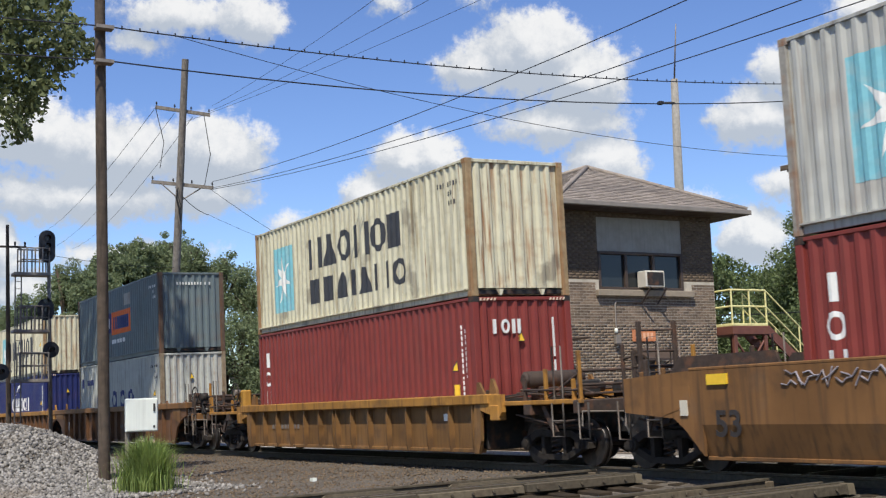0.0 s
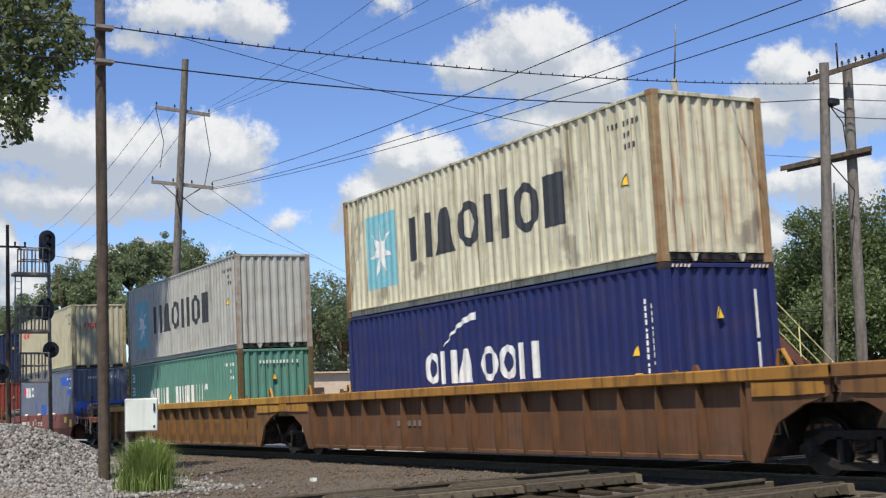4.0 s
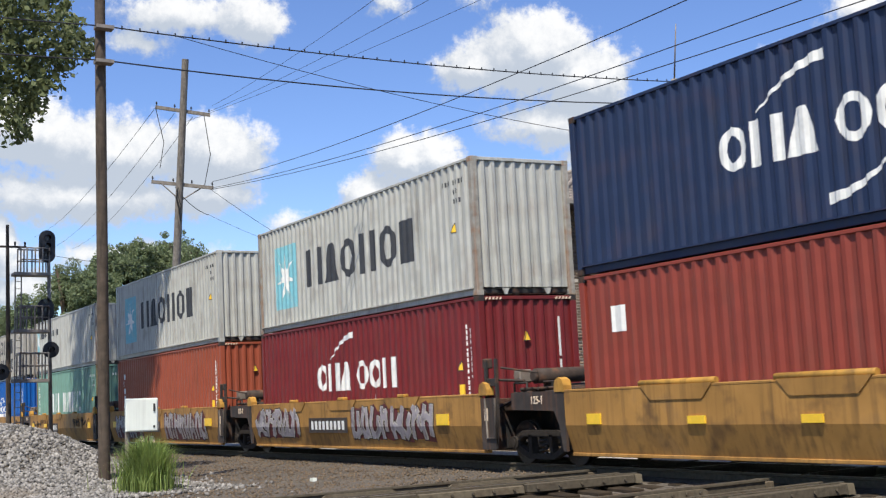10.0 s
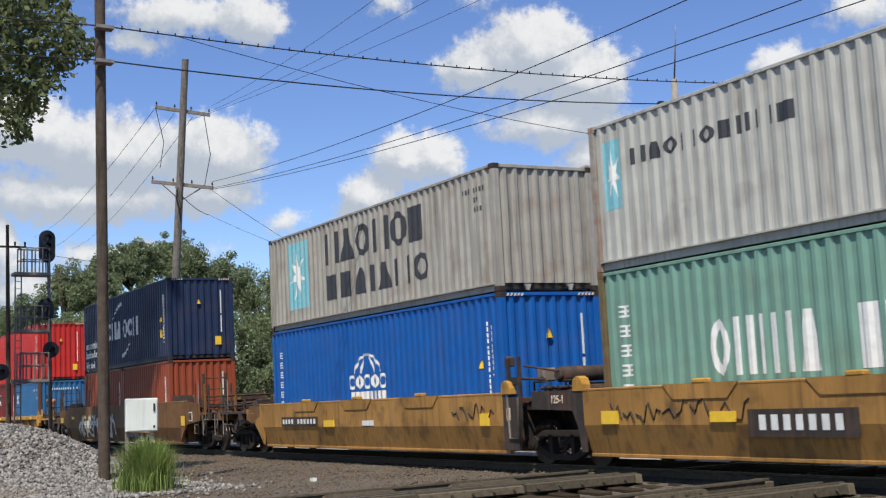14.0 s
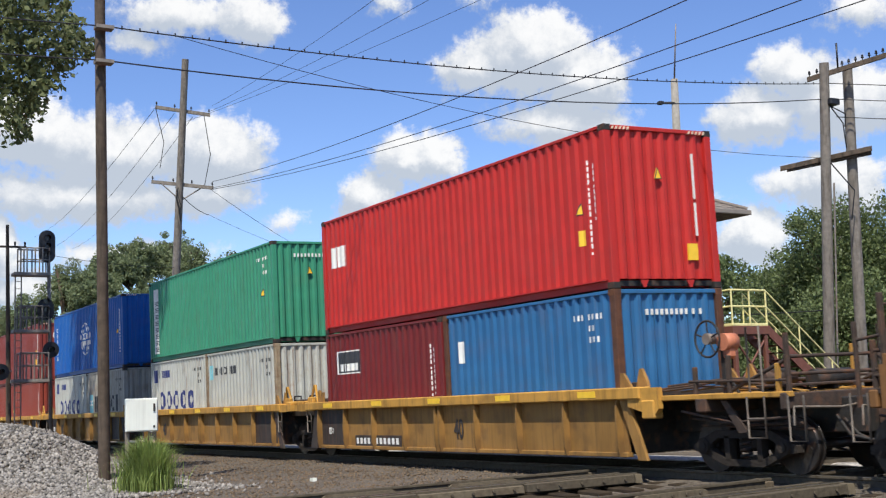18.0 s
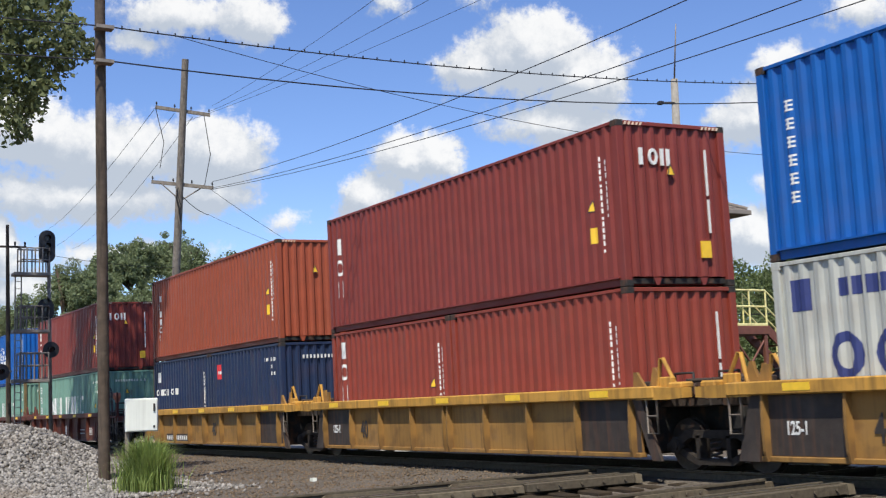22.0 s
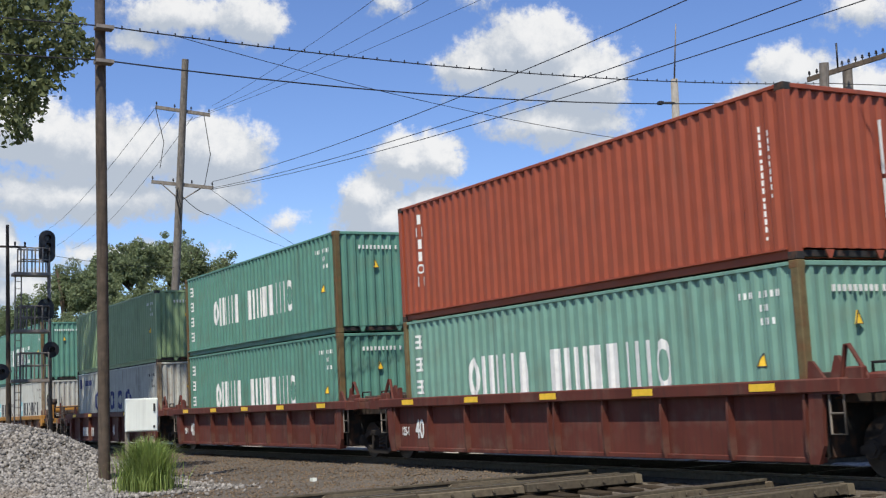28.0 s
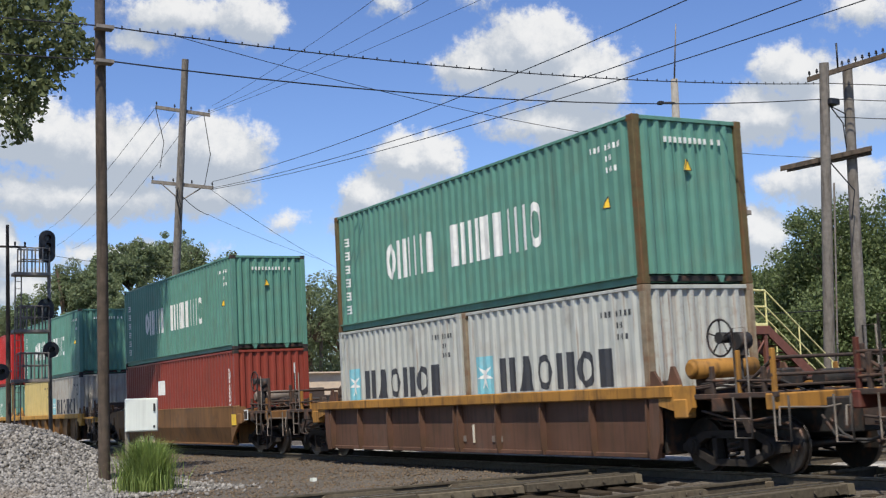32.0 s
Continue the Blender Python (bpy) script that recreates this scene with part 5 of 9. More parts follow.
    if not bright and not (flat and long_):
        tank = part("air_tank", Shape().cyl((X(ta), -0.72, 1.46), (X(ta), 0.62, 1.46), 0.165, n=16).cyl((X(ta), -0.78, 1.46), (X(ta), -0.72, 1.46), 0.10, 0.165, n=16), TANK_GREY if flat else RUST_CHORD if brake and not long_ else GRIME, car, "dusty air reservoir")
        for yy in (-0.45, 0.4):
            part("tank_strap", bx(ta - 0.21, ta + 0.21, yy - 0.03, yy + 0.03, 1.04, 1.32), GRIME, tank)
    valve = part("brake_valve", bx(g * 0.52, g * 0.52 + 0.34, -0.62, -0.20, 1.08, 1.40, 0.03), DARK_STEEL, car)
    part("valve_cap", Shape().cyl((X(g * 0.58), -0.75, 1.26), (X(g * 0.58), -0.1, 1.26), 0.10, n=10), GRIME, valve)
    part("brake_cylinder", Shape().cyl((X(g * 0.62), 0.1, 1.22), (X(g * 0.62), 0.9, 1.22), 0.14, n=12), DARK_STEEL, car)
    for k in range(4):
        y, z = -1.15 + 0.28 * k, 1.10 + 0.05 * (k % 3)
        part("brake_pipe", Shape().tube([(X(0.2), y, z), (X(g * 0.35), y + 0.1, z + 0.08), (X(g * 0.6), y - 0.05, z + 0.03), (X(g - 0.75), y + 0.05, 0.98)], 0.020), rnd.choice((GRIME, DARK_STEEL)), car)
    for k in range(3):
        y = -1.30 + 0.2 * k
        part("brake_rod", Shape().tube([(X(g * 0.3), y, 0.80 - 0.12 * k), (X(g * 0.55), y + 0.05, 0.62 - 0.05 * k), (X(g - 0.8), y, 0.70 - 0.1 * k)], 0.022), GRIME, car)
    part("lever", Shape().prism([(X(g * 0.50), 0.95), (X(g * 0.53), 0.95), (X(g * 0.62), 0.48), (X(g * 0.58), 0.46)], "y", -1.30, -1.26), GRIME, car)
    if flat:
        # placard boards and marker patch on the end plates
        if d > 0:
            b = part("placard", bx(g * 0.32, g * 0.32 + 0.30, -1.49, -1.47, 0.80, 1.10, 0.004), WHITE_MARK, car, "white-framed placard holder")
            part("placard_face", bx(g * 0.32 + 0.03, g * 0.32 + 0.27, -1.496, -1.488, 0.83, 1.07, 0.002), GRIME, b)
        if d > 0:
            part("marker_patch", bx(0.05, 0.42, -1.486, -1.472, 0.66, 0.98, 0.002), YELLOW_MARK, car, "bright yellow marker patch")
    if brake:
        q, zc = (g - 0.72 if long_ else g * (0.36 if d < 0 else 0.48)), (1.62 if d < 0 or long_ else 1.90)
        b = part("brake_stand", bx(q - 0.05, q + 0.07, -1.12, -1.00, 1.02, zc - 0.12, 0.02), DARK_STEEL, car, "hand brake stand")
        part("brake_housing", bx(*((q + 0.04, q + 0.20, -1.16, -0.98, zc - 0.32) if d > 0 else (q - 0.42, q - 0.08, -1.16, -0.90, 1.06)), zc - 0.04 if d > 0 else zc + 0.06, 0.04).cyl((X(q + 0.12), -1.20, zc - 0.06), (X(q + 0.12), -0.96, zc - 0.06), 0.135, n=14), (YELLOW_CHORD if paint_ is RUST_CHORD else BRAKE_ORANGE) if bright else DARK_STEEL, b, "faded painted brake housing" if bright else "grimy brake housing")
        w = Shape().ring((X(q - 0.10), -1.30, zc), 0.28, 0.018, "y", 24, 6)
        for k in range(5):
            a = 2 * math.pi * k / 5 + 0.3
            w.tube([(X(q - 0.10), -1.28, zc), (X(q - 0.10) + 0.28 * math.cos(a), -1.30, zc + 0.28 * math.sin(a))], 0.013)
        part("brake_wheel", w, DARK_STEEL, b, "spoked hand brake wheel")
        part("wheel_hub", Shape().cyl((X(q - 0.10), -1.33, zc), (X(q - 0.10), -1.12, zc), 0.09, 0.08, n=14), TANK_GREY if bright else DARK_STEEL, b, "dusty wheel hub")
        part("brake_chain", Shape().tube([(X(q + 0.1), -1.1, zc - 0.3), (X(q + 0.16), -1.14, 1.3), (X(q + 0.3), -1.1, 1.05)], 0.022), DARK_STEEL, b)
    return deck


def joint_end(car, x0, gap, d, paint_, rnd, flat=False):
    """The end of a unit that shares a bogie with its neighbour."""
    def X(a):
        return x0 + d * a

    def bx(a, b, y0, y1, z0, z1, e=0.01):
        return Shape().box(*sorted((X(a), X(b))), y0, y1, z0, z1, e)
    g = gap
    part("end_deck", bx(0.0, g - 0.12, -0.95, 0.95, 0.86, 1.04, 0.02), BLACK_PANEL, car)
    part("centre_sill", bx(0.0, g - 0.05, -0.34, 0.34, 0.46, 0.88, 0.02), DARK_STEEL, car)
    for sy in (-1, 1):
        if flat:
            if d > 0:
                # dark end plate with two tall posts and a step
                part("side_bracket", Shape().prism([(X(0.0), 1.14), (X(0.62), 1.14), (X(0.62), 0.72), (X(0.50), 0.14), (X(0.0), 0.14)], "y", sy * 1.475, sy * 1.42), BLACK_PANEL, car, "dark end plate")
                for a in (0.10, 0.48):
                    part("guide_post", bx(a, a + 0.05, sy * 1.38 - 0.04, sy * 1.38 + 0.04, 1.1, 1.90), DARK_STEEL, car)
                part("catch_box", bx(-0.02, 0.14, sy * 1.30 - 0.08, sy * 1.30 + 0.08, 1.72, 1.92, 0.02), GRIME, car)
                part("edge_bar", Shape().tube([(X(0.1), sy * 1.30, 1.50), (X(g - 0.2), sy * 1.22, 1.44)], 0.028), GRIME, car)
                part("edge_bar", Shape().tube([(X(0.5), sy * 1.26, 1.72), (X(g + 0.1), sy * 1.10, 1.58)], 0.022), GRIME, car)
                if sy < 0:
                    tank = part("air_tank", Shape().cyl((X(1.15), -0.9, 1.52), (X(1.15), 0.5, 1.52), 0.15, n=14).cyl((X(1.15), -0.96, 1.52), (X(1.15), -0.9, 1.52), 0.09, 0.15, n=14), GRIME, car, "rusty brown air reservoir")
                    part("tank_strap", bx(1.0, 1.3, -0.6, -0.54, 1.04, 1.40), DARK_STEEL, tank)
                    part("brake_valve", bx(0.68, 0.92, -1.1, -0.8, 1.40, 1.66, 0.03), TANK_GREY, car, "dusty brake valve")
                part("guide_tie", bx(0.14, 0.50, sy * 1.36 - 0.03, sy * 1.36 + 0.03, 1.36, 1.52), DARK_STEEL, car)
                part("step", Shape().tube([(X(0.20), sy * 1.49, 1.14), (X(0.24), sy * 1.49, 0.36), (X(0.56), sy * 1.49, 0.36), (X(0.58), sy * 1.49, 1.14)], 0.026), STEP_STEEL, car, "bent steel step frame")
            else:
                # dark plate that bridges the shared bogie
                part("side_bracket", Shape().prism([(X(0.0), 1.22), (X(g + 0.30), 1.22), (X(g + 0.30), 0.90), (X(0.34), 0.86), (X(0.20), 0.60), (X(0.10), 0.14), (X(0.0), 0.14)], "y", sy * 1.475, sy * 1.42), BLACK_PANEL, car, "dark plate over the shared bogie")
                if sy < 0:
                    words("lettering", "125-1", 0.20, BEIGE_WALL, car, pose(X(g * 0.75), -1.481, 1.00, 90), 0.9)
            part("corner_lug", Shape().prism([(X(-0.02), 1.20)] + [(X(0.13 - 0.15 * math.cos(k * math.pi / 4)), 1.31 + 0.15 * math.sin(k * math.pi / 4)) for k in range(5)] + [(X(0.28), 1.20)], "y", sy * 1.40 - 0.09, sy * 1.40 + 0.09), YELLOW_CHORD, car, "rounded pale yellow corner lug")
            if sy < 0 and d > 0:
                part("placard", bx(0.14, 0.27, -1.486, -1.476, 0.70, 0.94, 0.002), BEIGE_WALL, car, "pale paper placard")
        else:
            part("side_bracket", Shape().prism([(X(0.1), 1.21), (X(g - 0.16), 1.18), (X(g - 0.16), 1.02), (X(0.9), 1.0), (X(0.1), 1.0)], "y", sy * 1.49, sy * 1.28), paint_, car, "end of the top chord")
            part("chord_block", bx(g - 0.55, g - 0.22, sy * 1.3 - 0.14, sy * 1.3 + 0.14, 1.16, 1.27, 0.03), paint_, car)
            part("guide_brace", Shape().tube([(X(0.34), sy * 1.22, 1.14), (X(0.46), sy * 1.22, 1.66), (X(0.52), sy * 1.22, 1.66), (X(0.86), sy * 1.22, 1.14)], 0.035).box(*sorted((X(0.50), X(0.80))), sy * 1.22 - 0.1, sy * 1.22 + 0.02, 1.14, 1.36, 0.02), paint_, car, "braced container guide")
            s = Shape().tube([(X(0.30), sy * 1.44, 1.02), (X(0.30), sy * 1.44, 0.46), (X(0.56), sy * 1.44, 0.46), (X(0.56), sy * 1.44, 1.02)], 0.02)
            s.tube([(X(0.30), sy * 1.44, 0.74), (X(0.56), sy * 1.44, 0.74)], 0.016)
            part("step", s, STEP_STEEL, car, "bent pale steel step")
        part("grab_frame", Shape().tube([(X(g - 0.75), sy * 1.1, 1.06), (X(g - 0.75), sy * 1.1, 1.40), (X(g - 0.30), sy * 1.1, 1.40), (X(g - 0.30), sy * 1.1, 1.06)], 0.024), DARK_STEEL, car)
    gear = part("brake_gear", bx(0.5, 1.05, -0.85, -0.30, 1.04, 1.28, 0.03), GRIME, car, "greasy brake cylinder")
    part("cylinder", Shape().cyl((X(0.85), -0.15, 1.24), (X(0.85), 0.7, 1.24), 0.12, n=10), DARK_STEEL, gear)
    for a, z in ((g - 0.30, 1.28), (g - 0.55, 1.20)):
        part("cross_rail", Shape().tube([(X(a), -1.25, z), (X(a), 1.25, z)], 0.032), GRIME, car)
    for k in range(3):
        part("brake_pipe", Shape().tube([(X(0.0), -1.05 + 0.3 * k, 0.92), (X(g * 0.5), -1.1 + 0.3 * k, 1.10 + 0.05 * k), (X(g - 0.1), -1.0 + 0.3 * k, 0.98)], 0.02), rnd.choice((GRIME, DARK_STEEL)), car)


def cut_level(poly, z, above):
    """The part of a polygon above or below a level."""
    out = []
    for i, p in enumerate(poly):
        q = poly[(i + 1) % len(poly)]
        pin, qin = (p[1] >= z) == above, (q[1] >= z) == above
        if pin:
            out.append(p)
        if pin != qin:
            t_ = (z - p[1]) / (q[1] - p[1])
            out.append((p[0] + (q[0] - p[0]) * t_, z))
    return out


def sprayed(poly, y, d):
    """A sprayed shape that follows the side of the wagon over its knuckle; d: how far it stands off."""
    s = Shape()
    upper, lower = cut_level(poly, 0.60, True), cut_level(poly, 0.60, False)
    if len(upper) > 2:
        s.add([(u, y - d, v) for u, v in upper], [tuple(range(len(upper)))])
    if len(lower) > 2:
        s.add([(u, y - d + (0.60 - v) * 0.28, v) for u, v in lower], [tuple(range(len(lower)))])
    return s


def graffiti_strokes(rnd, x, w_, z, h):
    """A few interlocking bows and barbs in one cell of a sprayed piece, as paths: loose swirls that spell nothing."""
    out = []
    if w_ < 0.6:
        # narrow cells: two leaning stems and a bow between them
        a, b = x + w_ * rnd.uniform(0.12, 0.3), x + w_ * rnd.uniform(0.65, 0.85)
        out.append([(a + rnd.uniform(-0.08, 0.05), z + 0.06), (a, z + h * 0.5), (a + rnd.uniform(-0.02, 0.12), z + h - 0.08)])
        out.append([(b + rnd.uniform(-0.08, 0.1), z + rnd.uniform(0.05, 0.3)), (b, z + h * 0.5), (b + rnd.uniform(-0.06, 0.1), z + h - rnd.uniform(0.06, 0.3))])
        e = z + h * rnd.choice((0.25, 0.5, 0.8))
        out.append([(a, e - rnd.uniform(-0.1, 0.1)), ((a + b) / 2, e + rnd.choice((-1, 1)) * 0.12), (b, e)])
        return out
    for k in range(3):
        cx, cz = x + w_ * rnd.uniform(0.1, 0.9), z + h * rnd.uniform(0.3, 0.7)
        rx, rz = w_ * rnd.uniform(0.22, 0.5), h * rnd.uniform(0.26, 0.44)
        a0, turn = rnd.uniform(0, 6.28), rnd.choice((-1, 1)) * rnd.uniform(1.8, 3.6)
        path = []
        for i in range(7):
            a = a0 + turn * i / 6
            path.append((cx + rx * math.cos(a), min(max(cz + rz * math.sin(a), z + 0.08), z + h - 0.08)))
        out.append(path)
    out.append([(x + w_ * rnd.uniform(0.0, 0.4), z + 0.05), (x + w_ * rnd.uniform(0.3, 0.7), z + h * 0.5), (x + w_ * rnd.uniform(0.6, 1.1), z + h - 0.06)])
    return out


def stroke_mesh(strokes, wide, y, d):
    """Sprayed strokes of one width as flat strips that follow the wagon side."""
    s = Shape()
    for k, path in enumerate(strokes):
        for i in range(len(path) - 1):
            (xa, za), (xb, zb) = path[i], path[i + 1]
            l_ = max(math.hypot(xb - xa, zb - za), 0.001)
            ux, uz = (xb - xa) / l_, (zb - za) / l_
            e = wide * 0.35
            quad = []
            for px_, pz_, sg in ((xa - ux * e, za - uz * e, 1), (xb + ux * e, zb + uz * e, 1), (xb + ux * e, zb + uz * e, -1), (xa - ux * e, za - uz * e, -1)):
                quad.append((px_ - uz * wide / 2 * sg, min(max(pz_ + ux * wide / 2 * sg, 0.13), 1.20)))
            piece = sprayed(quad, y, d + 0.0011 * k + 0.0004 * i)
            s.add(piece.v, piece.f)
    return s


def side_marks(car, xr, xf, y, marks):
    """Painted patches and bars on the south side: (what, x0, x1, z0, z1)."""
    lift = {"dark": 0.006, "white": 0.006, "yellow": 0.026}
    pick = {"yellow": YELLOW_MARK, "black": BLACK_TAG, "white": WHITE_MARK, "silver": SILVER_TAG, "cream": CREAM_TAG, "dark": BLACK_PANEL, "ochre": OCHRE_PATCH}
    for what, a, b, z0, z1 in marks:
        if what == "number":
            plate_ = part("number_plate", Shape().box(a, b, y - 0.016, y - 0.002, z0, z1), BLACK_PANEL, car, "black number panel")
            bars(plate_, a + 0.06, a + 0.36 * (b - a), z0 + 0.06, z1 - 0.06, 4, WHITE_MARK, 0.3, 0.0, y - 0.020)
            bars(plate_, a + 0.45 * (b - a), b - 0.06, z0 + 0.06, z1 - 0.06, 6, WHITE_MARK, 0.3, 0.0, y - 0.020)
        elif what in ("bars", "dim", "redbars"):
            n = max(int((b - a) / 0.22), 2) if what != "redbars" else 3
            bars(car, a, b, z0, z1, n, {"bars": WHITE_MARK, "dim": TANK_GREY, "redbars": RED_PAINT}[what], 0.3, 0.0, y - (0.010 if what != "redbars" else 0.019))
        elif what == "frame":
            q = part("data_panel", Shape().box(a, b, y - 0.008, y + 0.004, z0, z1), WHITE_MARK, car, "white-outlined data panel")
            part("panel_face", Shape().box(a + 0.03, b - 0.03, y - 0.012, y - 0.009, z0 + 0.03, z1 - 0.03), MAROON_WAGON, q)
            bars(q, a + 0.06, b - 0.06, z0 + 0.07, z1 - 0.07, 3, WHITE_MARK, 0.4, 0.0, y - 0.016)
        elif what == "tag":
            # spray-painted piece: broad crossing strokes with dark and white outlines on a dark red ground
            rnd = random.Random(round(a * 10) + 40)
            tall = z1 - z0
            pale = tall > 0.99
            n = max(int((b - a) / (0.80 if pale else 0.50)), 1)
            cw = (b - a) / n
            if not pale:
                for k in range(n):
                    g0, g1 = a + k * cw, a + (k + 1) * cw
                    band = [(g0, z0 + rnd.uniform(-0.04, 0.1)), (g1, z0 + rnd.uniform(-0.04, 0.1)), (g1, z1 - rnd.uniform(0.0, 0.3)), ((g0 + g1) / 2, z1 + rnd.uniform(-0.1, 0.04)), (g0, z1 - rnd.uniform(0.0, 0.3))]
                    part("graffiti_ground", sprayed(band, y, 0.004 + 0.0004 * k), DARK_RED_TAG, car, "dark red sprayed ground")
            for k in range(n):
                strokes = graffiti_strokes(rnd, a + (k + 0.03) * cw, cw * 1.05, z0 + 0.03, tall - 0.06)
                wide = rnd.uniform(0.115, 0.15) * (1.0 if pale else 0.9)
                g = part("graffiti", stroke_mesh(strokes, wide + 0.085, y, 0.0070 + 0.0003 * k), BLACK_TAG, car, "dark outline of spray-painted graffiti")
                if not pale:
                    part("graffiti_edge", stroke_mesh(strokes, wide + 0.030, y, 0.0105 + 0.0003 * k), CREAM_TAG, g, "thin white outline of the graffiti")
                part("graffiti_fill", stroke_mesh(strokes, wide, y, 0.0140 + 0.0003 * k), CREAM_TAG if pale else SILVER_TAG, g, "pale sprayed fill of the graffiti")
        elif what == "scrawl":
            rnd = random.Random(round(a * 10) + 7)
            s = Shape()
            x = a
            while x < b:
                p = [(x, y - 0.006, rnd.uniform(z0, z1)), (x + 0.12, y - 0.006, rnd.uniform(z0, z1)), (x + 0.2, y - 0.006, rnd.uniform(z0, z1)), (x + 0.3, y - 0.006, rnd.uniform(z0, z1))]
                s.tube(p, 0.014, 4)
                x += 0.34
            part("graffiti", s, SILVER_TAG if z0 > 0.9 else BLACK_TAG, car, "thin sprayed scrawl")
        elif what.startswith("text:"):
            words("lettering", what[5:], z1 - z0, WHITE_MARK if not what.startswith("text:.") else BLACK_TAG, car, pose(a, y - 0.006, z0, 90), (b - a))
        elif what.startswith("dark:"):
            words("lettering", what[5:], z1 - z0, BLACK_TAG, car, pose(a, y - 0.006, z0, 90), (b - a))
        else:
            part("painted_patch", Shape().box(a, b, y - lift.get(what, 0.014), y + 0.004, z0, z1), pick[what], car, what + " painted patch")


def build_wagon(spec, x, fgap, rgap, seed):
    kind, paint_, chord_paint, front, rear, fext, rext, label, marks, brake = spec
    rnd = random.Random(seed)
    car = thing("well_wagon", label, "railway wagon", pose(x, YC, 0, CANT), "wagons of the freight train")
    xf, xr = fext, -12.192 - rext
    for sy in (-1, 1):
        if kind == "flat":
            flat_side(car, xr, xf, paint_, sy, (2 if front == "coupler" else 1) if paint_ is YELLOW_BROWN else 3 if paint_ is PINK_WAGON else 0, (front == "joint", rear == "joint"))
        else:
            ribbed_side(car, xr, xf, paint_, chord_paint, sy, kind == "black", (front == "joint", rear == "joint"))
    part("well_floor", kept(f"floor_{xr:.2f}_{xf:.2f}", lambda: Shape().box(xr, xf, -1.24, 1.24, 0.10, 0.20)), DARK_STEEL, car)
    part("floor_beam", kept(f"beams_{xr:.2f}_{xf:.2f}", lambda: [s for s in [Shape()] for _ in [[s.box(xr + (xf - xr) * k / 9 + 0.1, xr + (xf - xr) * k / 9 + 0.4, -1.25, 1.25, 0.20, 0.355) for k in range(9)]]][0]), DARK_STEEL, car)
    for e in (xf, xr):
        part("bulkhead", Shape().box(e - 0.05, e + 0.05, -1.24, 1.24, 0.12, 1.12, 0.01), paint_ if kind == "flat" and front == rear == "coupler" else DARK_STEEL, car)
    if kind != "flat":
        container_guides(car, paint_)
    if fext > 1.0 and kind == "flat":
        for e, d in ((0.42, 1), (-12.6, -1)):
            for sy in (-1, 1):
                part("end_cover", Shape().prism([(e, 1.42), (e + d * 0.10, 1.66), (e + d * 2.25, 1.66), (e + d * 2.45, 1.42)], "y", sy * 1.24 - 0.03, sy * 1.24 + 0.03), GRIME, car, "raised dark sloping end cover")
    if fext > 1.0:
        for e, d in ((xf, -1), (xr, 1)):
            for k in (0.5, 1.3):
                part("cross_brace", Shape().box(e + d * k - 0.06, e + d * k + 0.06, -1.24, 1.24, 0.9, 1.05, 0.01), paint_, car)
    if front == "coupler":
        coupler_end(car, xf, fgap - fext, 1, chord_paint if kind != "flat" else paint_ if paint_ is PINK_WAGON else BROWN_OLD, brake is True, rnd, kind == "flat", brake is True and (kind == "black" or paint_ is MAROON_WAGON), fext > 1.0)
        build_bogie(car, max(xf + 1.35, fgap - 2.1))
    else:
        joint_end(car, xf, fgap - fext, 1, chord_paint if kind != "flat" else BLACK_PANEL, rnd, kind == "flat")
    if rear == "coupler":
        coupler_end(car, xr, rgap - rext, -1, chord_paint if kind != "flat" else paint_ if paint_ is PINK_WAGON else BROWN_OLD, brake == "rear", rnd, kind == "flat", brake == "rear", rext > 1.0)
        build_bogie(car, -12.192 - max(rext + 1.35, rgap - 2.1))
    else:
        joint_end(car, xr, rgap - rext, -1, chord_paint if kind != "flat" else BLACK_PANEL, rnd, kind == "flat")
        build_bogie(car, -12.192 - rgap)
    side_marks(car, xr, xf, -1.476 if kind == "flat" else -1.352, marks)
    MOVERS.append((car, x, 0.0))
    return car


# ---- the train ----
LOWER_Z = 0.325
TWO_WORDS = [word(2.75, 5.1, 1.00, 1.88, 5, WHITE_MARK, 0.2, kinds="onina"), word(5.7, 9.3, 1.00, 1.88, 8, WHITE_MARK, 0.2, kinds="bnivvino"), column(0.48, 0.90, 0.35, 2.35, 6, WHITE_MARK), serial(), stickers(True, True, False)]
TWO_WORDS_LOW = [word(2.75, 5.1, 0.80, 1.66, 5, WHITE_MARK, 0.2, kinds="onina"), word(5.7, 9.3, 0.80, 1.66, 8, WHITE_MARK, 0.2, kinds="bnivvino"), column(0.46, 0.92, 0.38, 2.36, 4, WHITE_MARK), serial(), stickers(True, True, False)]
WORD_WITH_STROKES = [word(3.85, 5.95, 1.15, 1.85, 3, WHITE_MARK, 0.12, kinds="ona"), word(6.2, 8.4, 1.15, 1.85, 3, WHITE_MARK, 0.12, kinds="oon"), swoosh(4.75, 1.95, 6.15, 2.50), swoosh_low(6.0, 0.45, 7.3, 1.0), serial(False, True), stickers(), stripes()]
STAR_WORD = [star(1.2, 2.7, 0.58, 2.32), word(3.35, 9.75, 1.02, 2.0, 6, DARK_MARK, 0.16, kinds="naonov"), serial(True), stickers(True, False, False)]
STAR_TWO_LINES = [star(1.3, 2.65, 0.50, 2.30), word(3.7, 9.3, 1.45, 2.25, 6, DARK_MARK, 0.16, kinds="naonov"), word(3.7, 9.4, 0.55, 1.18, 7, DARK_MARK, 0.2, kinds="bbaiano"), serial(True)]
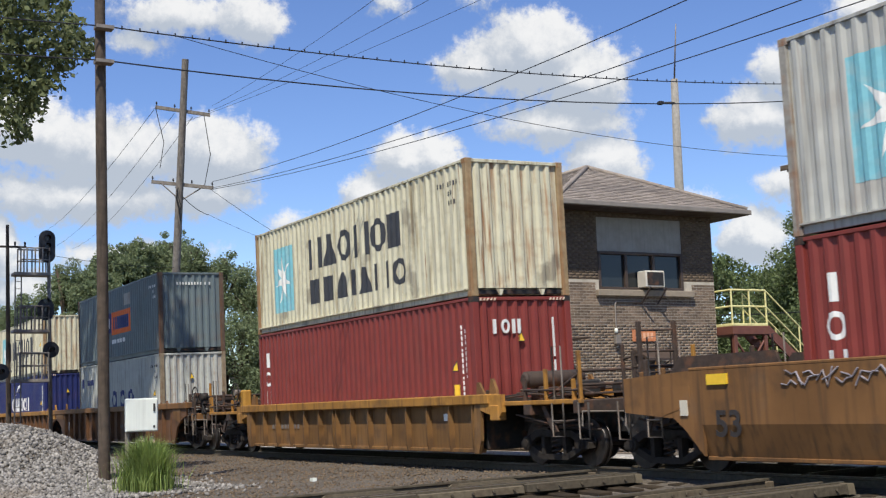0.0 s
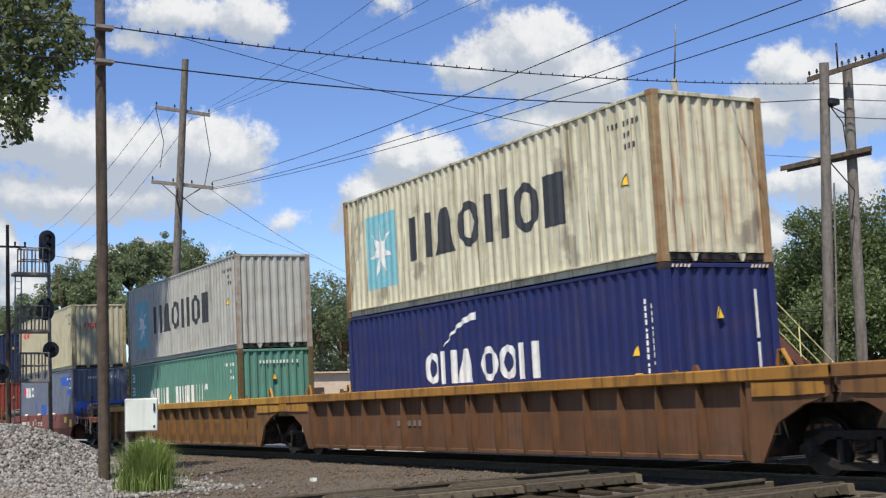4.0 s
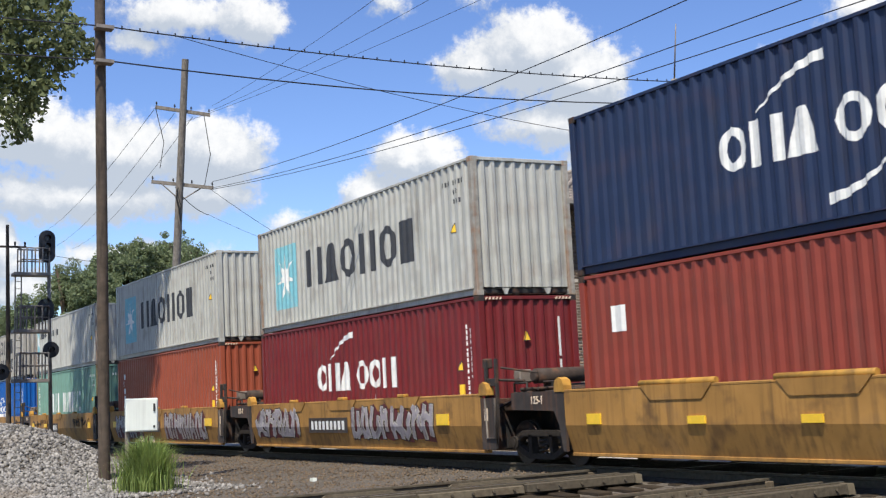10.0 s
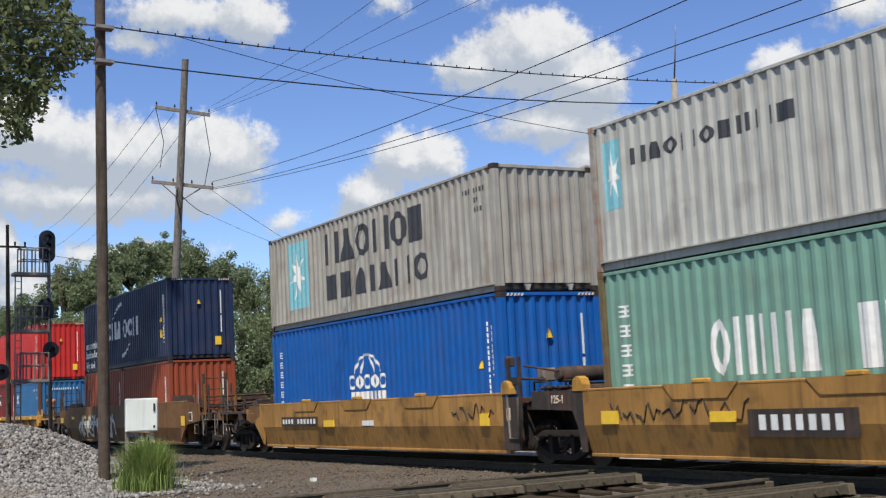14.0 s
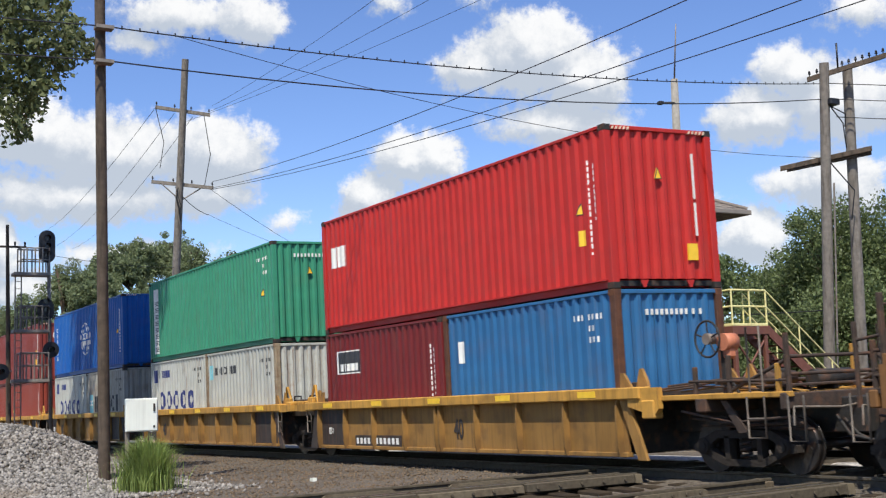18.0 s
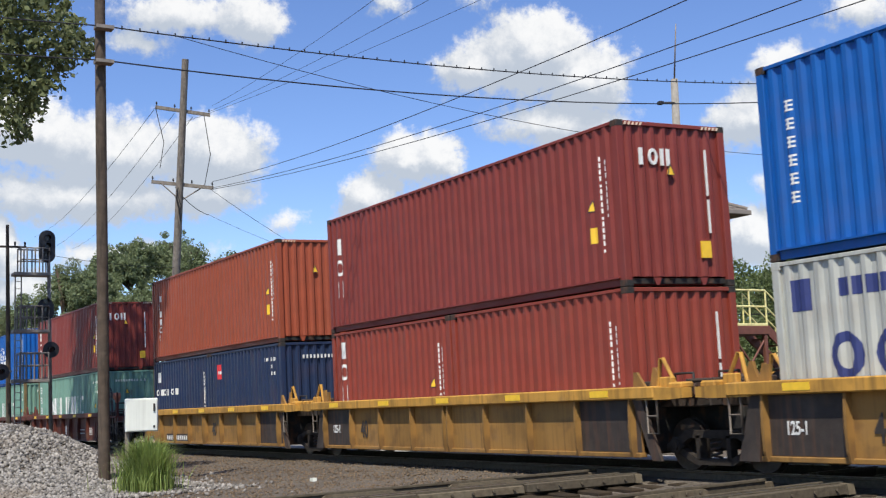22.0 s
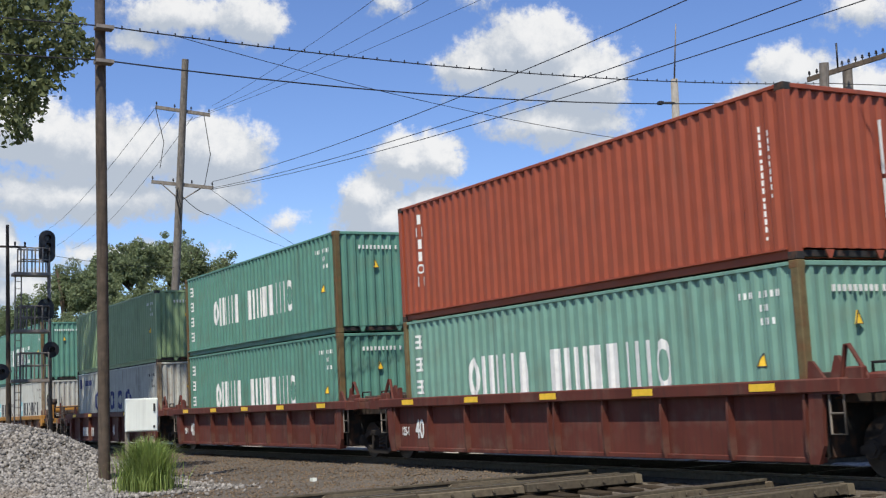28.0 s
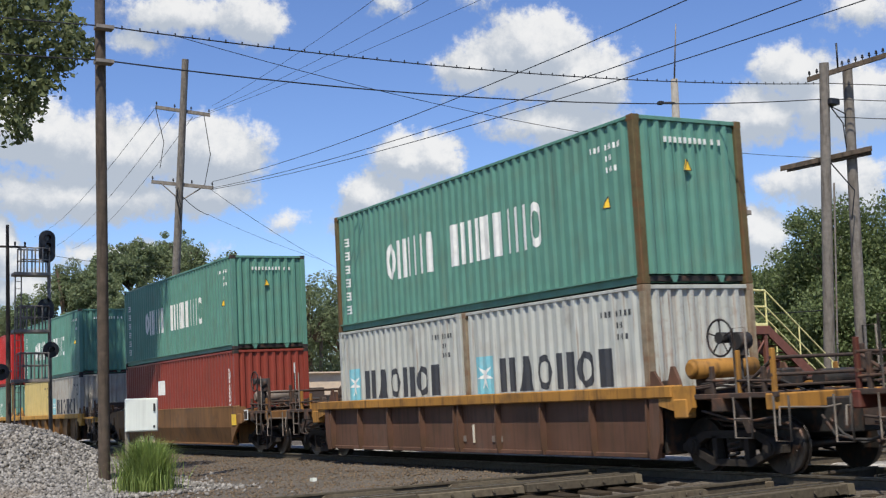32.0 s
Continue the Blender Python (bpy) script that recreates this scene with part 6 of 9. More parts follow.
WIDE_BLUE_WORD = [rings(2.9, 8.85, 0.98, 1.74, 5, NAVY_MARK, 0.20), word(1.4, 2.5, 2.05, 2.28, 4, NAVY_MARK, 0.2), panel(0.50, 0.85, 1.95, 2.35, NAVY_MARK), serial(True), stickers(True, True, False)]
THREE_BARS = [column(0.44, 0.82, 0.80, 2.40, 3, WHITE_MARK, "lon"), serial(False, True), stickers()]
THREE_BARS_END = THREE_BARS + [end_word(3, 2.12, 2.42, WHITE_MARK), stripes()]
SIX_BARS = [column(0.80, 1.06, 0.70, 2.35, 6, WHITE_MARK, "lnllon"), serial(False, True), stickers()]
SIX_BARS_PLAIN = [column(0.80, 1.06, 0.70, 2.35, 6, WHITE_MARK, "lnllon"), serial(False, True)]
GLOBE = [globe(6.0, 1.50, 0.70), column(0.45, 0.70, 0.75, 2.35, 6, WHITE_MARK), serial(False, True), stickers(True, True, False), stripes()]
GLOBE_LOW = [globe(6.0, 1.20, 0.80), column(0.45, 0.70, 0.75, 2.35, 6, WHITE_MARK), serial(False, True), stickers(True, True, False), stripes()]
PLAIN = [serial(), stickers(True, True, False)]


WIDE_BLUE_WORD_SHORT = [rings(0.95, 4.95, 0.86, 1.52, 5, NAVY_MARK, 0.08), word(1.2, 2.2, 2.0, 2.25, 4, NAVY_MARK, 0.2), panel(0.35, 0.7, 1.85, 2.3, NAVY_MARK), serial(True)]
STAR_WORD_SHORT = [star(0.42, 1.14, 0.88, 1.65), word(1.3, 5.2, 0.92, 1.58, 6, DARK_MARK, 0.18, kinds="naonov"), serial(True)]
SMALL_WORD_SHORT = [star(0.35, 0.65, 1.75, 2.2), word(0.75, 2.75, 1.88, 2.12, 10, DARK_MARK, 0.2, kinds="naonoviinb"), serial(True)]
SMALL_WORD = [star(0.36, 0.86, 1.05, 2.25), word(1.1, 4.95, 1.72, 2.0, 10, DARK_MARK, 0.2, kinds="naonoviinb"), serial(True), stickers(True, False, False)]

YL, YB, BR, MR, PK = YELLOW_OLD, YELLOW_BROWN, BROWN_OLD, MAROON_WAGON, PINK_WAGON
YC_ = YELLOW_CHORD


def w(kind, paint_, chord, front, rear, fe, re_, label, marks=(), brake=False):
    return (kind, paint_, chord, front, rear, fe, re_, label, marks, brake)


def c(colour, feet, high, label, marks, bare=False):
    return (colour, feet, high, label, marks, bare)


TAG7 = [("tag", -12.1, -9.2, 0.30, 1.12), ("dark", -8.35, -6.0, 0.45, 0.82), ("tag", -5.8, -1.7, 0.28, 1.12), ("yellow", -1.5, -1.0, 0.62, 0.85), ("bars", -8.2, -6.1, 0.53, 0.74)]
TAG8 = [("yellow", -11.95, -11.55, 0.62, 0.84), ("yellow", -9.25, -8.75, 0.66, 0.80), ("tag", -11.75, -8.0, 0.20, 1.10), ("dark", -7.8, -5.75, 0.45, 0.82), ("tag", -5.3, -0.85, 0.18, 1.12), ("yellow", -0.9, -0.3, 0.65, 0.88), ("bars", -7.65, -5.9, 0.53, 0.74)]
# front end at the start, wagon, upper box, lower boxes (front one last)
CONSIST = [
    (-0.80, w("flat", BR, BR, "coupler", "coupler", 2.0, 2.0, "brown smooth-sided well wagon with graffiti", [("dark:53", -13.85, -12.75, 0.43, 0.98), ("yellow", -13.95, -13.5, 1.20, 1.36), ("cream", -14.62, -14.45, 0.74, 0.98), ("scrawl", -12.4, -7.0, 1.10, 1.38), ("scrawl", -12.3, -10.4, 1.14, 1.40), ("bars", -8.0, -6.2, 0.55, 0.75)]),
     c("grey", 40, True, "pale grey corrugated container with a blue emblem", STAR_WORD, True), [c("maroon", 40, True, "maroon corrugated container with white lettering", THREE_BARS)]),
    (-22.02, w("rib", YELLOW_DIRTY, RUST_CHORD, "coupler", "coupler", 0.3, 0.3, "ochre ribbed well wagon with worn yellow chords", [("dim", -11.0, -9.0, 0.55, 0.66), ("white", -1.2, -0.8, 0.7, 0.85)], "rear"),
     c("cream", 40, True, "dirty cream container with rust-streaked corners", STAR_TWO_LINES, True), [c("maroon", 40, True, "maroon corrugated container with white lettering", THREE_BARS_END)]),
    (-43.92, w("rib", RUST_BROWN, BROWN_OLD, "coupler", "joint", 2.0, 2.0, "rusty brown ribbed long well wagon", [("dim", -5.5, -3.8, 0.6, 0.72), ("bars", -13.75, -13.0, 0.5, 0.85)], True),
     c("slate", 40, True, "slate grey container with a blue and orange emblem panel", [panel(4.0, 5.45, 1.15, 1.95, NAVY_MARK, "dark blue emblem panel"), panel(5.45, 8.3, 1.05, 1.95, ORANGE_MARK, "orange emblem panel"), word(4.2, 5.3, 1.35, 1.75, 3, WHITE_MARK), word(5.7, 8.1, 1.25, 1.75, 8, NAVY_MARK), word(5.6, 7.6, 0.70, 0.86, 12, WHITE_MARK), panel(7.4, 8.3, 2.1, 2.55, PAINTS["drab"]), serial()], True), [c("white", 40, True, "off-white container with widely spaced blue lettering", WIDE_BLUE_WORD, True)]),
    (-63.42, w("rib", RUST_BROWN, RUST_CHORD, "joint", "joint", 2.0, 2.0, "brown ribbed long well wagon with a yellow chord", [("dim", -9.5, -8.0, 0.6, 0.72)]),
     c("cream", 40, True, "cream container with dark lettering and rusty posts", STAR_WORD, True), [c("indigo", 40, True, "dark blue container with white lettering", WORD_WITH_STROKES)]),
    (-83.43, w("rib", YELLOW_DIRTY, YC_, "joint", "coupler", 2.0, 2.0, "yellow-ochre ribbed long well wagon", [("dim", -11.5, -9.9, 0.62, 0.74), ("dark:53", 0.6, 1.5, 0.55, 0.95), ("dark:20", -12.75, -12.4, 0.80, 0.96), ("dark:40", -12.75, -12.4, 0.58, 0.74)]),
     c("grey", 40, True, "pale grey container with a pale blue star emblem", STAR_WORD, True), [c("jade", 40, False, "green container with white block lettering", TWO_WORDS_LOW, True)]),
    (-104.85, w("flat", PK, PK, "coupler", "coupler", 0.3, 0.3, "faded red smooth-sided well wagon", [("text:40", -11.6, -10.9, 0.38, 1.0), ("bars", -10.3, -9.2, 0.74, 0.92), ("bars", -8.9, -8.45, 0.74, 0.92), ("frame", -7.62, -7.42, 0.72, 0.94), ("white", -6.87, -6.83, 0.78, 0.92), ("yellow", -7.0, -6.7, 0.96, 1.04), ("yellow", -3.6, -3.05, 1.02, 1.1), ("yellow", -0.6, -0.2, 0.85, 1.1), ("text:LD LMT", -6.25, -5.55, 0.83, 0.93), ("bars", -5.75, -5.35, 0.83, 0.90), ("text:LT WT", -6.25, -5.55, 0.71, 0.81), ("bars", -5.75, -5.40, 0.71, 0.78)]),
     c("beige", 40, True, "beige container with small red lettering", [word(1.15, 2.65, 1.95, 2.30, 4, RED_MARK, 0.1, kinds="oooi"), end_word(4, 1.85, 2.05, RED_MARK, -0.75, 0.1), serial(True)], True), [c("bluegrey", 40, True, "faded blue-grey container with bright blue repair patches", [word(1.65, 3.7, 1.82, 2.32, 5, WHITE_MARK, 0.1, kinds="bbaoo"), word(1.15, 1.6, 1.95, 2.32, 2, RED_MARK, 0.1), panel(4.0, 4.25, 1.0, 1.62, BLUE_PATCH, "blue repair patch"), panel(5.4, 6.4, 0.9, 1.4, BLUE_PATCH, "blue repair patch"), panel(9.8, 11.5, 2.2, 2.6, BLUE_PATCH, "blue repair patch"), panel(10.9, 11.5, 1.75, 2.0, BLUE_PATCH), end_panel(-1.06, 1.06, 0.62, 1.42, BLUE_PATCH, "blue repainted band of the end"), serial()], True)]),
    (-124.90, w("flat", YB, YB, "coupler", "joint", 0.3, 0.3, "ochre smooth-sided articulated well wagon", [("number", -4.2, -2.45, 0.62, 0.86), ("yellow", -9.15, -8.75, 0.62, 0.74), ("yellow", -6.75, -6.35, 0.62, 0.74), ("yellow", -2.2, -1.7, 0.66, 0.80), ("yellow", -11.8, -11.42, 0.62, 0.80)]),
     c("navy", 40, True, "navy blue container with white lettering and curved strokes", WORD_WITH_STROKES), [c("brick", 40, True, "brick red corrugated container", [serial(False, True), stickers(), stripes(), panel(0.9, 1.25, 1.85, 2.3, WHITE_MARK)])]),
    (-140.60, w("flat", YB, YB, "joint", "joint", 0.3, 0.3, "ochre well wagon covered in silver graffiti", TAG7),
     c("grey", 40, True, "pale grey container with a star emblem and rusty posts", STAR_WORD, True), [c("wine", 40, True, "wine red container with white lettering", WORD_WITH_STROKES)]),
    (-156.31, w("flat", YB, YB, "joint", "joint", 0.3, 0.3, "ochre well wagon with large silver graffiti", TAG8),
     c("grey", 40, True, "clean pale grey container with a star emblem", STAR_WORD), [c("orange", 40, True, "orange-brown container with vertical white lettering", SIX_BARS + [stripes()])]),
    (-171.85, w("flat", YB, YB, "joint", "joint", 0.3, 0.3, "ochre smooth-sided well wagon with thin scrawls", [("dark", -8.4, -6.3, 0.42, 0.82), ("bars", -8.2, -6.5, 0.52, 0.74), ("scrawl", -3.4, -0.6, 0.62, 1.05), ("scrawl", -11.7, -8.6, 0.62, 1.0), ("yellow", -0.55, -0.22, 0.60, 0.84), ("yellow", -11.95, -11.5, 0.62, 0.84), ("yellow", -9.2, -8.65, 0.64, 0.80)]),
     c("grey", 40, False, "pale grey container with small dark lettering", SMALL_WORD, True), [c("green", 40, True, "pale green container with white block lettering", TWO_WORDS, True)]),
    (-187.29, w("flat", YB, YB, "joint", "coupler", 0.3, 0.3, "ochre smooth-sided well wagon with a black number panel", [("number", -11.0, -8.6, 0.62, 0.86), ("white", -6.0, -5.4, 0.62, 0.74), ("scrawl", -1.7, -0.3, 0.66, 1.05), ("yellow", -0.55, -0.22, 0.60, 0.84), ("yellow", -8.2, -7.6, 0.60, 0.76)]),
     c("drab", 40, False, "weathered drab grey container with a star emblem", STAR_TWO_LINES, False), [c("blue", 40, True, "bright blue container with a white globe emblem", GLOBE_LOW)]),
    (-209.24, w("flat", BR, BR, "coupler", "coupler", 2.0, 2.0, "rusty brown smooth-sided well wagon with large pale graffiti", [("tag", -12.1, -6.6, 0.18, 1.18), ("number", -11.45, -8.2, 0.66, 0.96), ("dark:53", -14.4, -13.6, 0.36, 0.76), ("yellow", -15.65, -15.2, 0.83, 1.06), ("yellow", -13.52, -13.08, 0.98, 1.09), ("yellow", -11.42, -11.04, 0.98, 1.09), ("tag", -5.0, -1.3, 0.2, 1.18), ("ochre", -4.68, -1.78, 0.42, 1.22), ("redbars", -4.25, -2.3, 0.50, 0.98), ("yellow", -8.6, -8.2, 0.9, 1.0)]),
     c("navy", 40, True, "navy blue container with white lettering", [real_words("eco container", 0.36, 0.99, 0.43, WHITE_MARK), real_words("bamboo flooring", 0.36, 0.61, 0.43, WHITE_MARK), real_words("light steel", 0.36, 0.15, 0.43, WHITE_MARK)] + WORD_WITH_STROKES), [c("rustred", 20, False, "short rust-red container with vertical lettering", [column(0.65, 0.95, 0.35, 2.1, 6, WHITE_MARK), serial(False, True)]), c("rustred", 20, False, "plain short rust-red steel container", [serial(False, True)])]),
    (-231.10, w("black", YL, YC_, "coupler", "joint", 0.3, 0.3, "yellow ribbed well wagon with black end panels", [("number", -10.35, -7.95, 0.13, 0.39), ("text:125-1", -11.9, -11.35, 0.42, 0.64), ("dark:40", -5.55, -4.85, 0.35, 0.90)], True),
     c("red", 40, True, "bright red corrugated container", [word(0.5, 1.45, 1.63, 2.15, 3, WHITE_MARK, 0.1, kinds="bbi"), serial(False, True), stickers(), stripes()]), [c("wine", 20, False, "short wine-red container with a pale emblem panel", [panel(0.62, 1.95, 1.55, 2.12, WHITE_MARK), panel(0.655, 1.915, 1.58, 2.09, DARK_MARK), word(0.75, 1.8, 1.62, 1.8, 5, WHITE_MARK), serial(False, True)]), c("sky", 20, False, "short mid-blue container with rusty posts", [panel(0.6, 0.85, 1.55, 2.0, WHITE_MARK), serial()], True)]),
    (-246.77, w("black", YL, YC_, "joint", "joint", 0.3, 0.3, "yellow ribbed well wagon with black end panels", [("dark:40", -10.4, -9.7, 0.35, 0.90), ("text:125-1", -12.0, -11.3, 0.45, 0.72)]),
     c("emerald", 40, True, "emerald green container with a white lettered strip", [panel(0.55, 1.08, 0.28, 2.6, WHITE_MARK), column(0.56, 1.07, 0.32, 2.2, 8, DARK_MARK), serial(), stickers(True, True, False)]), [c("white", 20, False, "short off-white container with blue lettering", WIDE_BLUE_WORD_SHORT), c("white", 20, False, "short off-white container with small dark lettering", SMALL_WORD_SHORT, True)]),
    (-262.66, w("black", YL, YC_, "joint", "joint", 0.3, 0.3, "yellow ribbed well wagon with black end panels", [("dark:40", -10.4, -9.7, 0.35, 0.90), ("text:125-1", -12.0, -11.3, 0.45, 0.72)]),
     c("blue", 40, True, "bright blue container with a white globe emblem", GLOBE), [c("white", 20, False, "short off-white container with blue lettering", WIDE_BLUE_WORD_SHORT), c("drab", 20, False, "short grey container with dark lettering", STAR_WORD_SHORT, False)]),
    (-278.26, w("black", YL, YC_, "joint", "joint", 0.3, 0.3, "yellow ribbed well wagon with black end panels", [("dark:40", -10.4, -9.7, 0.35, 0.90), ("text:125-1", -12.0, -11.3, 0.45, 0.72)]),
     c("maroon", 40, True, "maroon container with white lettering on its end", THREE_BARS_END), [c("brick", 20, False, "short brick red container with white lettering", THREE_BARS), c("brick", 20, False, "plain short brick red container", [serial(False, True)])]),
    (-293.91, w("black", YL, YC_, "joint", "coupler", 0.3, 0.3, "yellow ribbed well wagon with black end panels", [("number", -10.35, -7.95, 0.13, 0.39), ("dark:40", -5.55, -4.85, 0.35, 0.90)]),
     c("orange", 40, True, "orange-brown container with vertical white lettering", SIX_BARS + [stripes()]), [c("navy", 20, False, "short navy container with white lettering", [word(0.22, 2.75, 1.38, 1.60, 6, WHITE_MARK, 0.15, kinds="obonob"), panel(0.38, 0.85, 1.85, 2.2, WHITE_MARK), serial(False, True)]), c("navy", 20, False, "short navy container with a red badge", [panel(0.65, 1.05, 1.75, 2.2, RED_MARK), word(0.7, 1.0, 1.9, 2.0, 3, WHITE_MARK), serial()])]),
    (-313.92, w("rib", MR, MR, "coupler", "joint", 0.3, 0.3, "maroon ribbed well wagon with yellow marker patches", [("text:40", -5.82, -5.26, 0.32, 0.86), ("bars", -11.25, -8.9, 0.26, 0.62), ("frame", -1.35, -0.9, 0.31, 0.60), ("white", -0.24, -0.12, 0.40, 0.60), ("bars", -2.95, -2.15, 0.50, 0.54), ("bars", -3.0, -2.1, 0.36, 0.39)], True),
     c("maroon", 40, True, "maroon container with white lettering on its end", THREE_BARS_END), [c("green", 40, False, "pale green container with white block lettering", TWO_WORDS_LOW, True)]),
    (-329.72, w("rib", MR, MR, "joint", "joint", 0.3, 0.3, "maroon ribbed well wagon with yellow marker patches", [("text:40", -11.55, -10.85, 0.35, 0.90), ("text:125-1", -12.2, -11.6, 0.4, 0.66)]),
     c("blue", 40, True, "bright blue container with a white globe emblem", GLOBE), [c("green", 40, False, "pale green container with white block lettering", TWO_WORDS_LOW, True)]),
    (-345.60, w("rib", MR, MR, "joint", "joint", 0.3, 0.3, "maroon ribbed well wagon with yellow marker patches", [("text:40", -11.55, -10.85, 0.35, 0.90), ("text:125-1", -12.2, -11.6, 0.4, 0.66)]),
     c("orange", 40, False, "orange-brown container with vertical white lettering", SIX_BARS_PLAIN), [c("green", 40, False, "pale green container with white block lettering", TWO_WORDS_LOW, True)]),
    (-361.31, w("rib", MR, MR, "joint", "joint", 0.3, 0.3, "maroon ribbed well wagon with yellow marker patches", [("text:40", -11.55, -10.85, 0.35, 0.90), ("text:125-1", -12.2, -11.6, 0.4, 0.66)]),
     c("jade", 40, False, "green container with white block lettering", TWO_WORDS_LOW, True), [c("jade", 40, False, "green container with white block lettering", TWO_WORDS_LOW, True)]),
    (-376.94, w("rib", MR, MR, "joint", "coupler", 0.3, 0.3, "maroon ribbed well wagon with yellow marker patches", [("text:40", -5.82, -5.26, 0.32, 0.86), ("bars", -11.2, -8.8, 0.26, 0.62)]),
     c("leaf", 40, False, "plain pale leaf-green container", PLAIN), [c("white", 40, False, "off-white container with widely spaced blue lettering", WIDE_BLUE_WORD, True)]),
    (-396.61, w("rib", BROWN_DARK, RUST_CHORD, "coupler", "coupler", 0.3, 0.3, "rusty brown ribbed well wagon with a yellow chord", [("cream", -5.60, -5.54, 0.26, 0.62), ("dim", -6.3, -5.8, 0.28, 0.40), ("dim", -4.9, -4.4, 0.28, 0.40)], True),
     c("jade", 40, True, "sea-green container with white block lettering", TWO_WORDS, True), [c("white", 20, False, "short off-white container with dark lettering", STAR_WORD_SHORT), c("white", 20, False, "short off-white container with dark lettering", STAR_WORD_SHORT, True)]),
    (-416.46, w("flat", BR, BR, "coupler", "coupler", 0.3, 0.3, "brown smooth-sided well wagon with dirty plates", [], True),
     c("jade", 40, True, "dark sea-green container with white block lettering", TWO_WORDS), [c("brick", 40, False, "brick red container with a white badge", [panel(4.2, 5.0, 1.4, 1.9, WHITE_MARK), serial(False, True)])]),
    (-436.20, w("rib", YELLOW_DIRTY, YC_, "coupler", "joint", 0.3, 0.3, "ochre ribbed well wagon with dirty sides", []),
     c("jade", 40, True, "sea-green container with white block lettering", TWO_WORDS), [c("sand", 20, False, "short sand-yellow corrugated steel container", [serial(True)]), c("drab", 20, False, "short grey container with dark lettering", STAR_WORD_SHORT)]),
    (-451.90, w("rib", YELLOW_DIRTY, YC_, "joint", "coupler", 0.3, 0.3, "ochre ribbed well wagon with dirty sides", []),
     c("red", 40, True, "plain red corrugated steel container", PLAIN), [c("green", 40, False, "pale green container with white block lettering", TWO_WORDS_LOW, True)]),
    (-472.0, w("flat", BR, BR, "coupler", "coupler", 0.3, 0.3, "brown smooth-sided well wagon with dirty plates", []),
     c("orange", 40, True, "orange-brown corrugated steel container", SIX_BARS_PLAIN), [c("navy", 40, False, "plain navy corrugated steel container", PLAIN)]),
]


def build_train():
    fronts = [row[0] for row in CONSIST]
    for i, (x, wagon, upper, lowers) in enumerate(CONSIST):
        fgap = (fronts[i - 1] - x - 12.192) / 2 if i else 4.7
        rgap = (x - fronts[i + 1] - 12.192) / 2 if i + 1 < len(fronts) else 4.0
        build_wagon(wagon, x, fgap, rgap, i)
        h = 2.896 if lowers[0][2] else 2.591
        for k, low in enumerate(lowers):
            xc = -6.096 if len(lowers) == 1 else (-12.192 + 3.03 if k == 0 else -3.03)
            box = build_container(low, pose(x + xc, YC, 0, CANT) @ pose(0, 0, LOWER_Z))
            MOVERS.append((box, x + xc, LOWER_Z))
        box = build_container(upper, pose(x - 6.096, YC, 0, CANT) @ pose(0, 0, LOWER_Z + h + 0.006))
        MOVERS.append((box, x - 6.096, LOWER_Z + h + 0.006))


def motions():
    """The train rolls by at a steady speed; its wheels turn."""
    for ob, x, z in MOVERS:
        up = pose(0, 0, z)
        walk(ob, [(0.0, pose(x, YC, 0, CANT) @ up), (16.0, pose(x + SPEED * 16.0, YC, 0, CANT) @ up), (32.0, pose(x + SPEED * 32.0, YC, 0, CANT) @ up)])
    turn = math.degrees(SPEED / WHEEL_R / FPS)
    first = {}
    for ob, sx in AXLES:
        if sx not in first:
            walk(ob, [(i / FPS, pose(sx * 0.865, 0, 0, 0, turn * i, 0)) for i in range(32 * FPS + 1)])
            first[sx] = ob
        else:
            ob.rotation_mode = "QUATERNION"
            data = ob.animation_data_create()
            data.action = first[sx].animation_data.action
            data.action_slot = first[sx].animation_data.action_slot

# ---- the brick tower beyond the track ----
BX0, BX1, BY0, BY1 = -35.9, -27.4, 19.2, 24.34
FLOOR_Z, BAND_Z, EAVE_Z = -0.55, 4.25, 6.15


def brick_rows(axis, a0, a1, z0, z1, holes):
    """Places of the bricks of one wall in running bond: (start, length, course height). Bricks are cut at the openings."""
    rows = []
    course, length = 0.0762, 0.2135
    for k in range(int((z1 - z0) / course)):
        z = z0 + k * course
        free = [(a0, a1)]
        for h0, h1, v0, v1 in holes:
            if v0 < z + course / 2 < v1:
                free = [(s, e) for lo, hi in free for s, e in ((lo, min(hi, h0)), (max(lo, h1), hi)) if e - s > 0.03]
        a = a0 - (length / 2 if k % 2 else 0.0)
        while a < a1 - 0.02:
            for lo, hi in free:
                s, e = max(a, lo), min(a + length, hi)
                if e - s > 0.03:
                    rows.append((s, e - s, z))
            a += length
    return rows


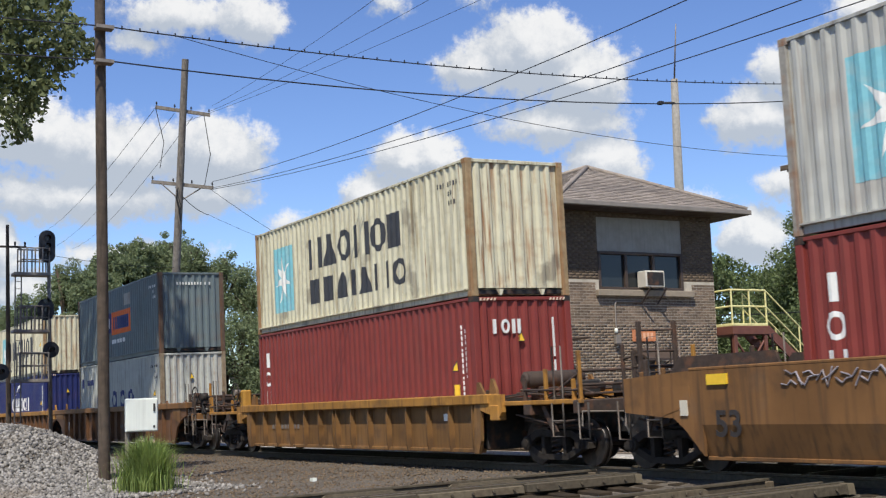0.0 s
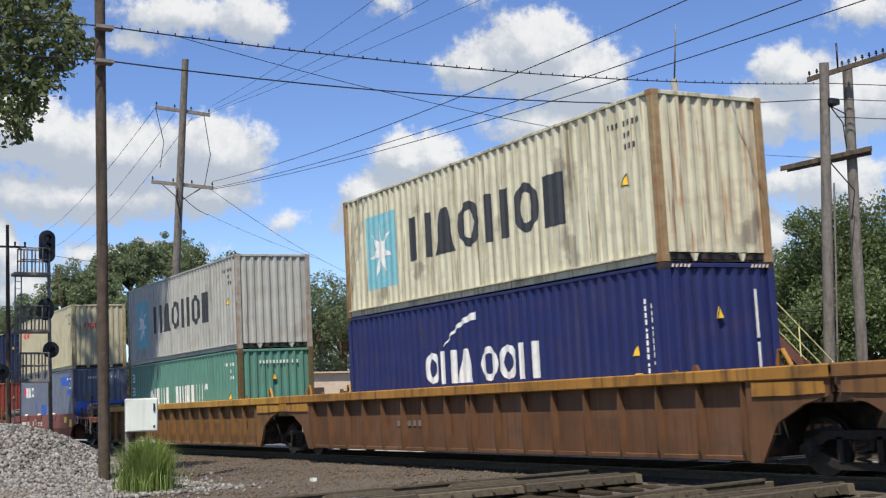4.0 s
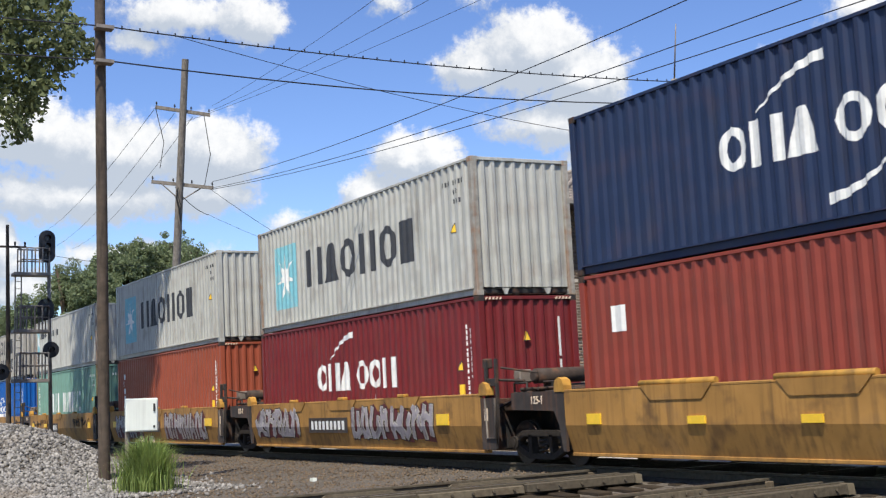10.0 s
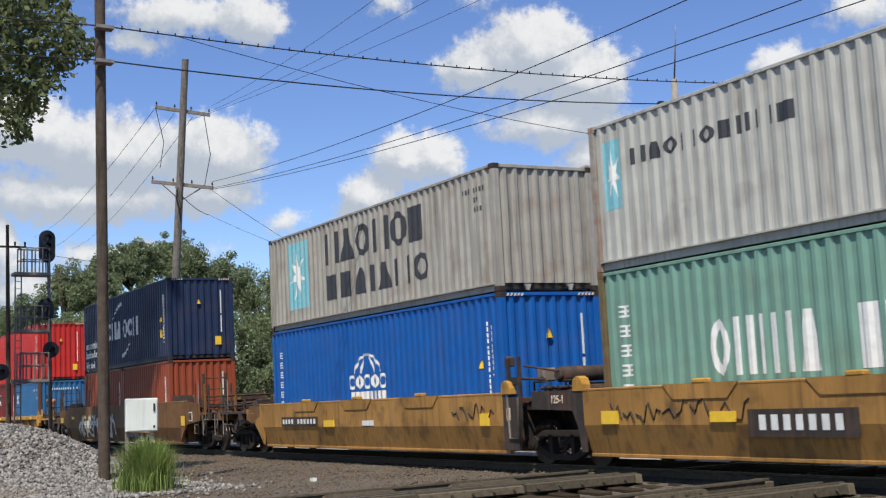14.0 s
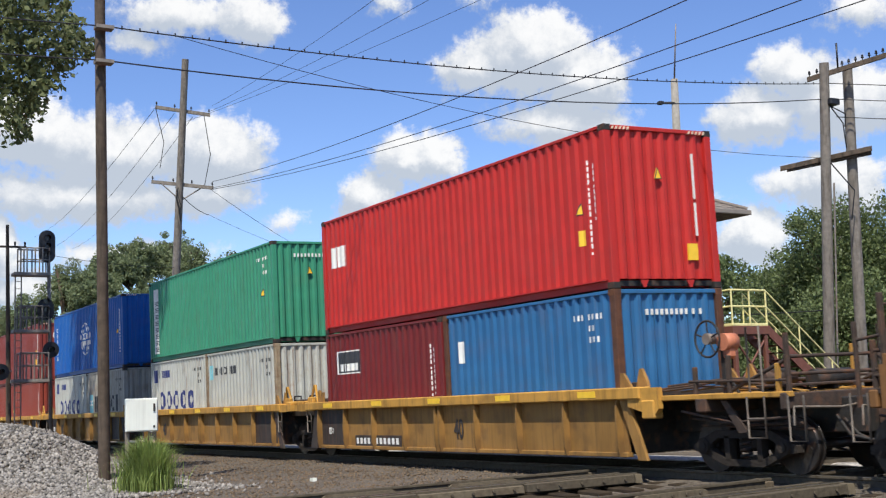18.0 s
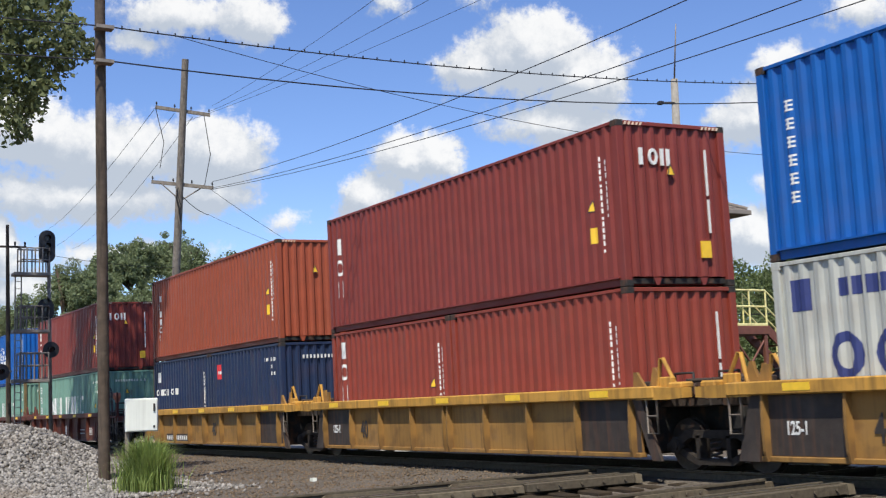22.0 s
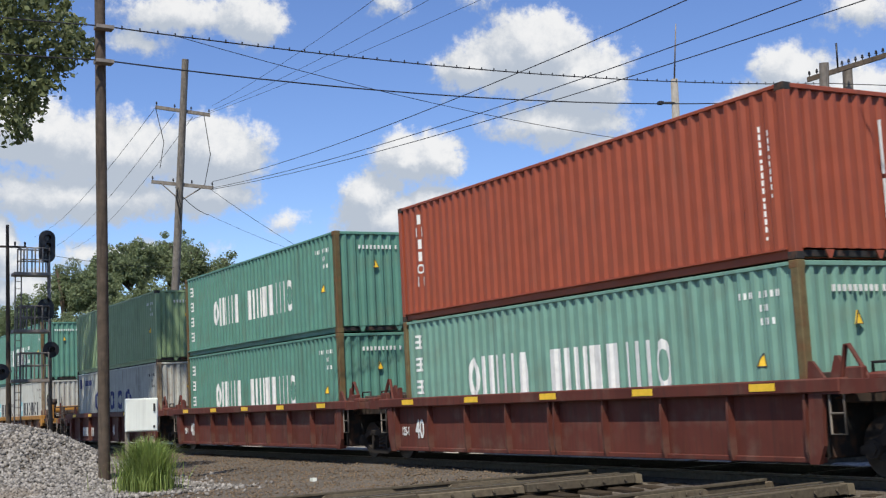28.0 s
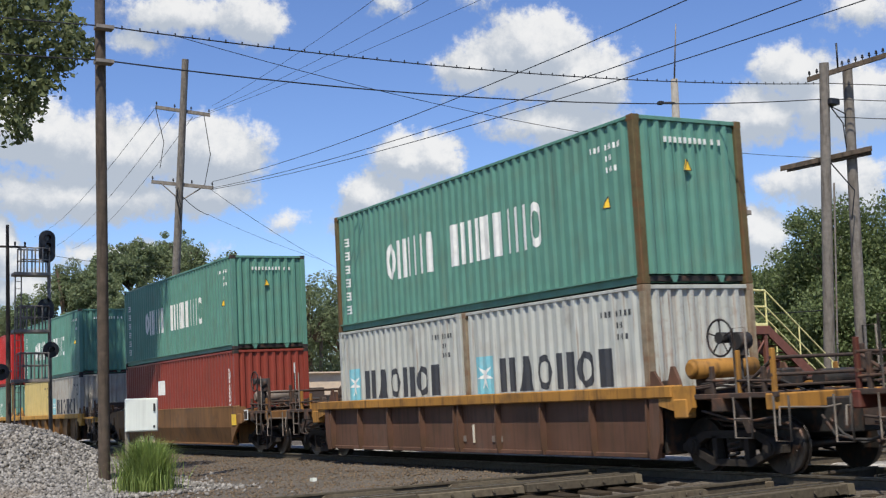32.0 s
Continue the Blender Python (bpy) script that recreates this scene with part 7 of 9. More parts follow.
def joined_bricks(name, rows, place, material, label, parent, relief=1.0):
    """Bricks in one mesh: place(u, v) gives a corner on the wall face; out is the outward normal."""
    origin, along, out = place
    n = len(rows)
    r = np.array(rows)
    rng = np.random.default_rng(n)
    proud = rng.uniform(0.002, 0.006, n) * relief
    o, al, ou, up = np.array(origin), np.array(along), np.array(out), np.array((0, 0, 1.0))
    v = np.zeros((n, 8, 3))
    k = 0
    for du in (0.006, -0.006):
        for dz in (0.006, 0.0702):
            for d in (0, 1):
                u = r[:, 0] + (du if du > 0 else r[:, 1] + du)
                v[:, k] = o + u[:, None] * al + (r[:, 2] + dz)[:, None] * up + (proud * d)[:, None] * ou
                k += 1
    q = np.array([(1, 3, 7, 5), (0, 1, 5, 4), (2, 6, 7, 3), (0, 2, 3, 1), (4, 5, 7, 6)])
    f = (q[None] + (np.arange(n) * 8)[:, None, None]).reshape(-1, 4)
    ob = bulk_np(name, v.reshape(-1, 3), f, material, size=4)
    ob["kind"] = "stuff"
    ob["label"] = label
    ob.parent = parent
    return ob


def build_tower():
    t = thing("signal_tower", "two-storey tan brick railway tower with a hipped shingle roof", "building", Matrix(), kind="")
    # walls with thickness; the window opening goes through the east one
    wy0, wy1, wz0, wz1 = 20.27, 23.22, 3.98, 5.98
    th = 0.3
    for y0, y1, z0, z1 in ((BY0, wy0, FLOOR_Z, BAND_Z), (wy1, BY1, FLOOR_Z, BAND_Z), (wy0, wy1, FLOOR_Z, wz0)):
        part("wall", Shape().box(BX1 - th, BX1, y0, y1, z0, z1), MORTAR, t, "tan brick wall")
    for y0, y1, z0, z1 in ((BY0, wy0, BAND_Z, EAVE_Z), (wy1, BY1, BAND_Z, EAVE_Z), (wy0, wy1, wz1, EAVE_Z)):
        part("wall", Shape().box(BX1 - th, BX1, y0, y1, z0, z1), MORTAR_DARK, t, "dark painted upper wall")
    holes = [(-35.0, -33.1), (-32.45, -30.55), (-29.9, -28.2)]
    edges = [BX0] + [e for h in holes for e in h] + [BX1 - th]
    # track-side wall: its shade is put into the colour, darker than the tan bricks
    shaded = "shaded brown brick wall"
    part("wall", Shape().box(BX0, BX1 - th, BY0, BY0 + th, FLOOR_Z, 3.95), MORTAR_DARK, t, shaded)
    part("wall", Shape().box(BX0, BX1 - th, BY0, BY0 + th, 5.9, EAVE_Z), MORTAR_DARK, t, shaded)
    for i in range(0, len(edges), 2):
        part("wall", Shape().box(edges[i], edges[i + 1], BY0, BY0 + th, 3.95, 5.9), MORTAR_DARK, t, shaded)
    part("wall", Shape().box(BX0, BX1 - th, BY1 - th, BY1, FLOOR_Z, EAVE_Z), MORTAR, t)
    part("wall", Shape().box(BX0, BX0 + th, BY0 + th, BY1 - th, FLOOR_Z, EAVE_Z), MORTAR, t)
    part("ceiling", Shape().box(BX0 + th, BX1 - th, BY0 + th, BY1 - th, EAVE_Z - 0.15, EAVE_Z), PANEL_GREY, t)
    part("upper_floor", Shape().box(BX0 + th, BX1 - th, BY0 + th, BY1 - th, 3.0, 3.2), TRIM_DARK, t)
    # east window: header board, three sashes, sill
    win = part("window", Shape().box(BX1 - 0.14, BX1 - 0.02, wy0, wy1, wz1 - 0.95, wz1), PANEL_GREY, t, "boarded upper window light")
    fr = Shape().box(BX1 - 0.12, BX1 + 0.03, wy0, wy1, 4.96, 5.04, 0.01).box(BX1 - 0.12, BX1 + 0.02, wy0, wy1, 3.98, 4.06, 0.01)
    for y in (wy0, wy0 + 0.90, wy0 + 1.86, wy1 - 0.09):
        fr.box(BX1 - 0.12, BX1 + 0.02, y, y + 0.09, 4.06, 4.96, 0.01)
    part("window_frame", fr, TRIM_DARK, win, "dark painted sash frame")
    for y0, y1 in ((wy0 + 0.09, wy0 + 0.90), (wy0 + 0.99, wy0 + 1.86), (wy0 + 1.95, wy1 - 0.09)):
        part("pane", Shape().box(BX1 - 0.08, BX1 - 0.07, y0, y1, 4.06, 4.96), GLASS, win, "dark window pane")
    part("blind", Shape().box(BX1 - 0.16, BX1 - 0.15, wy0 + 1.95, wy1 - 0.09, 4.25, 4.96), PANEL_GREY, win, "half-drawn pale blind")
    part("window_sill", Shape().box(BX1 - 0.1, BX1 + 0.14, wy0 - 0.12, wy1 + 0.28, 3.80, 3.975, 0.015), STONE_SILL, t, "limestone window sill")
    # shaded track-side windows with boards
    for i, (x0, x1) in enumerate(holes):
        b = part("window", Shape().box(x0, x1, BY0 + 0.04, BY0 + 0.12, 3.95, 5.9), PANEL_GREY, t, "grey boarded window")
        part("window_sill", Shape().box(x0 - 0.1, x1 + 0.1, BY0 - 0.10, BY0 + 0.2, 3.80, 3.945, 0.015), STONE_SILL, b)
    small = part("window", Shape().box(-29.85, -28.75, BY0 - 0.02, BY0 + 0.05, 3.98, 5.1, 0.01), TRIM_DARK, t, "small sash window")
    part("pane", Shape().box(-29.76, -29.34, BY0 - 0.026, BY0 - 0.021, 4.06, 5.02), GLASS, small)
    part("pane", Shape().box(-29.26, -28.84, BY0 - 0.026, BY0 - 0.021, 4.06, 5.02), GLASS, small)
    low = part("window", Shape().box(-31.0, -30.25, BY0 - 0.03, BY0 - 0.012, 1.98, 2.38, 0.004), STONE_SILL, t, "small low window with a pale jamb")
    part("pane", Shape().box(-30.94, -30.27, BY0 - 0.036, BY0 - 0.031, 2.0, 2.36), GLASS, low)
    lv = part("louvre", Shape().box(-29.18, -28.77, BY0 - 0.03, BY0 - 0.012, 1.72, 2.30, 0.004), DARK_STEEL, t, "white louvred vent")
    for k in range(5):
        part("slat", Shape().box(-29.18, -28.77, BY0 - 0.06, BY0 - 0.032, 1.74 + 0.112 * k, 1.81 + 0.112 * k, 0.004), BOX_WHITE, lv)
    # hipped roof with wide eaves
    ov = 0.75
    x0, x1, y0, y1 = BX0 - ov, BX1 + ov, BY0 - ov, BY1 + ov
    ym = (y0 + y1) / 2
    r0, r1, rz = x0 + 3.1, x1 - 3.1, 7.85
    roof = Shape()
    V = [(x0, y0, EAVE_Z + 0.12), (x1, y0, EAVE_Z + 0.12), (x1, y1, EAVE_Z + 0.12), (x0, y1, EAVE_Z + 0.12), (r0, ym, rz), (r1, ym, rz)]
    roof.add(V + [(p[0], p[1], p[2] - 0.1) for p in V], [(0, 1, 5, 4), (1, 2, 5), (2, 3, 4, 5), (3, 0, 4), (6, 10, 11, 7), (7, 11, 8), (8, 11, 10, 9), (9, 10, 6), (0, 6, 7, 1), (1, 7, 8, 2), (2, 8, 9, 3), (3, 9, 6, 0)])
    rf = part("roof", roof, SHINGLE, t, "weathered grey shingle roof")
    part("soffit", Shape().box(x0 + 0.02, x1 - 0.02, y0 + 0.02, y1 - 0.02, EAVE_Z - 0.02, EAVE_Z + 0.015), TRIM_DARK, t, "dark boarded soffit")
    for s in (Shape().box(x1, x1 + 0.09, y0 - 0.09, y1 + 0.09, EAVE_Z - 0.02, EAVE_Z + 0.12, 0.02), Shape().box(x0 - 0.09, x1, y0 - 0.09, y0, EAVE_Z - 0.02, EAVE_Z + 0.12, 0.02), Shape().box(x0 - 0.09, x1, y1, y1 + 0.09, EAVE_Z - 0.02, EAVE_Z + 0.12, 0.02), Shape().box(x0 - 0.09, x0, y0, y1, EAVE_Z - 0.02, EAVE_Z + 0.12, 0.02)):
        part("gutter", s, GUTTER, rf, "pale metal gutter")
    # shingles, in courses on the two faces that show
    quads, verts = [], []
    rnd = random.Random(8)

    def course_face(a, b, c_, d_, rows):
        A, B, C, D = Vector(a), Vector(b), Vector(c_), Vector(d_)
        nrm = (B - A).cross(D - A).normalized()
        if nrm.z < 0:
            nrm = -nrm
        for i in range(rows):
            p, q = A.lerp(D, i / rows), B.lerp(C, i / rows)
            p2, q2 = A.lerp(D, (i + 1.12) / rows), B.lerp(C, (i + 1.12) / rows)
            n = max(int((q - p).length / 0.26), 1)
            for k in range(n):
                sft = 0.5 if i % 2 else 0.0
                u0, u1 = min((k + sft) / n, 1), min((k + sft + 0.95) / n, 1)
                if u1 - u0 < 0.2 / n:
                    continue
                lift = nrm * (0.018 + rnd.uniform(0, 0.008))
                m = len(verts)
                for pt, l in ((p.lerp(q, u0), 1), (p.lerp(q, u1), 1), (p2.lerp(q2, u1), 0.25), (p2.lerp(q2, u0), 0.25)):
                    verts.append(tuple(pt + lift * l))
                for pt in (p.lerp(q, u0), p.lerp(q, u1)):
                    verts.append(tuple(pt))
                quads.extend([(m, m + 1, m + 2, m + 3), (m + 4, m + 5, m + 1, m)])
    course_face(V[1], V[2], Vector(V[5]) + Vector((0, 0.05, 0)), Vector(V[5]) - Vector((0, 0.05, 0)), 22)
    course_face(V[0], V[1], V[5], V[4], 20)
    sh = bulk("shingle", verts, quads, SHINGLE)
    sh["kind"], sh["label"] = "stuff", "overlapping grey shingles"
    sh.parent = rf
    hip = Shape()
    for a, b in ((1, 5), (2, 5), (0, 4), (3, 4), (4, 5)):
        hip.cyl(Vector(V[a]) + Vector((0, 0, 0.03)), Vector(V[b]) + Vector((0, 0, 0.03)), 0.07, n=6)
    part("hip_ridge", hip, SHINGLE, rf)
    vent = Shape().cyl((-35.2, 21.0, 6.9), (-35.2, 21.0, 8.05), 0.09, n=10).cyl((-35.2, 21.0, 8.05), (-35.2, 21.0, 8.12), 0.17, n=10)
    part("vent_pipe", vent, SIGNAL_STEEL, rf, "capped metal vent pipe")
    dp = Shape().tube([(x0 + 0.7, y0 + 0.1, EAVE_Z - 0.02), (x0 + 0.8, y0 + 0.25, 5.7), (BX0 + 0.1, BY0 - 0.08, 5.4), (BX0 + 0.1, BY0 - 0.08, 0.0)], 0.055, 8)
    part("downpipe", dp, TRIM_DARK, t, "dark rainwater pipe")
    # bricks: the lower east wall piece by piece, the rest joined
    rows = brick_rows("y", BY0, BY1, FLOOR_Z, BAND_Z, [(wy0 - 0.12, wy1 + 0.28, 3.80, BAND_Z)])
    near = [r for r in rows if r[2] > 3.0][:300]
    taken = set(near)
    east = ((BX1, 0, 0), (0, 1, 0), (1, 0, 0))
    joined_bricks("brickwork", [r for r in rows if r not in taken], east, BRICK_MASS, "tan bricks with pale joints", t)
    top = brick_rows("y", BY0, BY1, BAND_Z + 0.02, EAVE_Z - 0.05, [(wy0, wy1, 3.9, 6.0)])
    joined_bricks("brickwork", top, east, BRICK_DARK, "dark painted bricks of the upper storey", t, 0.2)
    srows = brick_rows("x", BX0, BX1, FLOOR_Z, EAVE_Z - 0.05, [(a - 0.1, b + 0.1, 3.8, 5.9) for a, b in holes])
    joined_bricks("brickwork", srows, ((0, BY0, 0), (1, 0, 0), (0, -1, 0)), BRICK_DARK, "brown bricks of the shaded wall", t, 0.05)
    one = kept("brick", lambda: Shape().box(-0.003, 0.004, 0.006, 0.2075, 0.006, 0.0702))
    for s, l, z in near:
        part("brick", one if l > 0.2 else kept(f"brick_{l:.3f}", lambda: Shape().box(-0.003, 0.004, 0.006, l - 0.006, 0.006, 0.0702)), BRICK, t, at=pose(BX1, s, z))
    # things on the east wall
    ac = thing("air_conditioner", "beige window air conditioner on a bracket under the tower window", "air conditioner", pose(BX1, 21.95, 4.04))
    part("case", Shape().box(-0.05, 0.34, -0.33, 0.33, 0.0, 0.46, 0.02), AC_CASE, ac)
    part("grille", Shape().box(0.34, 0.347, -0.28, 0.28, 0.045, 0.415), DARK_STEEL, ac, "dark condenser grille")
    part("bracket", Shape().prism([(0.0, -0.45), (0.46, 0.0), (0.46, -0.04), (0.04, -0.45)], "y", -0.3, -0.26).prism([(0.0, -0.45), (0.46, 0.0), (0.46, -0.04), (0.04, -0.45)], "y", 0.26, 0.3), TRIM_DARK, ac)
    sg = thing("wall_sign", "faded orange rectangular sign on the tower wall", "sign", pose(BX1 + 0.015, 21.70, 2.73))
    part("sign_board", Shape().box(0.0, 0.02, -0.40, 0.40, -0.16, 0.16, 0.004), ORANGE_SIGN, sg)
    s = Shape()
    for k in range(5):
        s.box(0.02, 0.024, -0.30 + 0.13 * k, -0.22 + 0.13 * k, -0.08, 0.08)
    part("sign_bars", s, surface("pale_orange_lettering", rgb(226, 176, 140), 0.6), sg, "faded lettering as plain bars")
    st = thing("painted_station_name", "white lettering on the bricks that cannot be read", "sign", pose(BX1 + 0.014, 23.55, 1.52))
    for k in range(9):
        part("letter_bar", Shape().box(0, 0.006, -0.52 + 0.115 * k, -0.44 + 0.115 * k, -0.11, 0.05), BOX_WHITE, st)
    for k in range(4):
        part("letter_bar", Shape().box(0, 0.006, -0.30 + 0.13 * k, -0.20 + 0.13 * k, 0.12, 0.28), BOX_WHITE, st)
    sp = thing("signpost", "grey steel post with a cross arm beside the tower", "post", pose(-27.2, 19.02, -0.5))
    part("shaft", Shape().cyl((0, 0, 0), (0.03, 0, 4.1), 0.05, n=10), SIGNAL_STEEL, sp)
    part("cross_arm", Shape().box(-0.9, 1.0, -0.03, 0.03, 3.08, 3.14, 0.01), TRIM_DARK, sp)
    part("clamp", Shape().box(-0.35, -0.05, -0.08, 0.05, 2.55, 2.72, 0.02), PANEL_GREY, sp)
    part("cable", Shape().tube([(-0.5, -0.02, 3.6), (-0.62, -0.05, 2.9), (-0.75, -0.03, 2.4)], 0.015), WIRE, sp)
    ns = thing("number_board", "white board with dark unreadable lettering on the tower corner", "sign", pose(-27.85, BY0 - 0.03, 3.23))
    part("board", Shape().box(-0.42, 0.42, -0.02, 0.015, -0.19, 0.44, 0.004), BOX_WHITE, ns)
    for k in range(5):
        part("letter_bar", Shape().box(-0.36 + 0.15 * k, -0.27 + 0.15 * k, -0.026, -0.021, -0.13, 0.02), DARK_MARK, ns)
    for k in (-0.12, 0.10):
        part("letter_bar", Shape().box(k - 0.05, k + 0.05, -0.026, -0.021, 0.16, 0.32), DARK_MARK, ns)
    aw = thing("door_canopy", "dark sloping canopy over the tower door", "canopy", pose(BX1, 21.78, 2.30))
    part("sheet", Shape().prism([(0.0, 0.10), (0.75, -0.22), (0.75, -0.28), (0.0, 0.02)], "y", -0.52, 0.52), TRIM_DARK, aw)
    for y in (-0.46, 0.46):
        part("bracket", Shape().tube([(0.02, y, -0.45), (0.6, y, -0.20)], 0.02), SIGNAL_STEEL, aw)
    cd = thing("conduit", "bent metal conduit with a meter box on the brick wall", "conduit", pose(BX1 + 0.04, 20.75, 0))
    part("pipe", Shape().tube([(0, 1.0, 3.66), (0, 0.05, 3.66), (0, 0, 3.58), (0, 0, 2.75)], 0.022), SIGNAL_STEEL, cd)
    part("meter_box", Shape().box(-0.02, 0.10, -0.09, 0.09, 2.5, 2.75, 0.01), SIGNAL_STEEL, cd)
    part("insulator", Shape().cyl((0.06, -0.05, 2.78), (0.06, -0.05, 2.92), 0.05, n=8), BOX_WHITE, cd, "small white insulator")
    dr = thing("tower_door", "dark ground floor door with a pale frame", "door", pose(BX1 + 0.01, 21.75, FLOOR_Z))
    part("door_leaf", Shape().box(0, 0.04, -0.45, 0.45, 0, 2.75, 0.01), TRIM_DARK, dr)
    part("door_frame", Shape().box(0, 0.06, -0.55, -0.45, 0, 2.85, 0.01).box(0, 0.06, 0.45, 0.55, 0, 2.85, 0.01).box(0, 0.06, -0.45, 0.45, 2.75, 2.85, 0.01), STONE_SILL, dr)


def build_stairs():
    """Outside stairs: a steel landing beside the tower and a flight that runs down from it."""
    t = thing("outside_stairs", "red steel stairs with pale yellow hand rails beside the tower", "stairs", pose(-26.9, 24.5, 0))
    Z = 3.05
    part("landing", Shape().box(-1.5, 0.0, 0.0, 1.35, Z - 0.08, Z, 0.01), YELLOW_RAIL, t, "yellow-edged landing")
    part("landing_beam", Shape().box(-1.5, 0.02, -0.02, 1.37, Z - 0.32, Z - 0.085, 0.01), STAIR_RED, t)
    for x, y in ((-0.06, 0.10), (-0.06, 1.25), (-1.4, 0.1), (-1.4, 1.25)):
        part("post", Shape().box(x - 0.06, x + 0.06, y - 0.06, y + 0.06, FLOOR_Z, Z - 0.32, 0.01), STAIR_RED, t)
    part("brace", Shape().tube([(-0.06, 0.10, 1.2), (-0.06, 1.25, 2.6)], 0.035).tube([(-0.06, 1.25, 1.2), (-0.06, 0.10, 2.6)], 0.035), STAIR_RED, t)
    r = Shape()
    for y in (0.03, 0.70, 1.33):
        r.tube([(-0.03, y, Z), (-0.03, y, Z + 0.95)], 0.028, 8)
    for z in (0.48, 0.95):
        r.tube([(-0.03, 0.03, Z + z), (-0.03, 1.33, Z + z)], 0.028, 8)
        r.tube([(-0.03, 0.03, Z + z), (-1.45, 0.03, Z + z)], 0.028, 8)
    r.tube([(-1.45, 0.03, Z), (-1.45, 0.03, Z + 0.95)], 0.028, 8)
    part("hand_rail", r, YELLOW_RAIL, t, "pale yellow tube rail")
    # the flight runs down along +y
    n, run, rise = 15, 0.25, 0.205
    for sx in (-0.05, -1.0):
        L = Shape().prism([(1.35, Z - 0.02), (1.35, Z - 0.34), (1.35 + n * run, Z - 0.34 - n * rise), (1.35 + n * run + 0.2, Z - 0.02 - n * rise)], "x", sx - 0.03, sx + 0.03)
        part("stringer", L, STAIR_RED, t, "red steel stringer")
        h = Shape()
        for k in (0, 5, 10, 15):
            y, z = 1.35 + k * run, Z - k * rise
            h.tube([(sx, y, z - 0.1), (sx, y, z + 0.95)], 0.022, 8)
        for dz in (0.48, 0.95):
            h.tube([(sx, 1.35, Z + dz), (sx, 1.35 + n * run, Z + dz - n * rise)], 0.022, 8)
        part("hand_rail", h, YELLOW_RAIL, t, "pale yellow tube rail")
    for k in range(n):
        part("tread", kept("tread", lambda: Shape().box(-1.0, -0.05, 0, 0.24, -0.03, 0.0)), STAIR_RED, t, at=pose(0, 1.37 + k * run, Z - 0.1 - (k + 0.5) * rise))


# ---- poles, wires and signals ----


def insulator():
    return Shape().cyl((0, 0, 0), (0, 0, 0.10), 0.018, n=6).cyl((0, 0, 0.08), (0, 0, 0.14), 0.05, 0.03, n=8).cyl((0, 0, 0.14), (0, 0, 0.19), 0.04, 0.02, n=8)


def pole(label, foot, top, r0, r1, mat):
    t = thing("utility_pole", label, "utility pole", Matrix())
    foot, top = Vector(foot), Vector(top)
    n = 7
    s = Shape().loft([foot.lerp(top, i / n) for i in range(n + 1)], [r0 + (r1 - r0) * i / n for i in range(n + 1)], 16)
    part("shaft", s, mat, t, "round timber shaft")
    return t


def crossarm(t, a, b, mat, pegs, drop=0.0):
    a, b = Vector(a), Vector(b)
    d = (b - a).normalized()
    side = Vector((-d.y, d.x, 0)) * 0.055
    s = Shape()
    up = Vector((0, 0, 0.075))
    v = [a - side - up, a + side - up, a + side + up, a - side + up, b - side - up, b + side - up, b + side + up, b - side + up]
    s.add(v, [(0, 1, 2, 3), (4, 7, 6, 5), (0, 4, 5, 1), (1, 5, 6, 2), (2, 6, 7, 3), (3, 7, 4, 0)])
    arm = part("crossarm", s, mat, t, "timber crossarm")
    for k in pegs:
        p = a.lerp(b, k) + Vector((0, 0, 0.07))
        part("insulator", kept("insulator", insulator), SIGNAL_BLACK, arm, at=Matrix.Translation(p))
    return arm


def wire(name, pts, r, label, sag=0.0, n=14):
    """A cable through two points, hanging in a shallow curve."""
    a, b = Vector(pts[0]), Vector(pts[1])
    s = Shape()
    line = []
    for i in range(n + 1):
        k = i / n
        line.append(a.lerp(b, k) - Vector((0, 0, 4 * sag * k * (1 - k))))
    s.tube(line, 0.74 * r, 5)
    return single(name, s, WIRE, label, "cable")


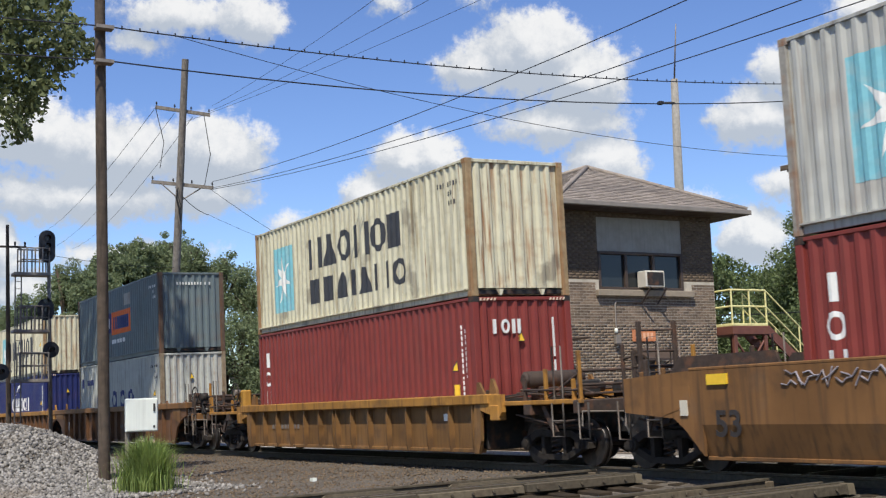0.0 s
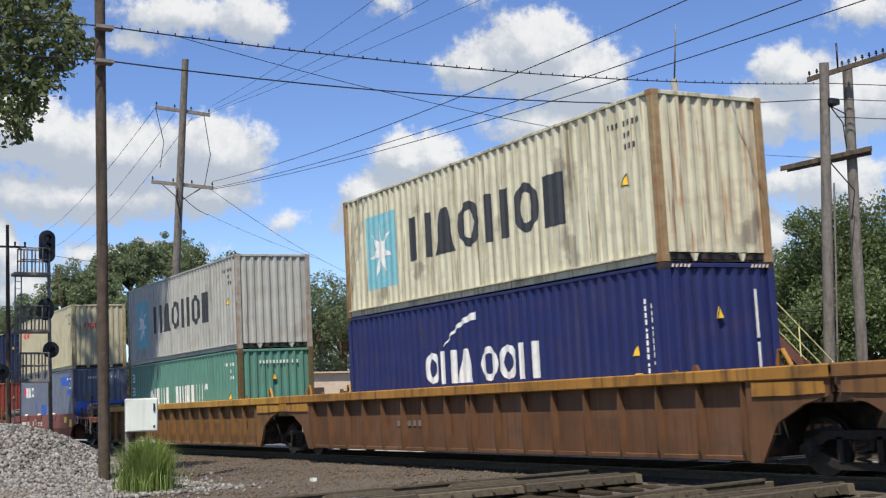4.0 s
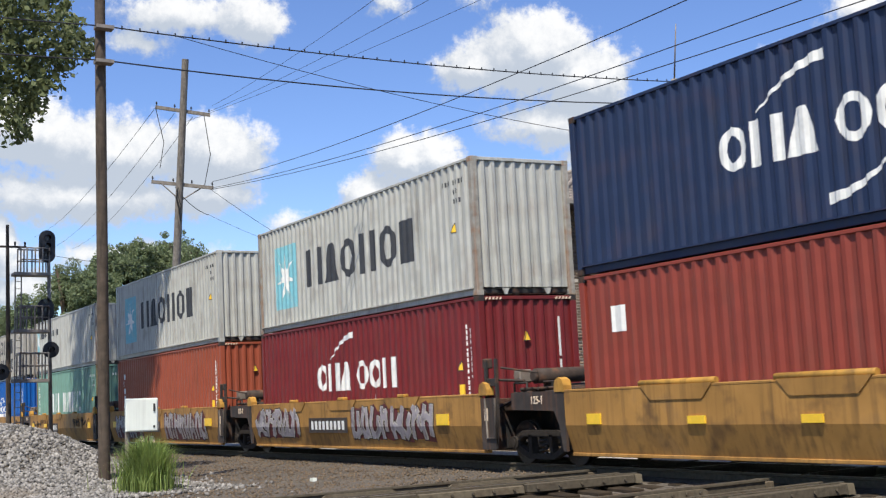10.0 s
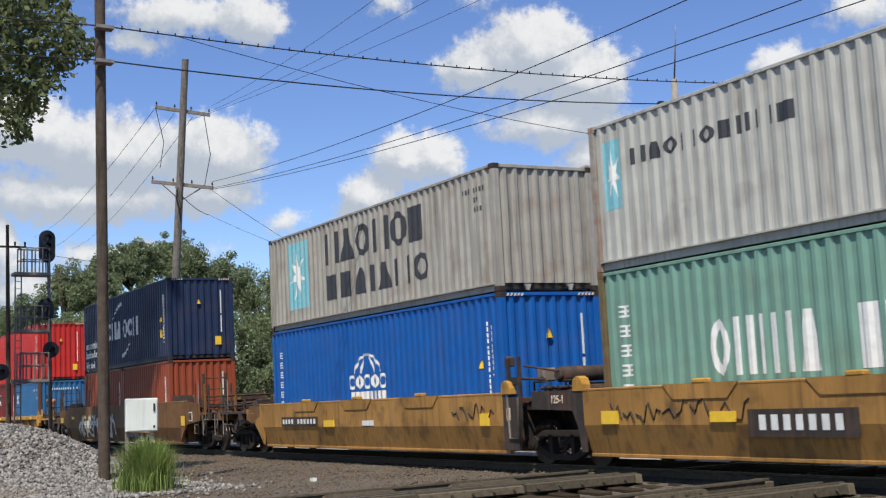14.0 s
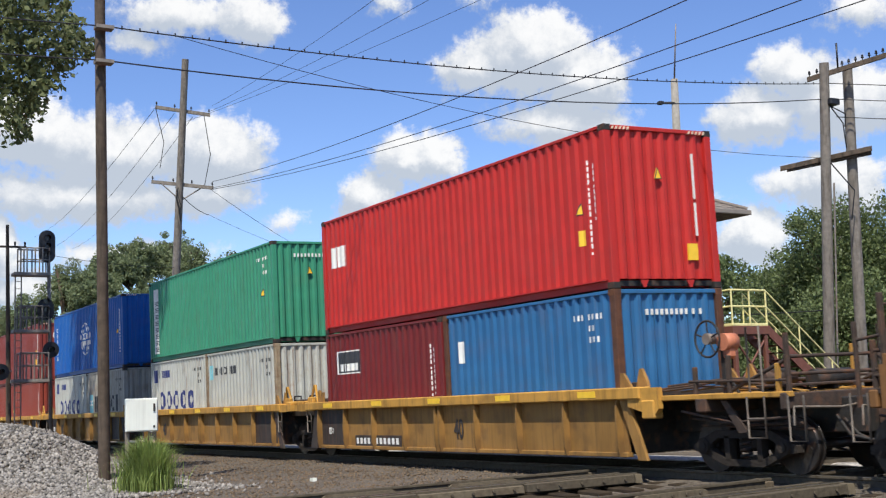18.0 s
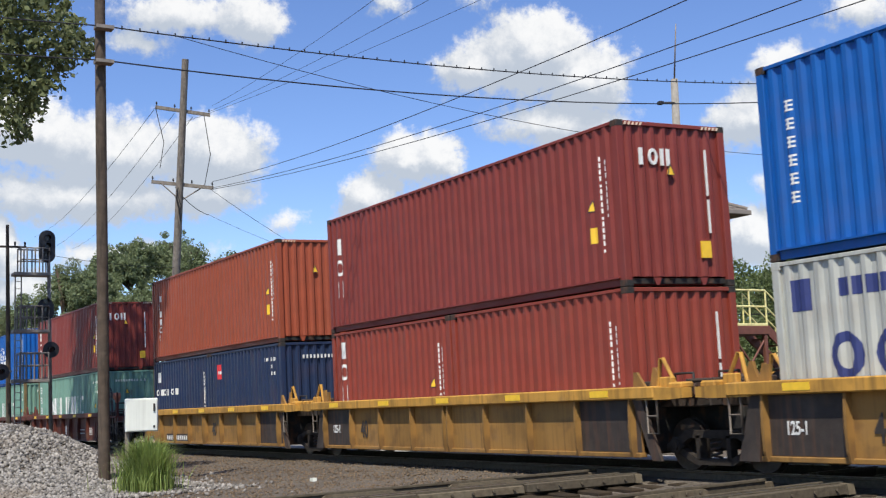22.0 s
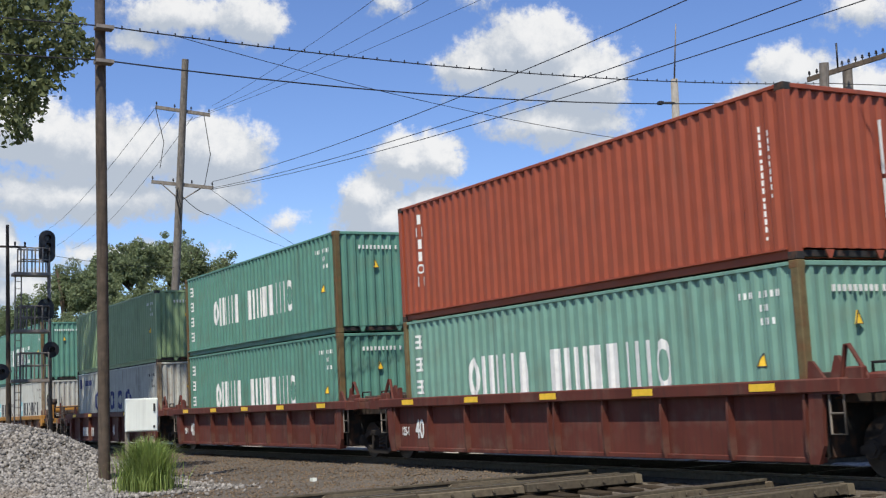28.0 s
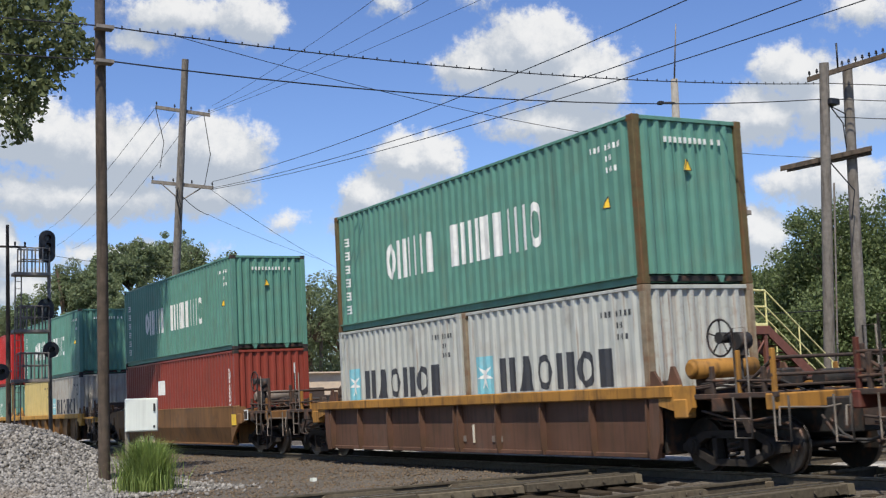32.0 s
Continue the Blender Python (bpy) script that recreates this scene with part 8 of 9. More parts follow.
def build_poles():
    g = ground_z(-25.95, 6.56)
    t = pole("tall weathered timber utility pole rising out of the gravel", (-25.97, 6.57, g - 0.3), (-25.0, 6.20, 11.0), 0.122, 0.105, POLE_DARK)
    for z in (8.86, 8.14):
        part("bracket", Shape().box(-25.12, -24.86, 6.12, 6.48, z, z + 0.07), SIGNAL_STEEL, t, "steel cable bracket")
    # the double-arm pole beyond the track
    t = pole("grey timber power pole with two crossarms", (-57.1, 17.35, -0.8), (-53.13, 17.03, 16.81), 0.21, 0.15, POLE_WOOD)
    crossarm(t, (-54.05, 15.93, 14.72), (-53.39, 18.25, 14.41), POLE_WOOD, (0.02, 0.35, 0.65, 0.98))
    crossarm(t, (-54.77, 15.94, 11.45), (-53.99, 18.58, 11.18), POLE_WOOD, (0.02, 0.35, 0.65, 0.98))
    part("brace", Shape().tube([(-54.6, 16.3, 11.4), (-54.5, 17.2, 10.6)], 0.03).tube([(-54.2, 18.1, 11.2), (-54.5, 17.2, 10.6)], 0.03), SIGNAL_STEEL, t)
    part("transformer_lead", Shape().tube([(-54.3, 17.05, 11.2), (-54.4, 16.98, 10.7), (-54.45, 17.12, 10.2), (-54.6, 17.2, 9.7)], 0.045), WIRE, t)
    for a, b in (((-54.05, 15.93, 14.70), (-54.3, 16.2, 12.0)), ((-53.5, 18.0, 14.4), (-54.1, 18.2, 11.3)), ((-54.3, 16.9, 11.2), (-54.7, 17.0, 9.8))):
        mid = (Vector(a) + Vector(b)) / 2 + Vector((0.1, 0.25, -0.2))
        part("jumper", Shape().tube([a, tuple(mid), b], 0.018), WIRE, t, "drooping jumper wire")
    # the paired poles beside the stairs
    t = pole("grey timber pole of an H-frame with a conduit", (-29.25, 30.45, -0.8), (-27.74, 29.76, 11.4), 0.19, 0.15, POLE_WOOD)
    crossarm(t, (-29.28, 29.1, 8.22), (-27.18, 31.0, 8.62), POLE_DARK, (), 0)
    crossarm(t, (-29.16, 29.26, 8.18), (-27.3, 31.1, 8.52), POLE_DARK, ())
    crossarm(t, (-28.20, 29.45, 10.93), (-26.2, 31.1, 11.45), POLE_DARK, (0.03, 0.12, 0.42, 0.50, 0.58, 0.66, 0.74, 0.82, 0.9, 0.98))
    part("conduit", Shape().tube([(-28.75, 30.35, 0.0), (-28.0, 30.1, 7.6)], 0.03), SIGNAL_STEEL, t, "pale conduit up the pole")
    part("bracket", Shape().box(-28.1, -27.6, 29.8, 30.2, 10.05, 10.25, 0.02), SIGNAL_BLACK, t, "cable clamp")
    for k, (z0, z1) in enumerate(((10.2, 8.7), (10.1, 9.4), (8.2, 6.4))):
        part("jumper", Shape().tube([(-27.85, 29.85, z0), (-27.55, 30.2 + 0.15 * k, (z0 + z1) / 2), (-27.75, 30.5, z1)], 0.02), WIRE, t, "drooping jumper wire")
    for z in (2.5, 3.6, 4.7, 5.8, 6.9):
        part("pole_step", Shape().tube([(-28.75 + 0.12 * z, 30.2, z), (-28.50 + 0.12 * z, 30.0, z + 0.03)], 0.016), SIGNAL_STEEL, t)
    part("mast_rod", Shape().cyl((-27.5, 30.1, 11.2), (-27.45, 30.05, 12.0), 0.03, n=6), SIGNAL_BLACK, t)
    pole("grey timber pole of an H-frame", (-28.75, 31.5, -0.8), (-27.59, 30.62, 11.34), 0.19, 0.155, POLE_WOOD)
    # concrete mast with a whip aerial behind the tower
    m = thing("aerial_mast", "pale tapered mast with a thin whip aerial behind the tower", "mast", Matrix())
    part("shaft", Shape().cyl((-36.2, 30.6, -0.8), (-34.69, 29.51, 12.58), 0.25, 0.13, n=14), CONCRETE, m)
    part("whip", Shape().cyl((-34.69, 29.51, 12.5), (-34.19, 29.31, 14.5), 0.035, 0.02, n=6), SIGNAL_STEEL, m, "thin whip aerial")
    part("lamp_arm", Shape().tube([(-34.7, 29.5, 11.7), (-35.05, 29.2, 11.75)], 0.03).box(-35.2, -35.0, 29.05, 29.25, 11.68, 11.80, 0.02), SIGNAL_BLACK, m, "small lamp arm")
    pole("short dark timber stub pole behind the tower roof", (-46.5, 27.7, -0.8), (-46.2, 27.8, 9.5), 0.16, 0.14, POLE_DARK)
    far = pole("distant grey pole with a transformer can", (-86.0, 37.6, -0.8), (-85.6, 37.7, 8.0), 0.16, 0.12, POLE_WOOD)
    part("transformer", Shape().cyl((-85.4, 37.2, 6.0), (-85.4, 37.2, 7.0), 0.28, n=12), CONCRETE, far, "pale transformer can")


def build_wires():
    P1, H1 = (-24.95, 6.28), (-27.9, 29.75)
    m = wire("messenger_cable", ((P1[0], P1[1], 8.92), (H1[0], H1[1], 10.76)), 0.020, "lashed messenger cable with ring hangers", 0.35, 20)
    ring = kept("ring_hanger", lambda: Shape().box(-0.006, 0.006, -0.014, 0.014, -0.02, 0.06))
    for i in range(1, 60):
        k = i / 60
        p = Vector((P1[0], P1[1], 8.92)).lerp(Vector((H1[0], H1[1], 10.76)), k) - Vector((0, 0, 4 * 0.35 * k * (1 - k)))
        part("ring_hanger", ring, WIRE, m, at=Matrix.Translation(p))
    wire("messenger_cable", ((P1[0], P1[1], 8.92), (-24.6, -8.0, 9.3)), 0.020, "lashed messenger cable with ring hangers", 0.3)
    wire("service_cable", ((P1[0], P1[1], 8.20), (H1[0], H1[1], 10.26)), 0.022, "black service cable between the poles", 0.45, 20)
    wire("service_cable", ((P1[0], P1[1], 8.20), (-24.6, -8.0, 8.5)), 0.022, "black service cable between the poles", 0.3)
    wire("guy_wire", ((P1[0] - 0.1, P1[1] + 1.5, 8.93), (-28.3, 29.85, 8.45)), 0.011, "thin span wire to the lower crossarm", 0.55, 20)
    # feeders from the far pole that pass overhead
    for a, b in (((-53.96, 18.50, 11.46), (-17.79, 14.32, 8.35)), ((-54.01, 18.51, 11.18), (-16.60, 15.76, 8.18)), ((-54.0, 18.58, 11.13), (-15.93, 16.49, 8.07))):
        a, b = Vector(a), Vector(b)
        wire("feeder_wire", (a, a + (b - a) * 1.35), 0.015, "slack power line from the crossarm", 0.55, 22)
    for a, b in (((-53.27, 18.30, 14.81), (-30.7, 14.92, 12.40)), ((-53.35, 18.24, 14.58), (-30.06, 16.20, 12.37)), ((-53.79, 17.27, 14.12), (-29.41, 17.37, 12.33))):
        a, b = Vector(a), Vector(b)
        wire("feeder_wire", (a, a + (b - a) * 1.6), 0.010, "thin power line from the upper crossarm", 0.3, 18)
    for y, z, y1, z1 in ((15.94, 14.72, 28.8, 21.6), (16.78, 14.5, 30.7, 20.4), (17.63, 14.4, 33.1, 20.4)):
        wire("feeder_wire", ((-54.0, y, z), (-145.5, y1, z1)), 0.016, "power line running away along the track", 1.0)
    wire("feeder_wire", ((-54.3, 18.5, 11.2), (-70.0, 36.0, 8.2)), 0.014, "drop wire towards the far trees", 0.5)
    for dz, y in ((10.76, 29.75), (10.26, 29.85), (9.7, 30.2)):
        wire("service_cable", ((-27.8, y, dz), (-18.0, 40.0, dz - 0.9)), 0.02, "black service cable between the poles", 0.3)
    wire("feeder_wire", ((-53.37, 8.6, 8.32), (-52.7, -4.0, 8.4)), 0.012, "thin line at the signal mast", 0.1)
    wire("feeder_wire", ((-53.0, 11.0, 7.78), (-55.1, 17.1, 7.62)), 0.014, "thin line from the signal mast to the power pole", 0.12)
    wire("feeder_wire", ((-54.4, 17.3, 10.75), (-54.4, 18.5, 9.99)), 0.022, "slack black cable that sags off the power pole", 0.12)
    wire("feeder_wire", ((-54.4, 18.5, 9.99), (-54.4, 24.0, 8.1)), 0.010, "slack black cable that sags off the power pole", 0.1)
    wire("feeder_wire", ((-39.0, 36.5, 3.6), (-30.0, 42.0, 3.7)), 0.012, "pale wire among the trees", 0.05)
    wire("cable", ((-35.66, 30.21, 4.00), (-28.72, 30.21, 3.62)), 0.025, "pale cable strung behind the stairs", 0.05)


def signal_head(s_parent, x, y, z, tall):
    """A signal head: a dark target with rounded ends, hoods over its lenses."""
    s = Shape()
    pts = []
    r, h = 0.33, tall / 2 - 0.33
    for i in range(17):
        a = math.pi * i / 16
        pts.append((y + r * math.cos(a), z + max(h, 0) + r * math.sin(a)))
    for i in range(17):
        a = math.pi + math.pi * i / 16
        pts.append((y + r * math.cos(a), z - max(h, 0) + r * math.sin(a)))
    s.prism(pts, "x", x, x + 0.03)
    s.box(x - 0.25, x, y - 0.18, y + 0.18, z - max(h, 0.1) - 0.1, z + max(h, 0.1) + 0.1, 0.02)
    head = part("signal_head", s, SIGNAL_BLACK, s_parent, "black signal target")
    zs = (z,) if tall < 0.8 else (z - 0.34, z, z + 0.34)
    for zz in zs:
        hd = Shape()
        n = 10
        for i in range(n):
            a, b = math.pi * (-0.1 + 1.2 * i / n), math.pi * (-0.1 + 1.2 * (i + 1) / n)
            hd.add([(x + 0.03, y + 0.12 * math.cos(a), zz + 0.12 * math.sin(a)), (x + 0.03, y + 0.12 * math.cos(b), zz + 0.12 * math.sin(b)), (x + 0.30, y + 0.12 * math.cos(b), zz + 0.12 * math.sin(b)), (x + 0.30, y + 0.12 * math.cos(a), zz + 0.12 * math.sin(a))], [(0, 1, 2, 3)])
        part("hood", hd, SIGNAL_BLACK, head)
        part("lens", Shape().cyl((x + 0.03, y, zz), (x + 0.05, y, zz), 0.10, n=14), LENS, head)
    return head


def build_signals():
    t = thing("signal_mast", "steel railway signal mast with platforms and black signal heads", "railway signal", Matrix())
    x = -52.7
    part("mast", Shape().cyl((x - 0.4, 11.25, -0.4), (x, 11.0, 8.7), 0.085, 0.07, n=10), SIGNAL_STEEL, t)
    signal_head(t, x + 0.15, 10.92, 8.05, 1.35)
    signal_head(t, x + 0.15, 10.88, 5.45, 0.9)
    signal_head(t, x + 0.15, 11.10, 3.80, 0.66)
    signal_head(t, x + 0.15, 9.15, 2.92, 0.62)
    part("arm", Shape().tube([(x, 9.15, 2.95), (x, 9.6, 2.95)], 0.04), SIGNAL_STEEL, t)
    part("ladder", Shape().tube([(x - 0.3, 9.78, -0.4), (x, 9.70, 6.9)], 0.03).tube([(x - 0.3, 10.02, -0.4), (x, 9.94, 6.9)], 0.03), SIGNAL_STEEL, t, "ladder stiles")
    for k in range(23):
        z = 0.0 + 0.3 * k
        part("rung", kept("rung", lambda: Shape().cyl((0, 0, 0), (0, 0.24, 0), 0.014, n=5)), SIGNAL_STEEL, t, at=pose(x - 0.3 + 0.3 * (z + 0.4) / 7.3, 9.77 - 0.01 * z, z))
    for z, h in ((6.95, 1.0), (4.62, 0.95), (2.62, 1.05)):
        d = part("platform", Shape().box(x - 0.35, x + 0.35, 9.60, 11.02, z - 0.13, z, 0.01), SIGNAL_STEEL, t, "grated service platform")
        r = Shape()
        for xx in (x - 0.33, x + 0.33):
            for y in (9.85, 10.1, 10.42, 10.72, 10.98):
                r.tube([(xx, y, z), (xx, y, z + h)], 0.034)
            for zz in (0.52 * h, h):
                r.tube([(xx, 9.85, z + zz), (xx, 10.98, z + zz)], 0.030)
        for y in (9.85, 10.98):
            r.tube([(x - 0.33, y, z + h), (x + 0.33, y, z + h)], 0.030)
        part("guard_rail", r, SIGNAL_STEEL, d)
    # a slim timber line pole stands close by
    q = pole("slim brown timber line pole close to the signal mast", (x - 1.0, 9.70, -0.6), (x - 0.6, 9.48, 9.0), 0.12, 0.065, POLE_DARK)
    part("crossarm", Shape().box(x - 0.72, x - 0.62, 8.2, 10.25, 8.06, 8.14, 0.01), POLE_DARK, q)
    for y in (8.6, 9.8, 10.2):
        part("insulator", Shape().cyl((x - 0.67, y, 8.14), (x - 0.67, y, 8.32), 0.035, 0.045, n=8), SIGNAL_BLACK, q)


def build_box():
    t = thing("relay_box", "white metal trackside cabinet on a post with pale conduits", "cabinet", pose(-28.44, 8.03, -0.005, 0, 0, -11) @ Matrix.Scale(1.037, 4))
    part("cabinet", Shape().box(-0.10, 0.20, -0.355, 0.335, 0.62, 1.34, 0.012), BOX_WHITE, t)
    part("cabinet_door", Shape().box(0.20, 0.222, -0.335, 0.315, 0.64, 1.32, 0.006), BOX_WHITE, t, "white cabinet door")
    part("handle", Shape().box(0.222, 0.25, 0.23, 0.27, 1.05, 1.22, 0.005).box(0.222, 0.24, 0.23, 0.27, 0.70, 0.75, 0.005), DARK_STEEL, t, "dark latch")
    g = ground_z(-28.44, 8.03) - 0.15
    part("post", Shape().box(-0.06, 0.06, -0.355, -0.26, g, 0.66, 0.006), SIGNAL_STEEL, t, "galvanised post")
    for y in (0.0, 0.22):
        part("conduit", Shape().cyl((0.05, y, g), (0.05, y, 0.45), 0.06, n=12).cyl((0.05, y, 0.45), (0.05, y, 0.51), 0.06, 0.035, n=12), BEIGE_WALL, t, "pale plastic conduit")


# ---- plants ----


def leaf_cloud(name, centres, n_each, spread, size, material, parent, seed):
    """Many small leaves, gathered in clumps."""
    rng = np.random.default_rng(seed)
    c_ = np.repeat(np.asarray(centres, dtype=float), n_each, axis=0)
    n = len(c_)
    off = rng.normal(0, 1, (n, 3))
    off *= (rng.random((n, 1)) ** 0.4) / np.maximum(np.linalg.norm(off, axis=1, keepdims=True), 1e-6)
    rad = np.repeat(rng.uniform(0.6, 1.3, len(centres)), n_each)[:, None] * np.array(spread)
    p = c_ + off * rad
    s = size * rng.uniform(0.6, 1.4, (n, 1))
    a = rng.normal(0, 1, (n, 3))
    a /= np.linalg.norm(a, axis=1, keepdims=True)
    b = np.cross(a, rng.normal(0, 1, (n, 3)))
    b /= np.linalg.norm(b, axis=1, keepdims=True)
    v = np.stack([p - a * s, p + b * s * 0.55, p + a * s, p - b * s * 0.55], 1)
    f = np.arange(n * 4).reshape(n, 4)
    ob = bulk_np(name, v.reshape(-1, 3), f, material, size=4)
    ob.parent = parent
    ob["kind"] = "stuff"
    return ob


def build_tree(label, x, y, height, crown_r, crown_z, leaf, clumps, n_each, material, seed, flat=0.8, group=""):
    rnd = random.Random(seed)
    t = thing("tree", label, "tree", Matrix(), group)
    g = ground_z(x, y) - 0.2
    trunk = Shape()
    p, r = Vector((x, y, g)), height * 0.028 + 0.08
    while p.z < crown_z + 0.3 * crown_r:
        q = p + Vector((rnd.uniform(-0.25, 0.25), rnd.uniform(-0.25, 0.25), height * 0.12))
        trunk.cyl(p, q, r, r * 0.86, 9, caps=False)
        p, r = q, r * 0.86
    part("trunk", trunk, BARK, t)
    limbs, centres = Shape(), []
    for i in range(clumps):
        a, b = rnd.uniform(0, 2 * math.pi), rnd.uniform(-0.55, 1.0)
        k = rnd.uniform(0.45, 1.0) * (0.85 + 0.3 * noise.noise((math.cos(a) * 1.7 + seed, math.sin(a) * 1.7, b * 2)))
        c_ = Vector((x + crown_r * k * math.cos(a) * math.sqrt(max(1 - b * b, 0.1)), y + crown_r * k * math.sin(a) * math.sqrt(max(1 - b * b, 0.1)), crown_z + crown_r * flat * k * b))
        centres.append(tuple(c_))
        if i % 5 == 0:
            root = Vector((x, y, min(max(crown_z - crown_r * 0.6, g + 1.5), c_.z - 0.3)))
            mid = root.lerp(c_, 0.55) + Vector((0, 0, 0.4))
            limbs.cyl(root, mid, 0.10, 0.06, 6, caps=False).cyl(mid, c_, 0.06, 0.02, 6, caps=False)
    part("limb", limbs, BARK, t)
    s = crown_r * 0.24
    leaf_cloud("crown", centres, n_each, (s, s, s * 0.85), leaf, material, t, seed)
    return t


def build_plants():
    # a nearer tree whose boughs hang into the top of the view, and those behind it whose shade falls on the train
    rnd = random.Random(11)
    boughs = []
    for az, lo, hi, k in ((-81.6, 12.6, 20.0, 20), (-80.9, 12.6, 19.6, 22), (-80.2, 13.6, 19.4, 22), (-79.7, 12.2, 19.2, 26), (-79.2, 12.1, 19.0, 26), (-78.7, 13.2, 18.8, 20), (-78.2, 14.1, 18.6, 16), (-77.7, 15.2, 18.2, 11), (-77.2, 15.7, 17.5, 7), (-76.7, 15.9, 16.8, 4), (-76.4, 15.9, 16.3, 2)):
        for i in range(k):
            e = lo + (hi - lo) * (i + rnd.random()) / k
            d = 30.0 + rnd.uniform(-1.1, 1.1)
            a = radians(az + rnd.uniform(-0.3, 0.3))
            boughs.append((d * math.sin(a), d * math.cos(a), EYE[2] + d * math.tan(radians(e))))
    t = build_tree("broadleaf tree whose leafy boughs hang over the gravel heap", -31.6, 0.6, 17.0, 3.6, 14.2, 0.085, 120, 60, LEAF_NEAR, 21, 0.9, "trees by the track")
    hang = Shape()
    for az, e in ((-79.6, 13.0), (-78.2, 15.0), (-77.0, 16.2), (-80.4, 14.4)):
        a = radians(az)
        tip = Vector((30 * math.sin(a), 30 * math.cos(a), EYE[2] + 30 * math.tan(radians(e))))
        root = Vector((-31.5, 0.7, 12.6))
        mid = root.lerp(tip, 0.55) + Vector((0, 0, 0.9))
        hang.loft([root, mid, tip], [0.11, 0.06, 0.015], 7)
    part("bough", hang, BARK, t, "long drooping boughs")
    leaf_cloud("hanging_leaves", boughs, 36, (0.30, 0.30, 0.32), 0.085, LEAF_NEAR, t, 22)
    for x, y, h, r, z, clumps, sd in ((-37.4, 3.0, 29.0, 4.4, 25.4, 150, 30), (-39.6, 5.6, 22.0, 3.0, 18.8, 120, 35), (-44.6, 3.6, 28.0, 4.6, 24.6, 46, 31)):
        build_tree("tall broadleaf tree beside the track that dapples the train with shade", x, y, h, r, z, 0.22, clumps, 42, LEAF_NEAR, sd, 0.9, "trees by the track")
    # woods beyond the track
    far = ((-95, 15.6, 10.2, 2.5, 7.2), (-93, 18.2, 10.6, 2.4, 7.7), (-92, 20.7, 12.8, 2.5, 9.8), (-90, 22.0, 12.4, 2.3, 9.6), (-93, 23.7, 14.0, 1.9, 11.7), (-91, 24.9, 13.4, 1.7, 11.2), (-92, 25.8, 14.7, 1.9, 12.3), (-94, 28.9, 15.4, 2.4, 12.6), (-91, 29.4, 14.4, 2.2, 11.7), (-90, 31.6, 13.8, 2.9, 10.3), (-88, 34.2, 12.0, 3.6, 8.4), (-84, 36.0, 11.2, 3.6, 7.8), (-88, 40.5, 10.2, 3.6, 7.0), (-80, 43.5, 9.6, 3.4, 6.6), (-84, 47.5, 8.6, 3.4, 5.6), (-104, 46.0, 9.0, 4.0, 6.0), (-100, 52.0, 8.4, 3.8, 5.2), (-88, 17.2, 6.6, 2.6, 3.6), (-88, 20.6, 9.4, 2.7, 6.4), (-89, 24.2, 10.6, 2.8, 7.8), (-89, 26.0, 10.8, 2.6, 8.2), (-88, 28.2, 10.8, 2.9, 7.8), (-86, 31.4, 9.0, 3.3, 5.4), (-85, 34.0, 9.4, 3.2, 5.6), (-84, 33.0, 6.5, 2.6, 2.8))
    for i, (x, y, h, r, z) in enumerate(far):
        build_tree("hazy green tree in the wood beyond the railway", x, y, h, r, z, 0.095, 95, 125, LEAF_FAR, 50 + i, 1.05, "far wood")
    right = ((-37.5, 40.0, 9.2, 3.2, 6.0), (-34.0, 42.5, 9.8, 3.6, 6.2), (-41.5, 41.8, 7.8, 2.8, 4.4), (-34.0, 37.0, 6.0, 2.6, 3.2), (-31.0, 45.0, 9.6, 3.4, 6.4), (-38.5, 37.5, 5.2, 2.4, 2.6), (-46.5, 42.0, 5.6, 2.6, 2.8))
    for i, (x, y, h, r, z) in enumerate(right):
        build_tree("dense green broadleaf tree beyond the stairs", x, y, h, r, z, 0.07, 170, 210, LEAF_RIGHT, 80 + i, 1.0, "trees beyond the stairs")
    for i, (x, y, h, r, z) in enumerate(((-70, 62, 11.0, 3.6, 8.2), (-66, 66, 10.6, 3.4, 7.8), (-62, 65, 10.8, 3.2, 8.2), (-58, 64, 10.4, 3.4, 7.6))):
        build_tree("dark green tree on the skyline", x, y, h, r, z, 0.15, 80, 80, LEAF_RIGHT, 100 + i, 1.0, "far wood")
    # low scrub that closes the view under the trees
    rnd = random.Random(4)
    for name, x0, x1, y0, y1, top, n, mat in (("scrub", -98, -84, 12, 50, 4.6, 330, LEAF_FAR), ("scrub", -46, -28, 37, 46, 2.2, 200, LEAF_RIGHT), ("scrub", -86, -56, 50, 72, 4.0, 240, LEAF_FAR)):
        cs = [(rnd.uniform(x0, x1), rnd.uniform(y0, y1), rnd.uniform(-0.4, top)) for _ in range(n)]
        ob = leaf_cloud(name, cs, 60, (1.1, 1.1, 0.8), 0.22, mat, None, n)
        tagged(ob, "tangled green undergrowth below the trees", "undergrowth", "", "stuff")
    # the clump of tall grass at the foot of the pole
    rng = random.Random(9)
    v, f = [], []
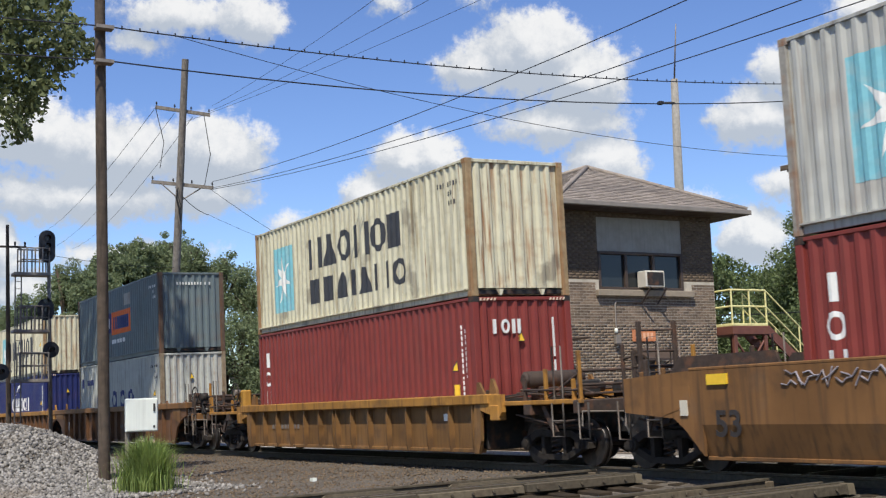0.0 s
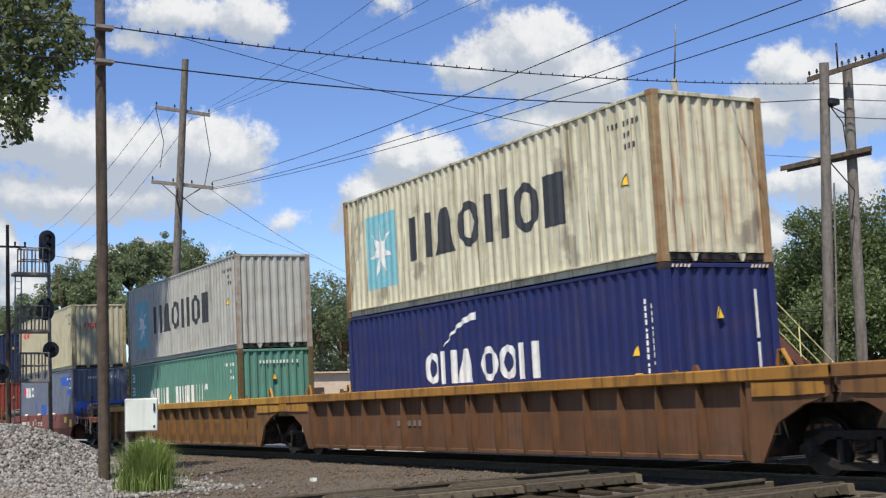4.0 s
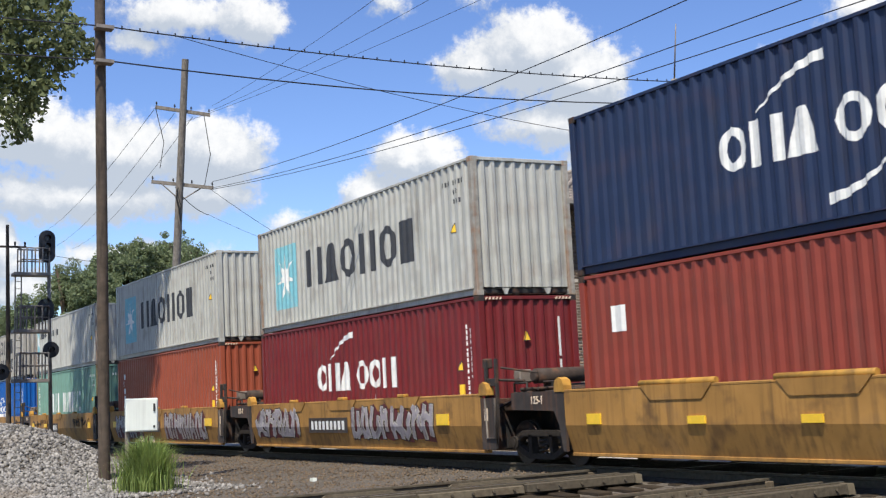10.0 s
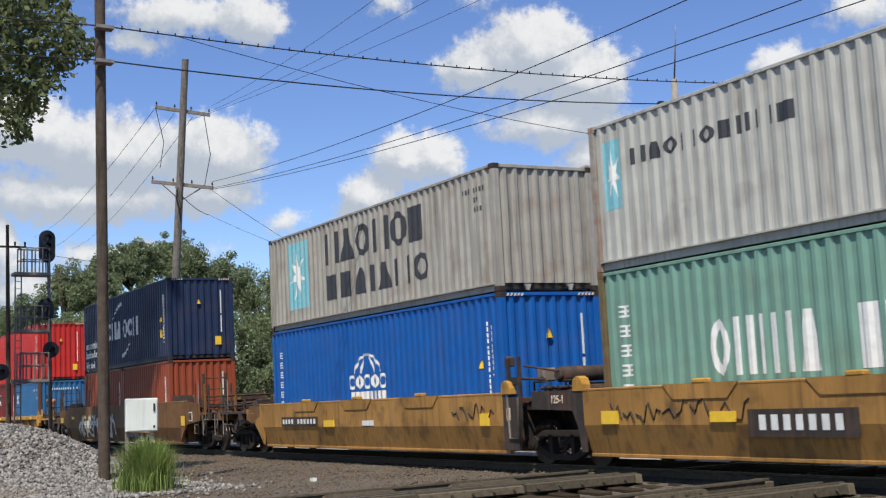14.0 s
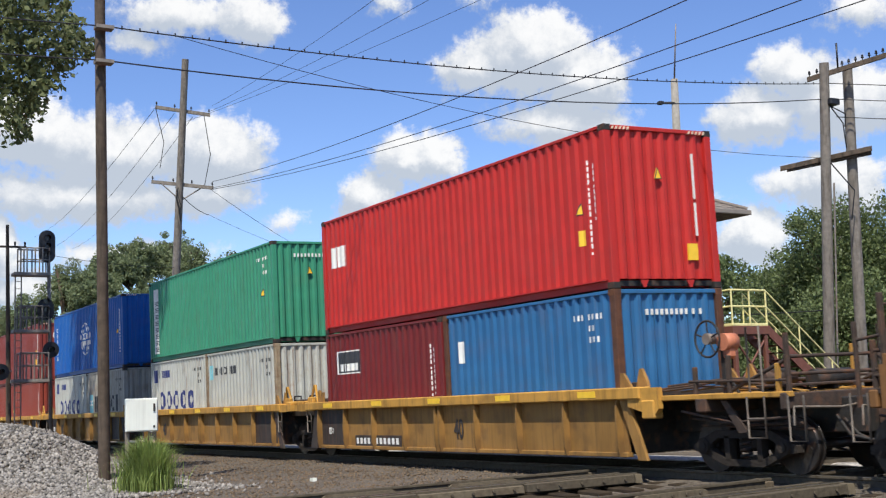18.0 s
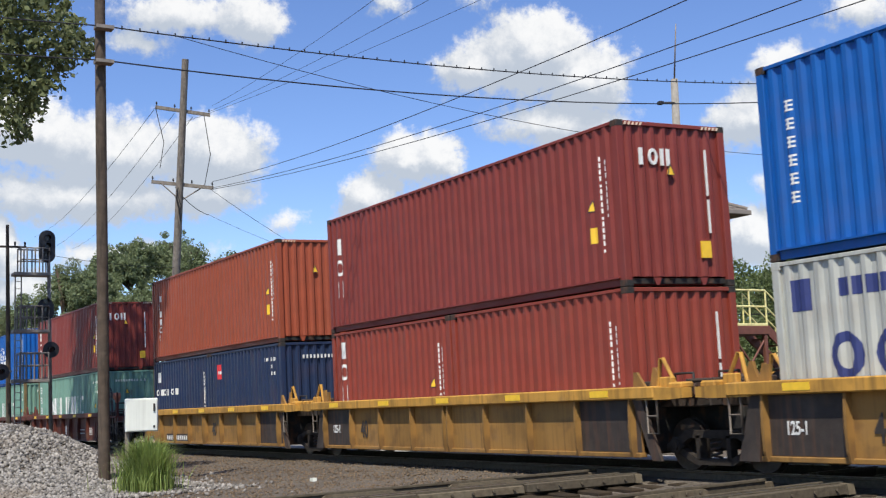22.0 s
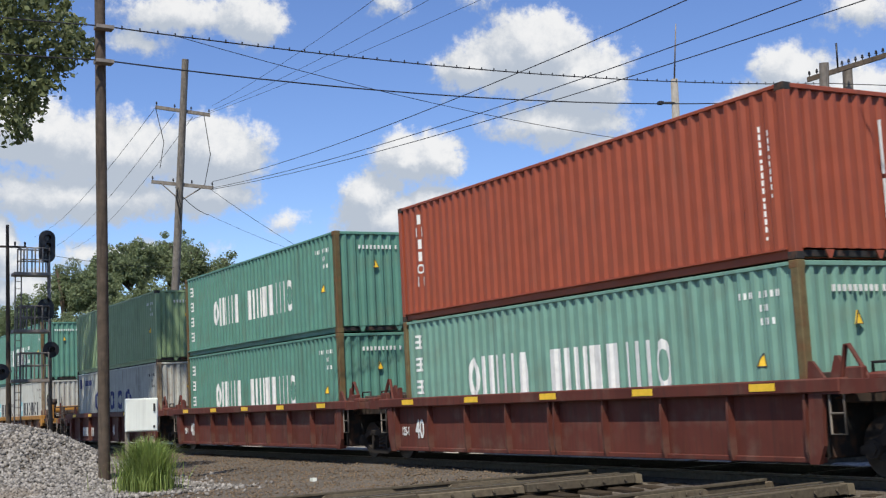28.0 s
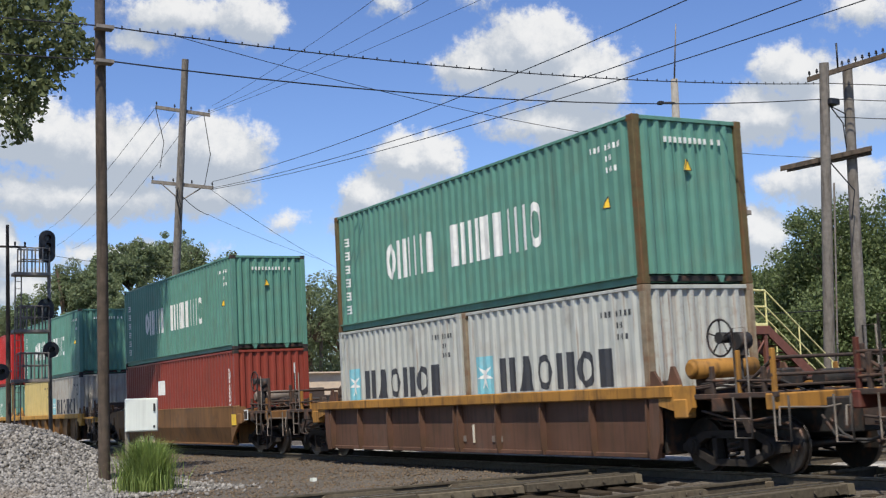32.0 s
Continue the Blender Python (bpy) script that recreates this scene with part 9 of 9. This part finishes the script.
    for i in range(2600):
        a, d = rng.uniform(0, 2 * math.pi), abs(rng.gauss(0, 0.24))
        x, y = -24.5 + d * math.cos(a) * 1.0, 7.02 + d * math.sin(a) * 1.05
        z = ground_z(x, y) - 0.02
        h = rng.uniform(0.5, 1.2) * (1.1 - 0.5 * d)
        la = rng.uniform(0, 2 * math.pi)
        ln = rng.uniform(0.08, 0.62) * h
        w_ = 0.008
        px, py = -math.sin(la) * w_, math.cos(la) * w_
        k = len(v)
        for t_, wd in ((0, 1), (0.45, 1), (0.8, 0.7)):
            ox, oy = math.cos(la) * ln * t_ ** 2, math.sin(la) * ln * t_ ** 2
            zz = z + h * (t_ - 0.30 * t_ ** 3 * ln / h)
            v += [(x + ox - px * wd, y + oy - py * wd, zz), (x + ox + px * wd, y + oy + py * wd, zz)]
        v.append((x + math.cos(la) * ln, y + math.sin(la) * ln, z + h * (1 - 0.36 * ln / h)))
        f += [(k, k + 1, k + 3, k + 2), (k + 2, k + 3, k + 5, k + 4), (k + 4, k + 5, k + 6)]
    bulk("grass_clump", v, f, GRASS, "clump of tall bright green grass at the foot of the cabinet", "grass", "stuff")


def build_far():
    b = thing("low_building", "long low beige building beyond the railway", "building", Matrix())
    part("wall", Shape().box(-92, -82, 33.0, 52.0, -0.7, 3.6), BEIGE_WALL, b)
    part("roof", Shape().box(-92.3, -81.7, 32.7, 52.3, 3.6, 3.70), BEIGE_WALL, b)
    for k in range(4):
        wn = part("window", Shape().box(-81.99, -81.95, 35.0 + 4 * k, 36.2 + 4 * k, 1.2, 2.6), TRIM_DARK, b)
    stone = Shape().prism([(-0.09, -0.05), (0.08, -0.06), (0.1, 0.02), (0.0, 0.07), (-0.08, 0.04)], "z", 0, 0.07)
    for x, y in ((-23.7, 10.2), (-22.6, 4.9), (-23.4, 5.3)):
        single("stone", stone, BOX_WHITE, "pale loose stone lying on the gravel", "stone", pose(x, y, ground_z(x, y)), "pale stones")


build_ground()
build_apron()
build_main_track()
build_train()
build_tower()
build_stairs()
build_poles()
build_wires()
build_signals()
build_box()
build_far()
build_plants()
build_gravel()
build_crossing()
motions()
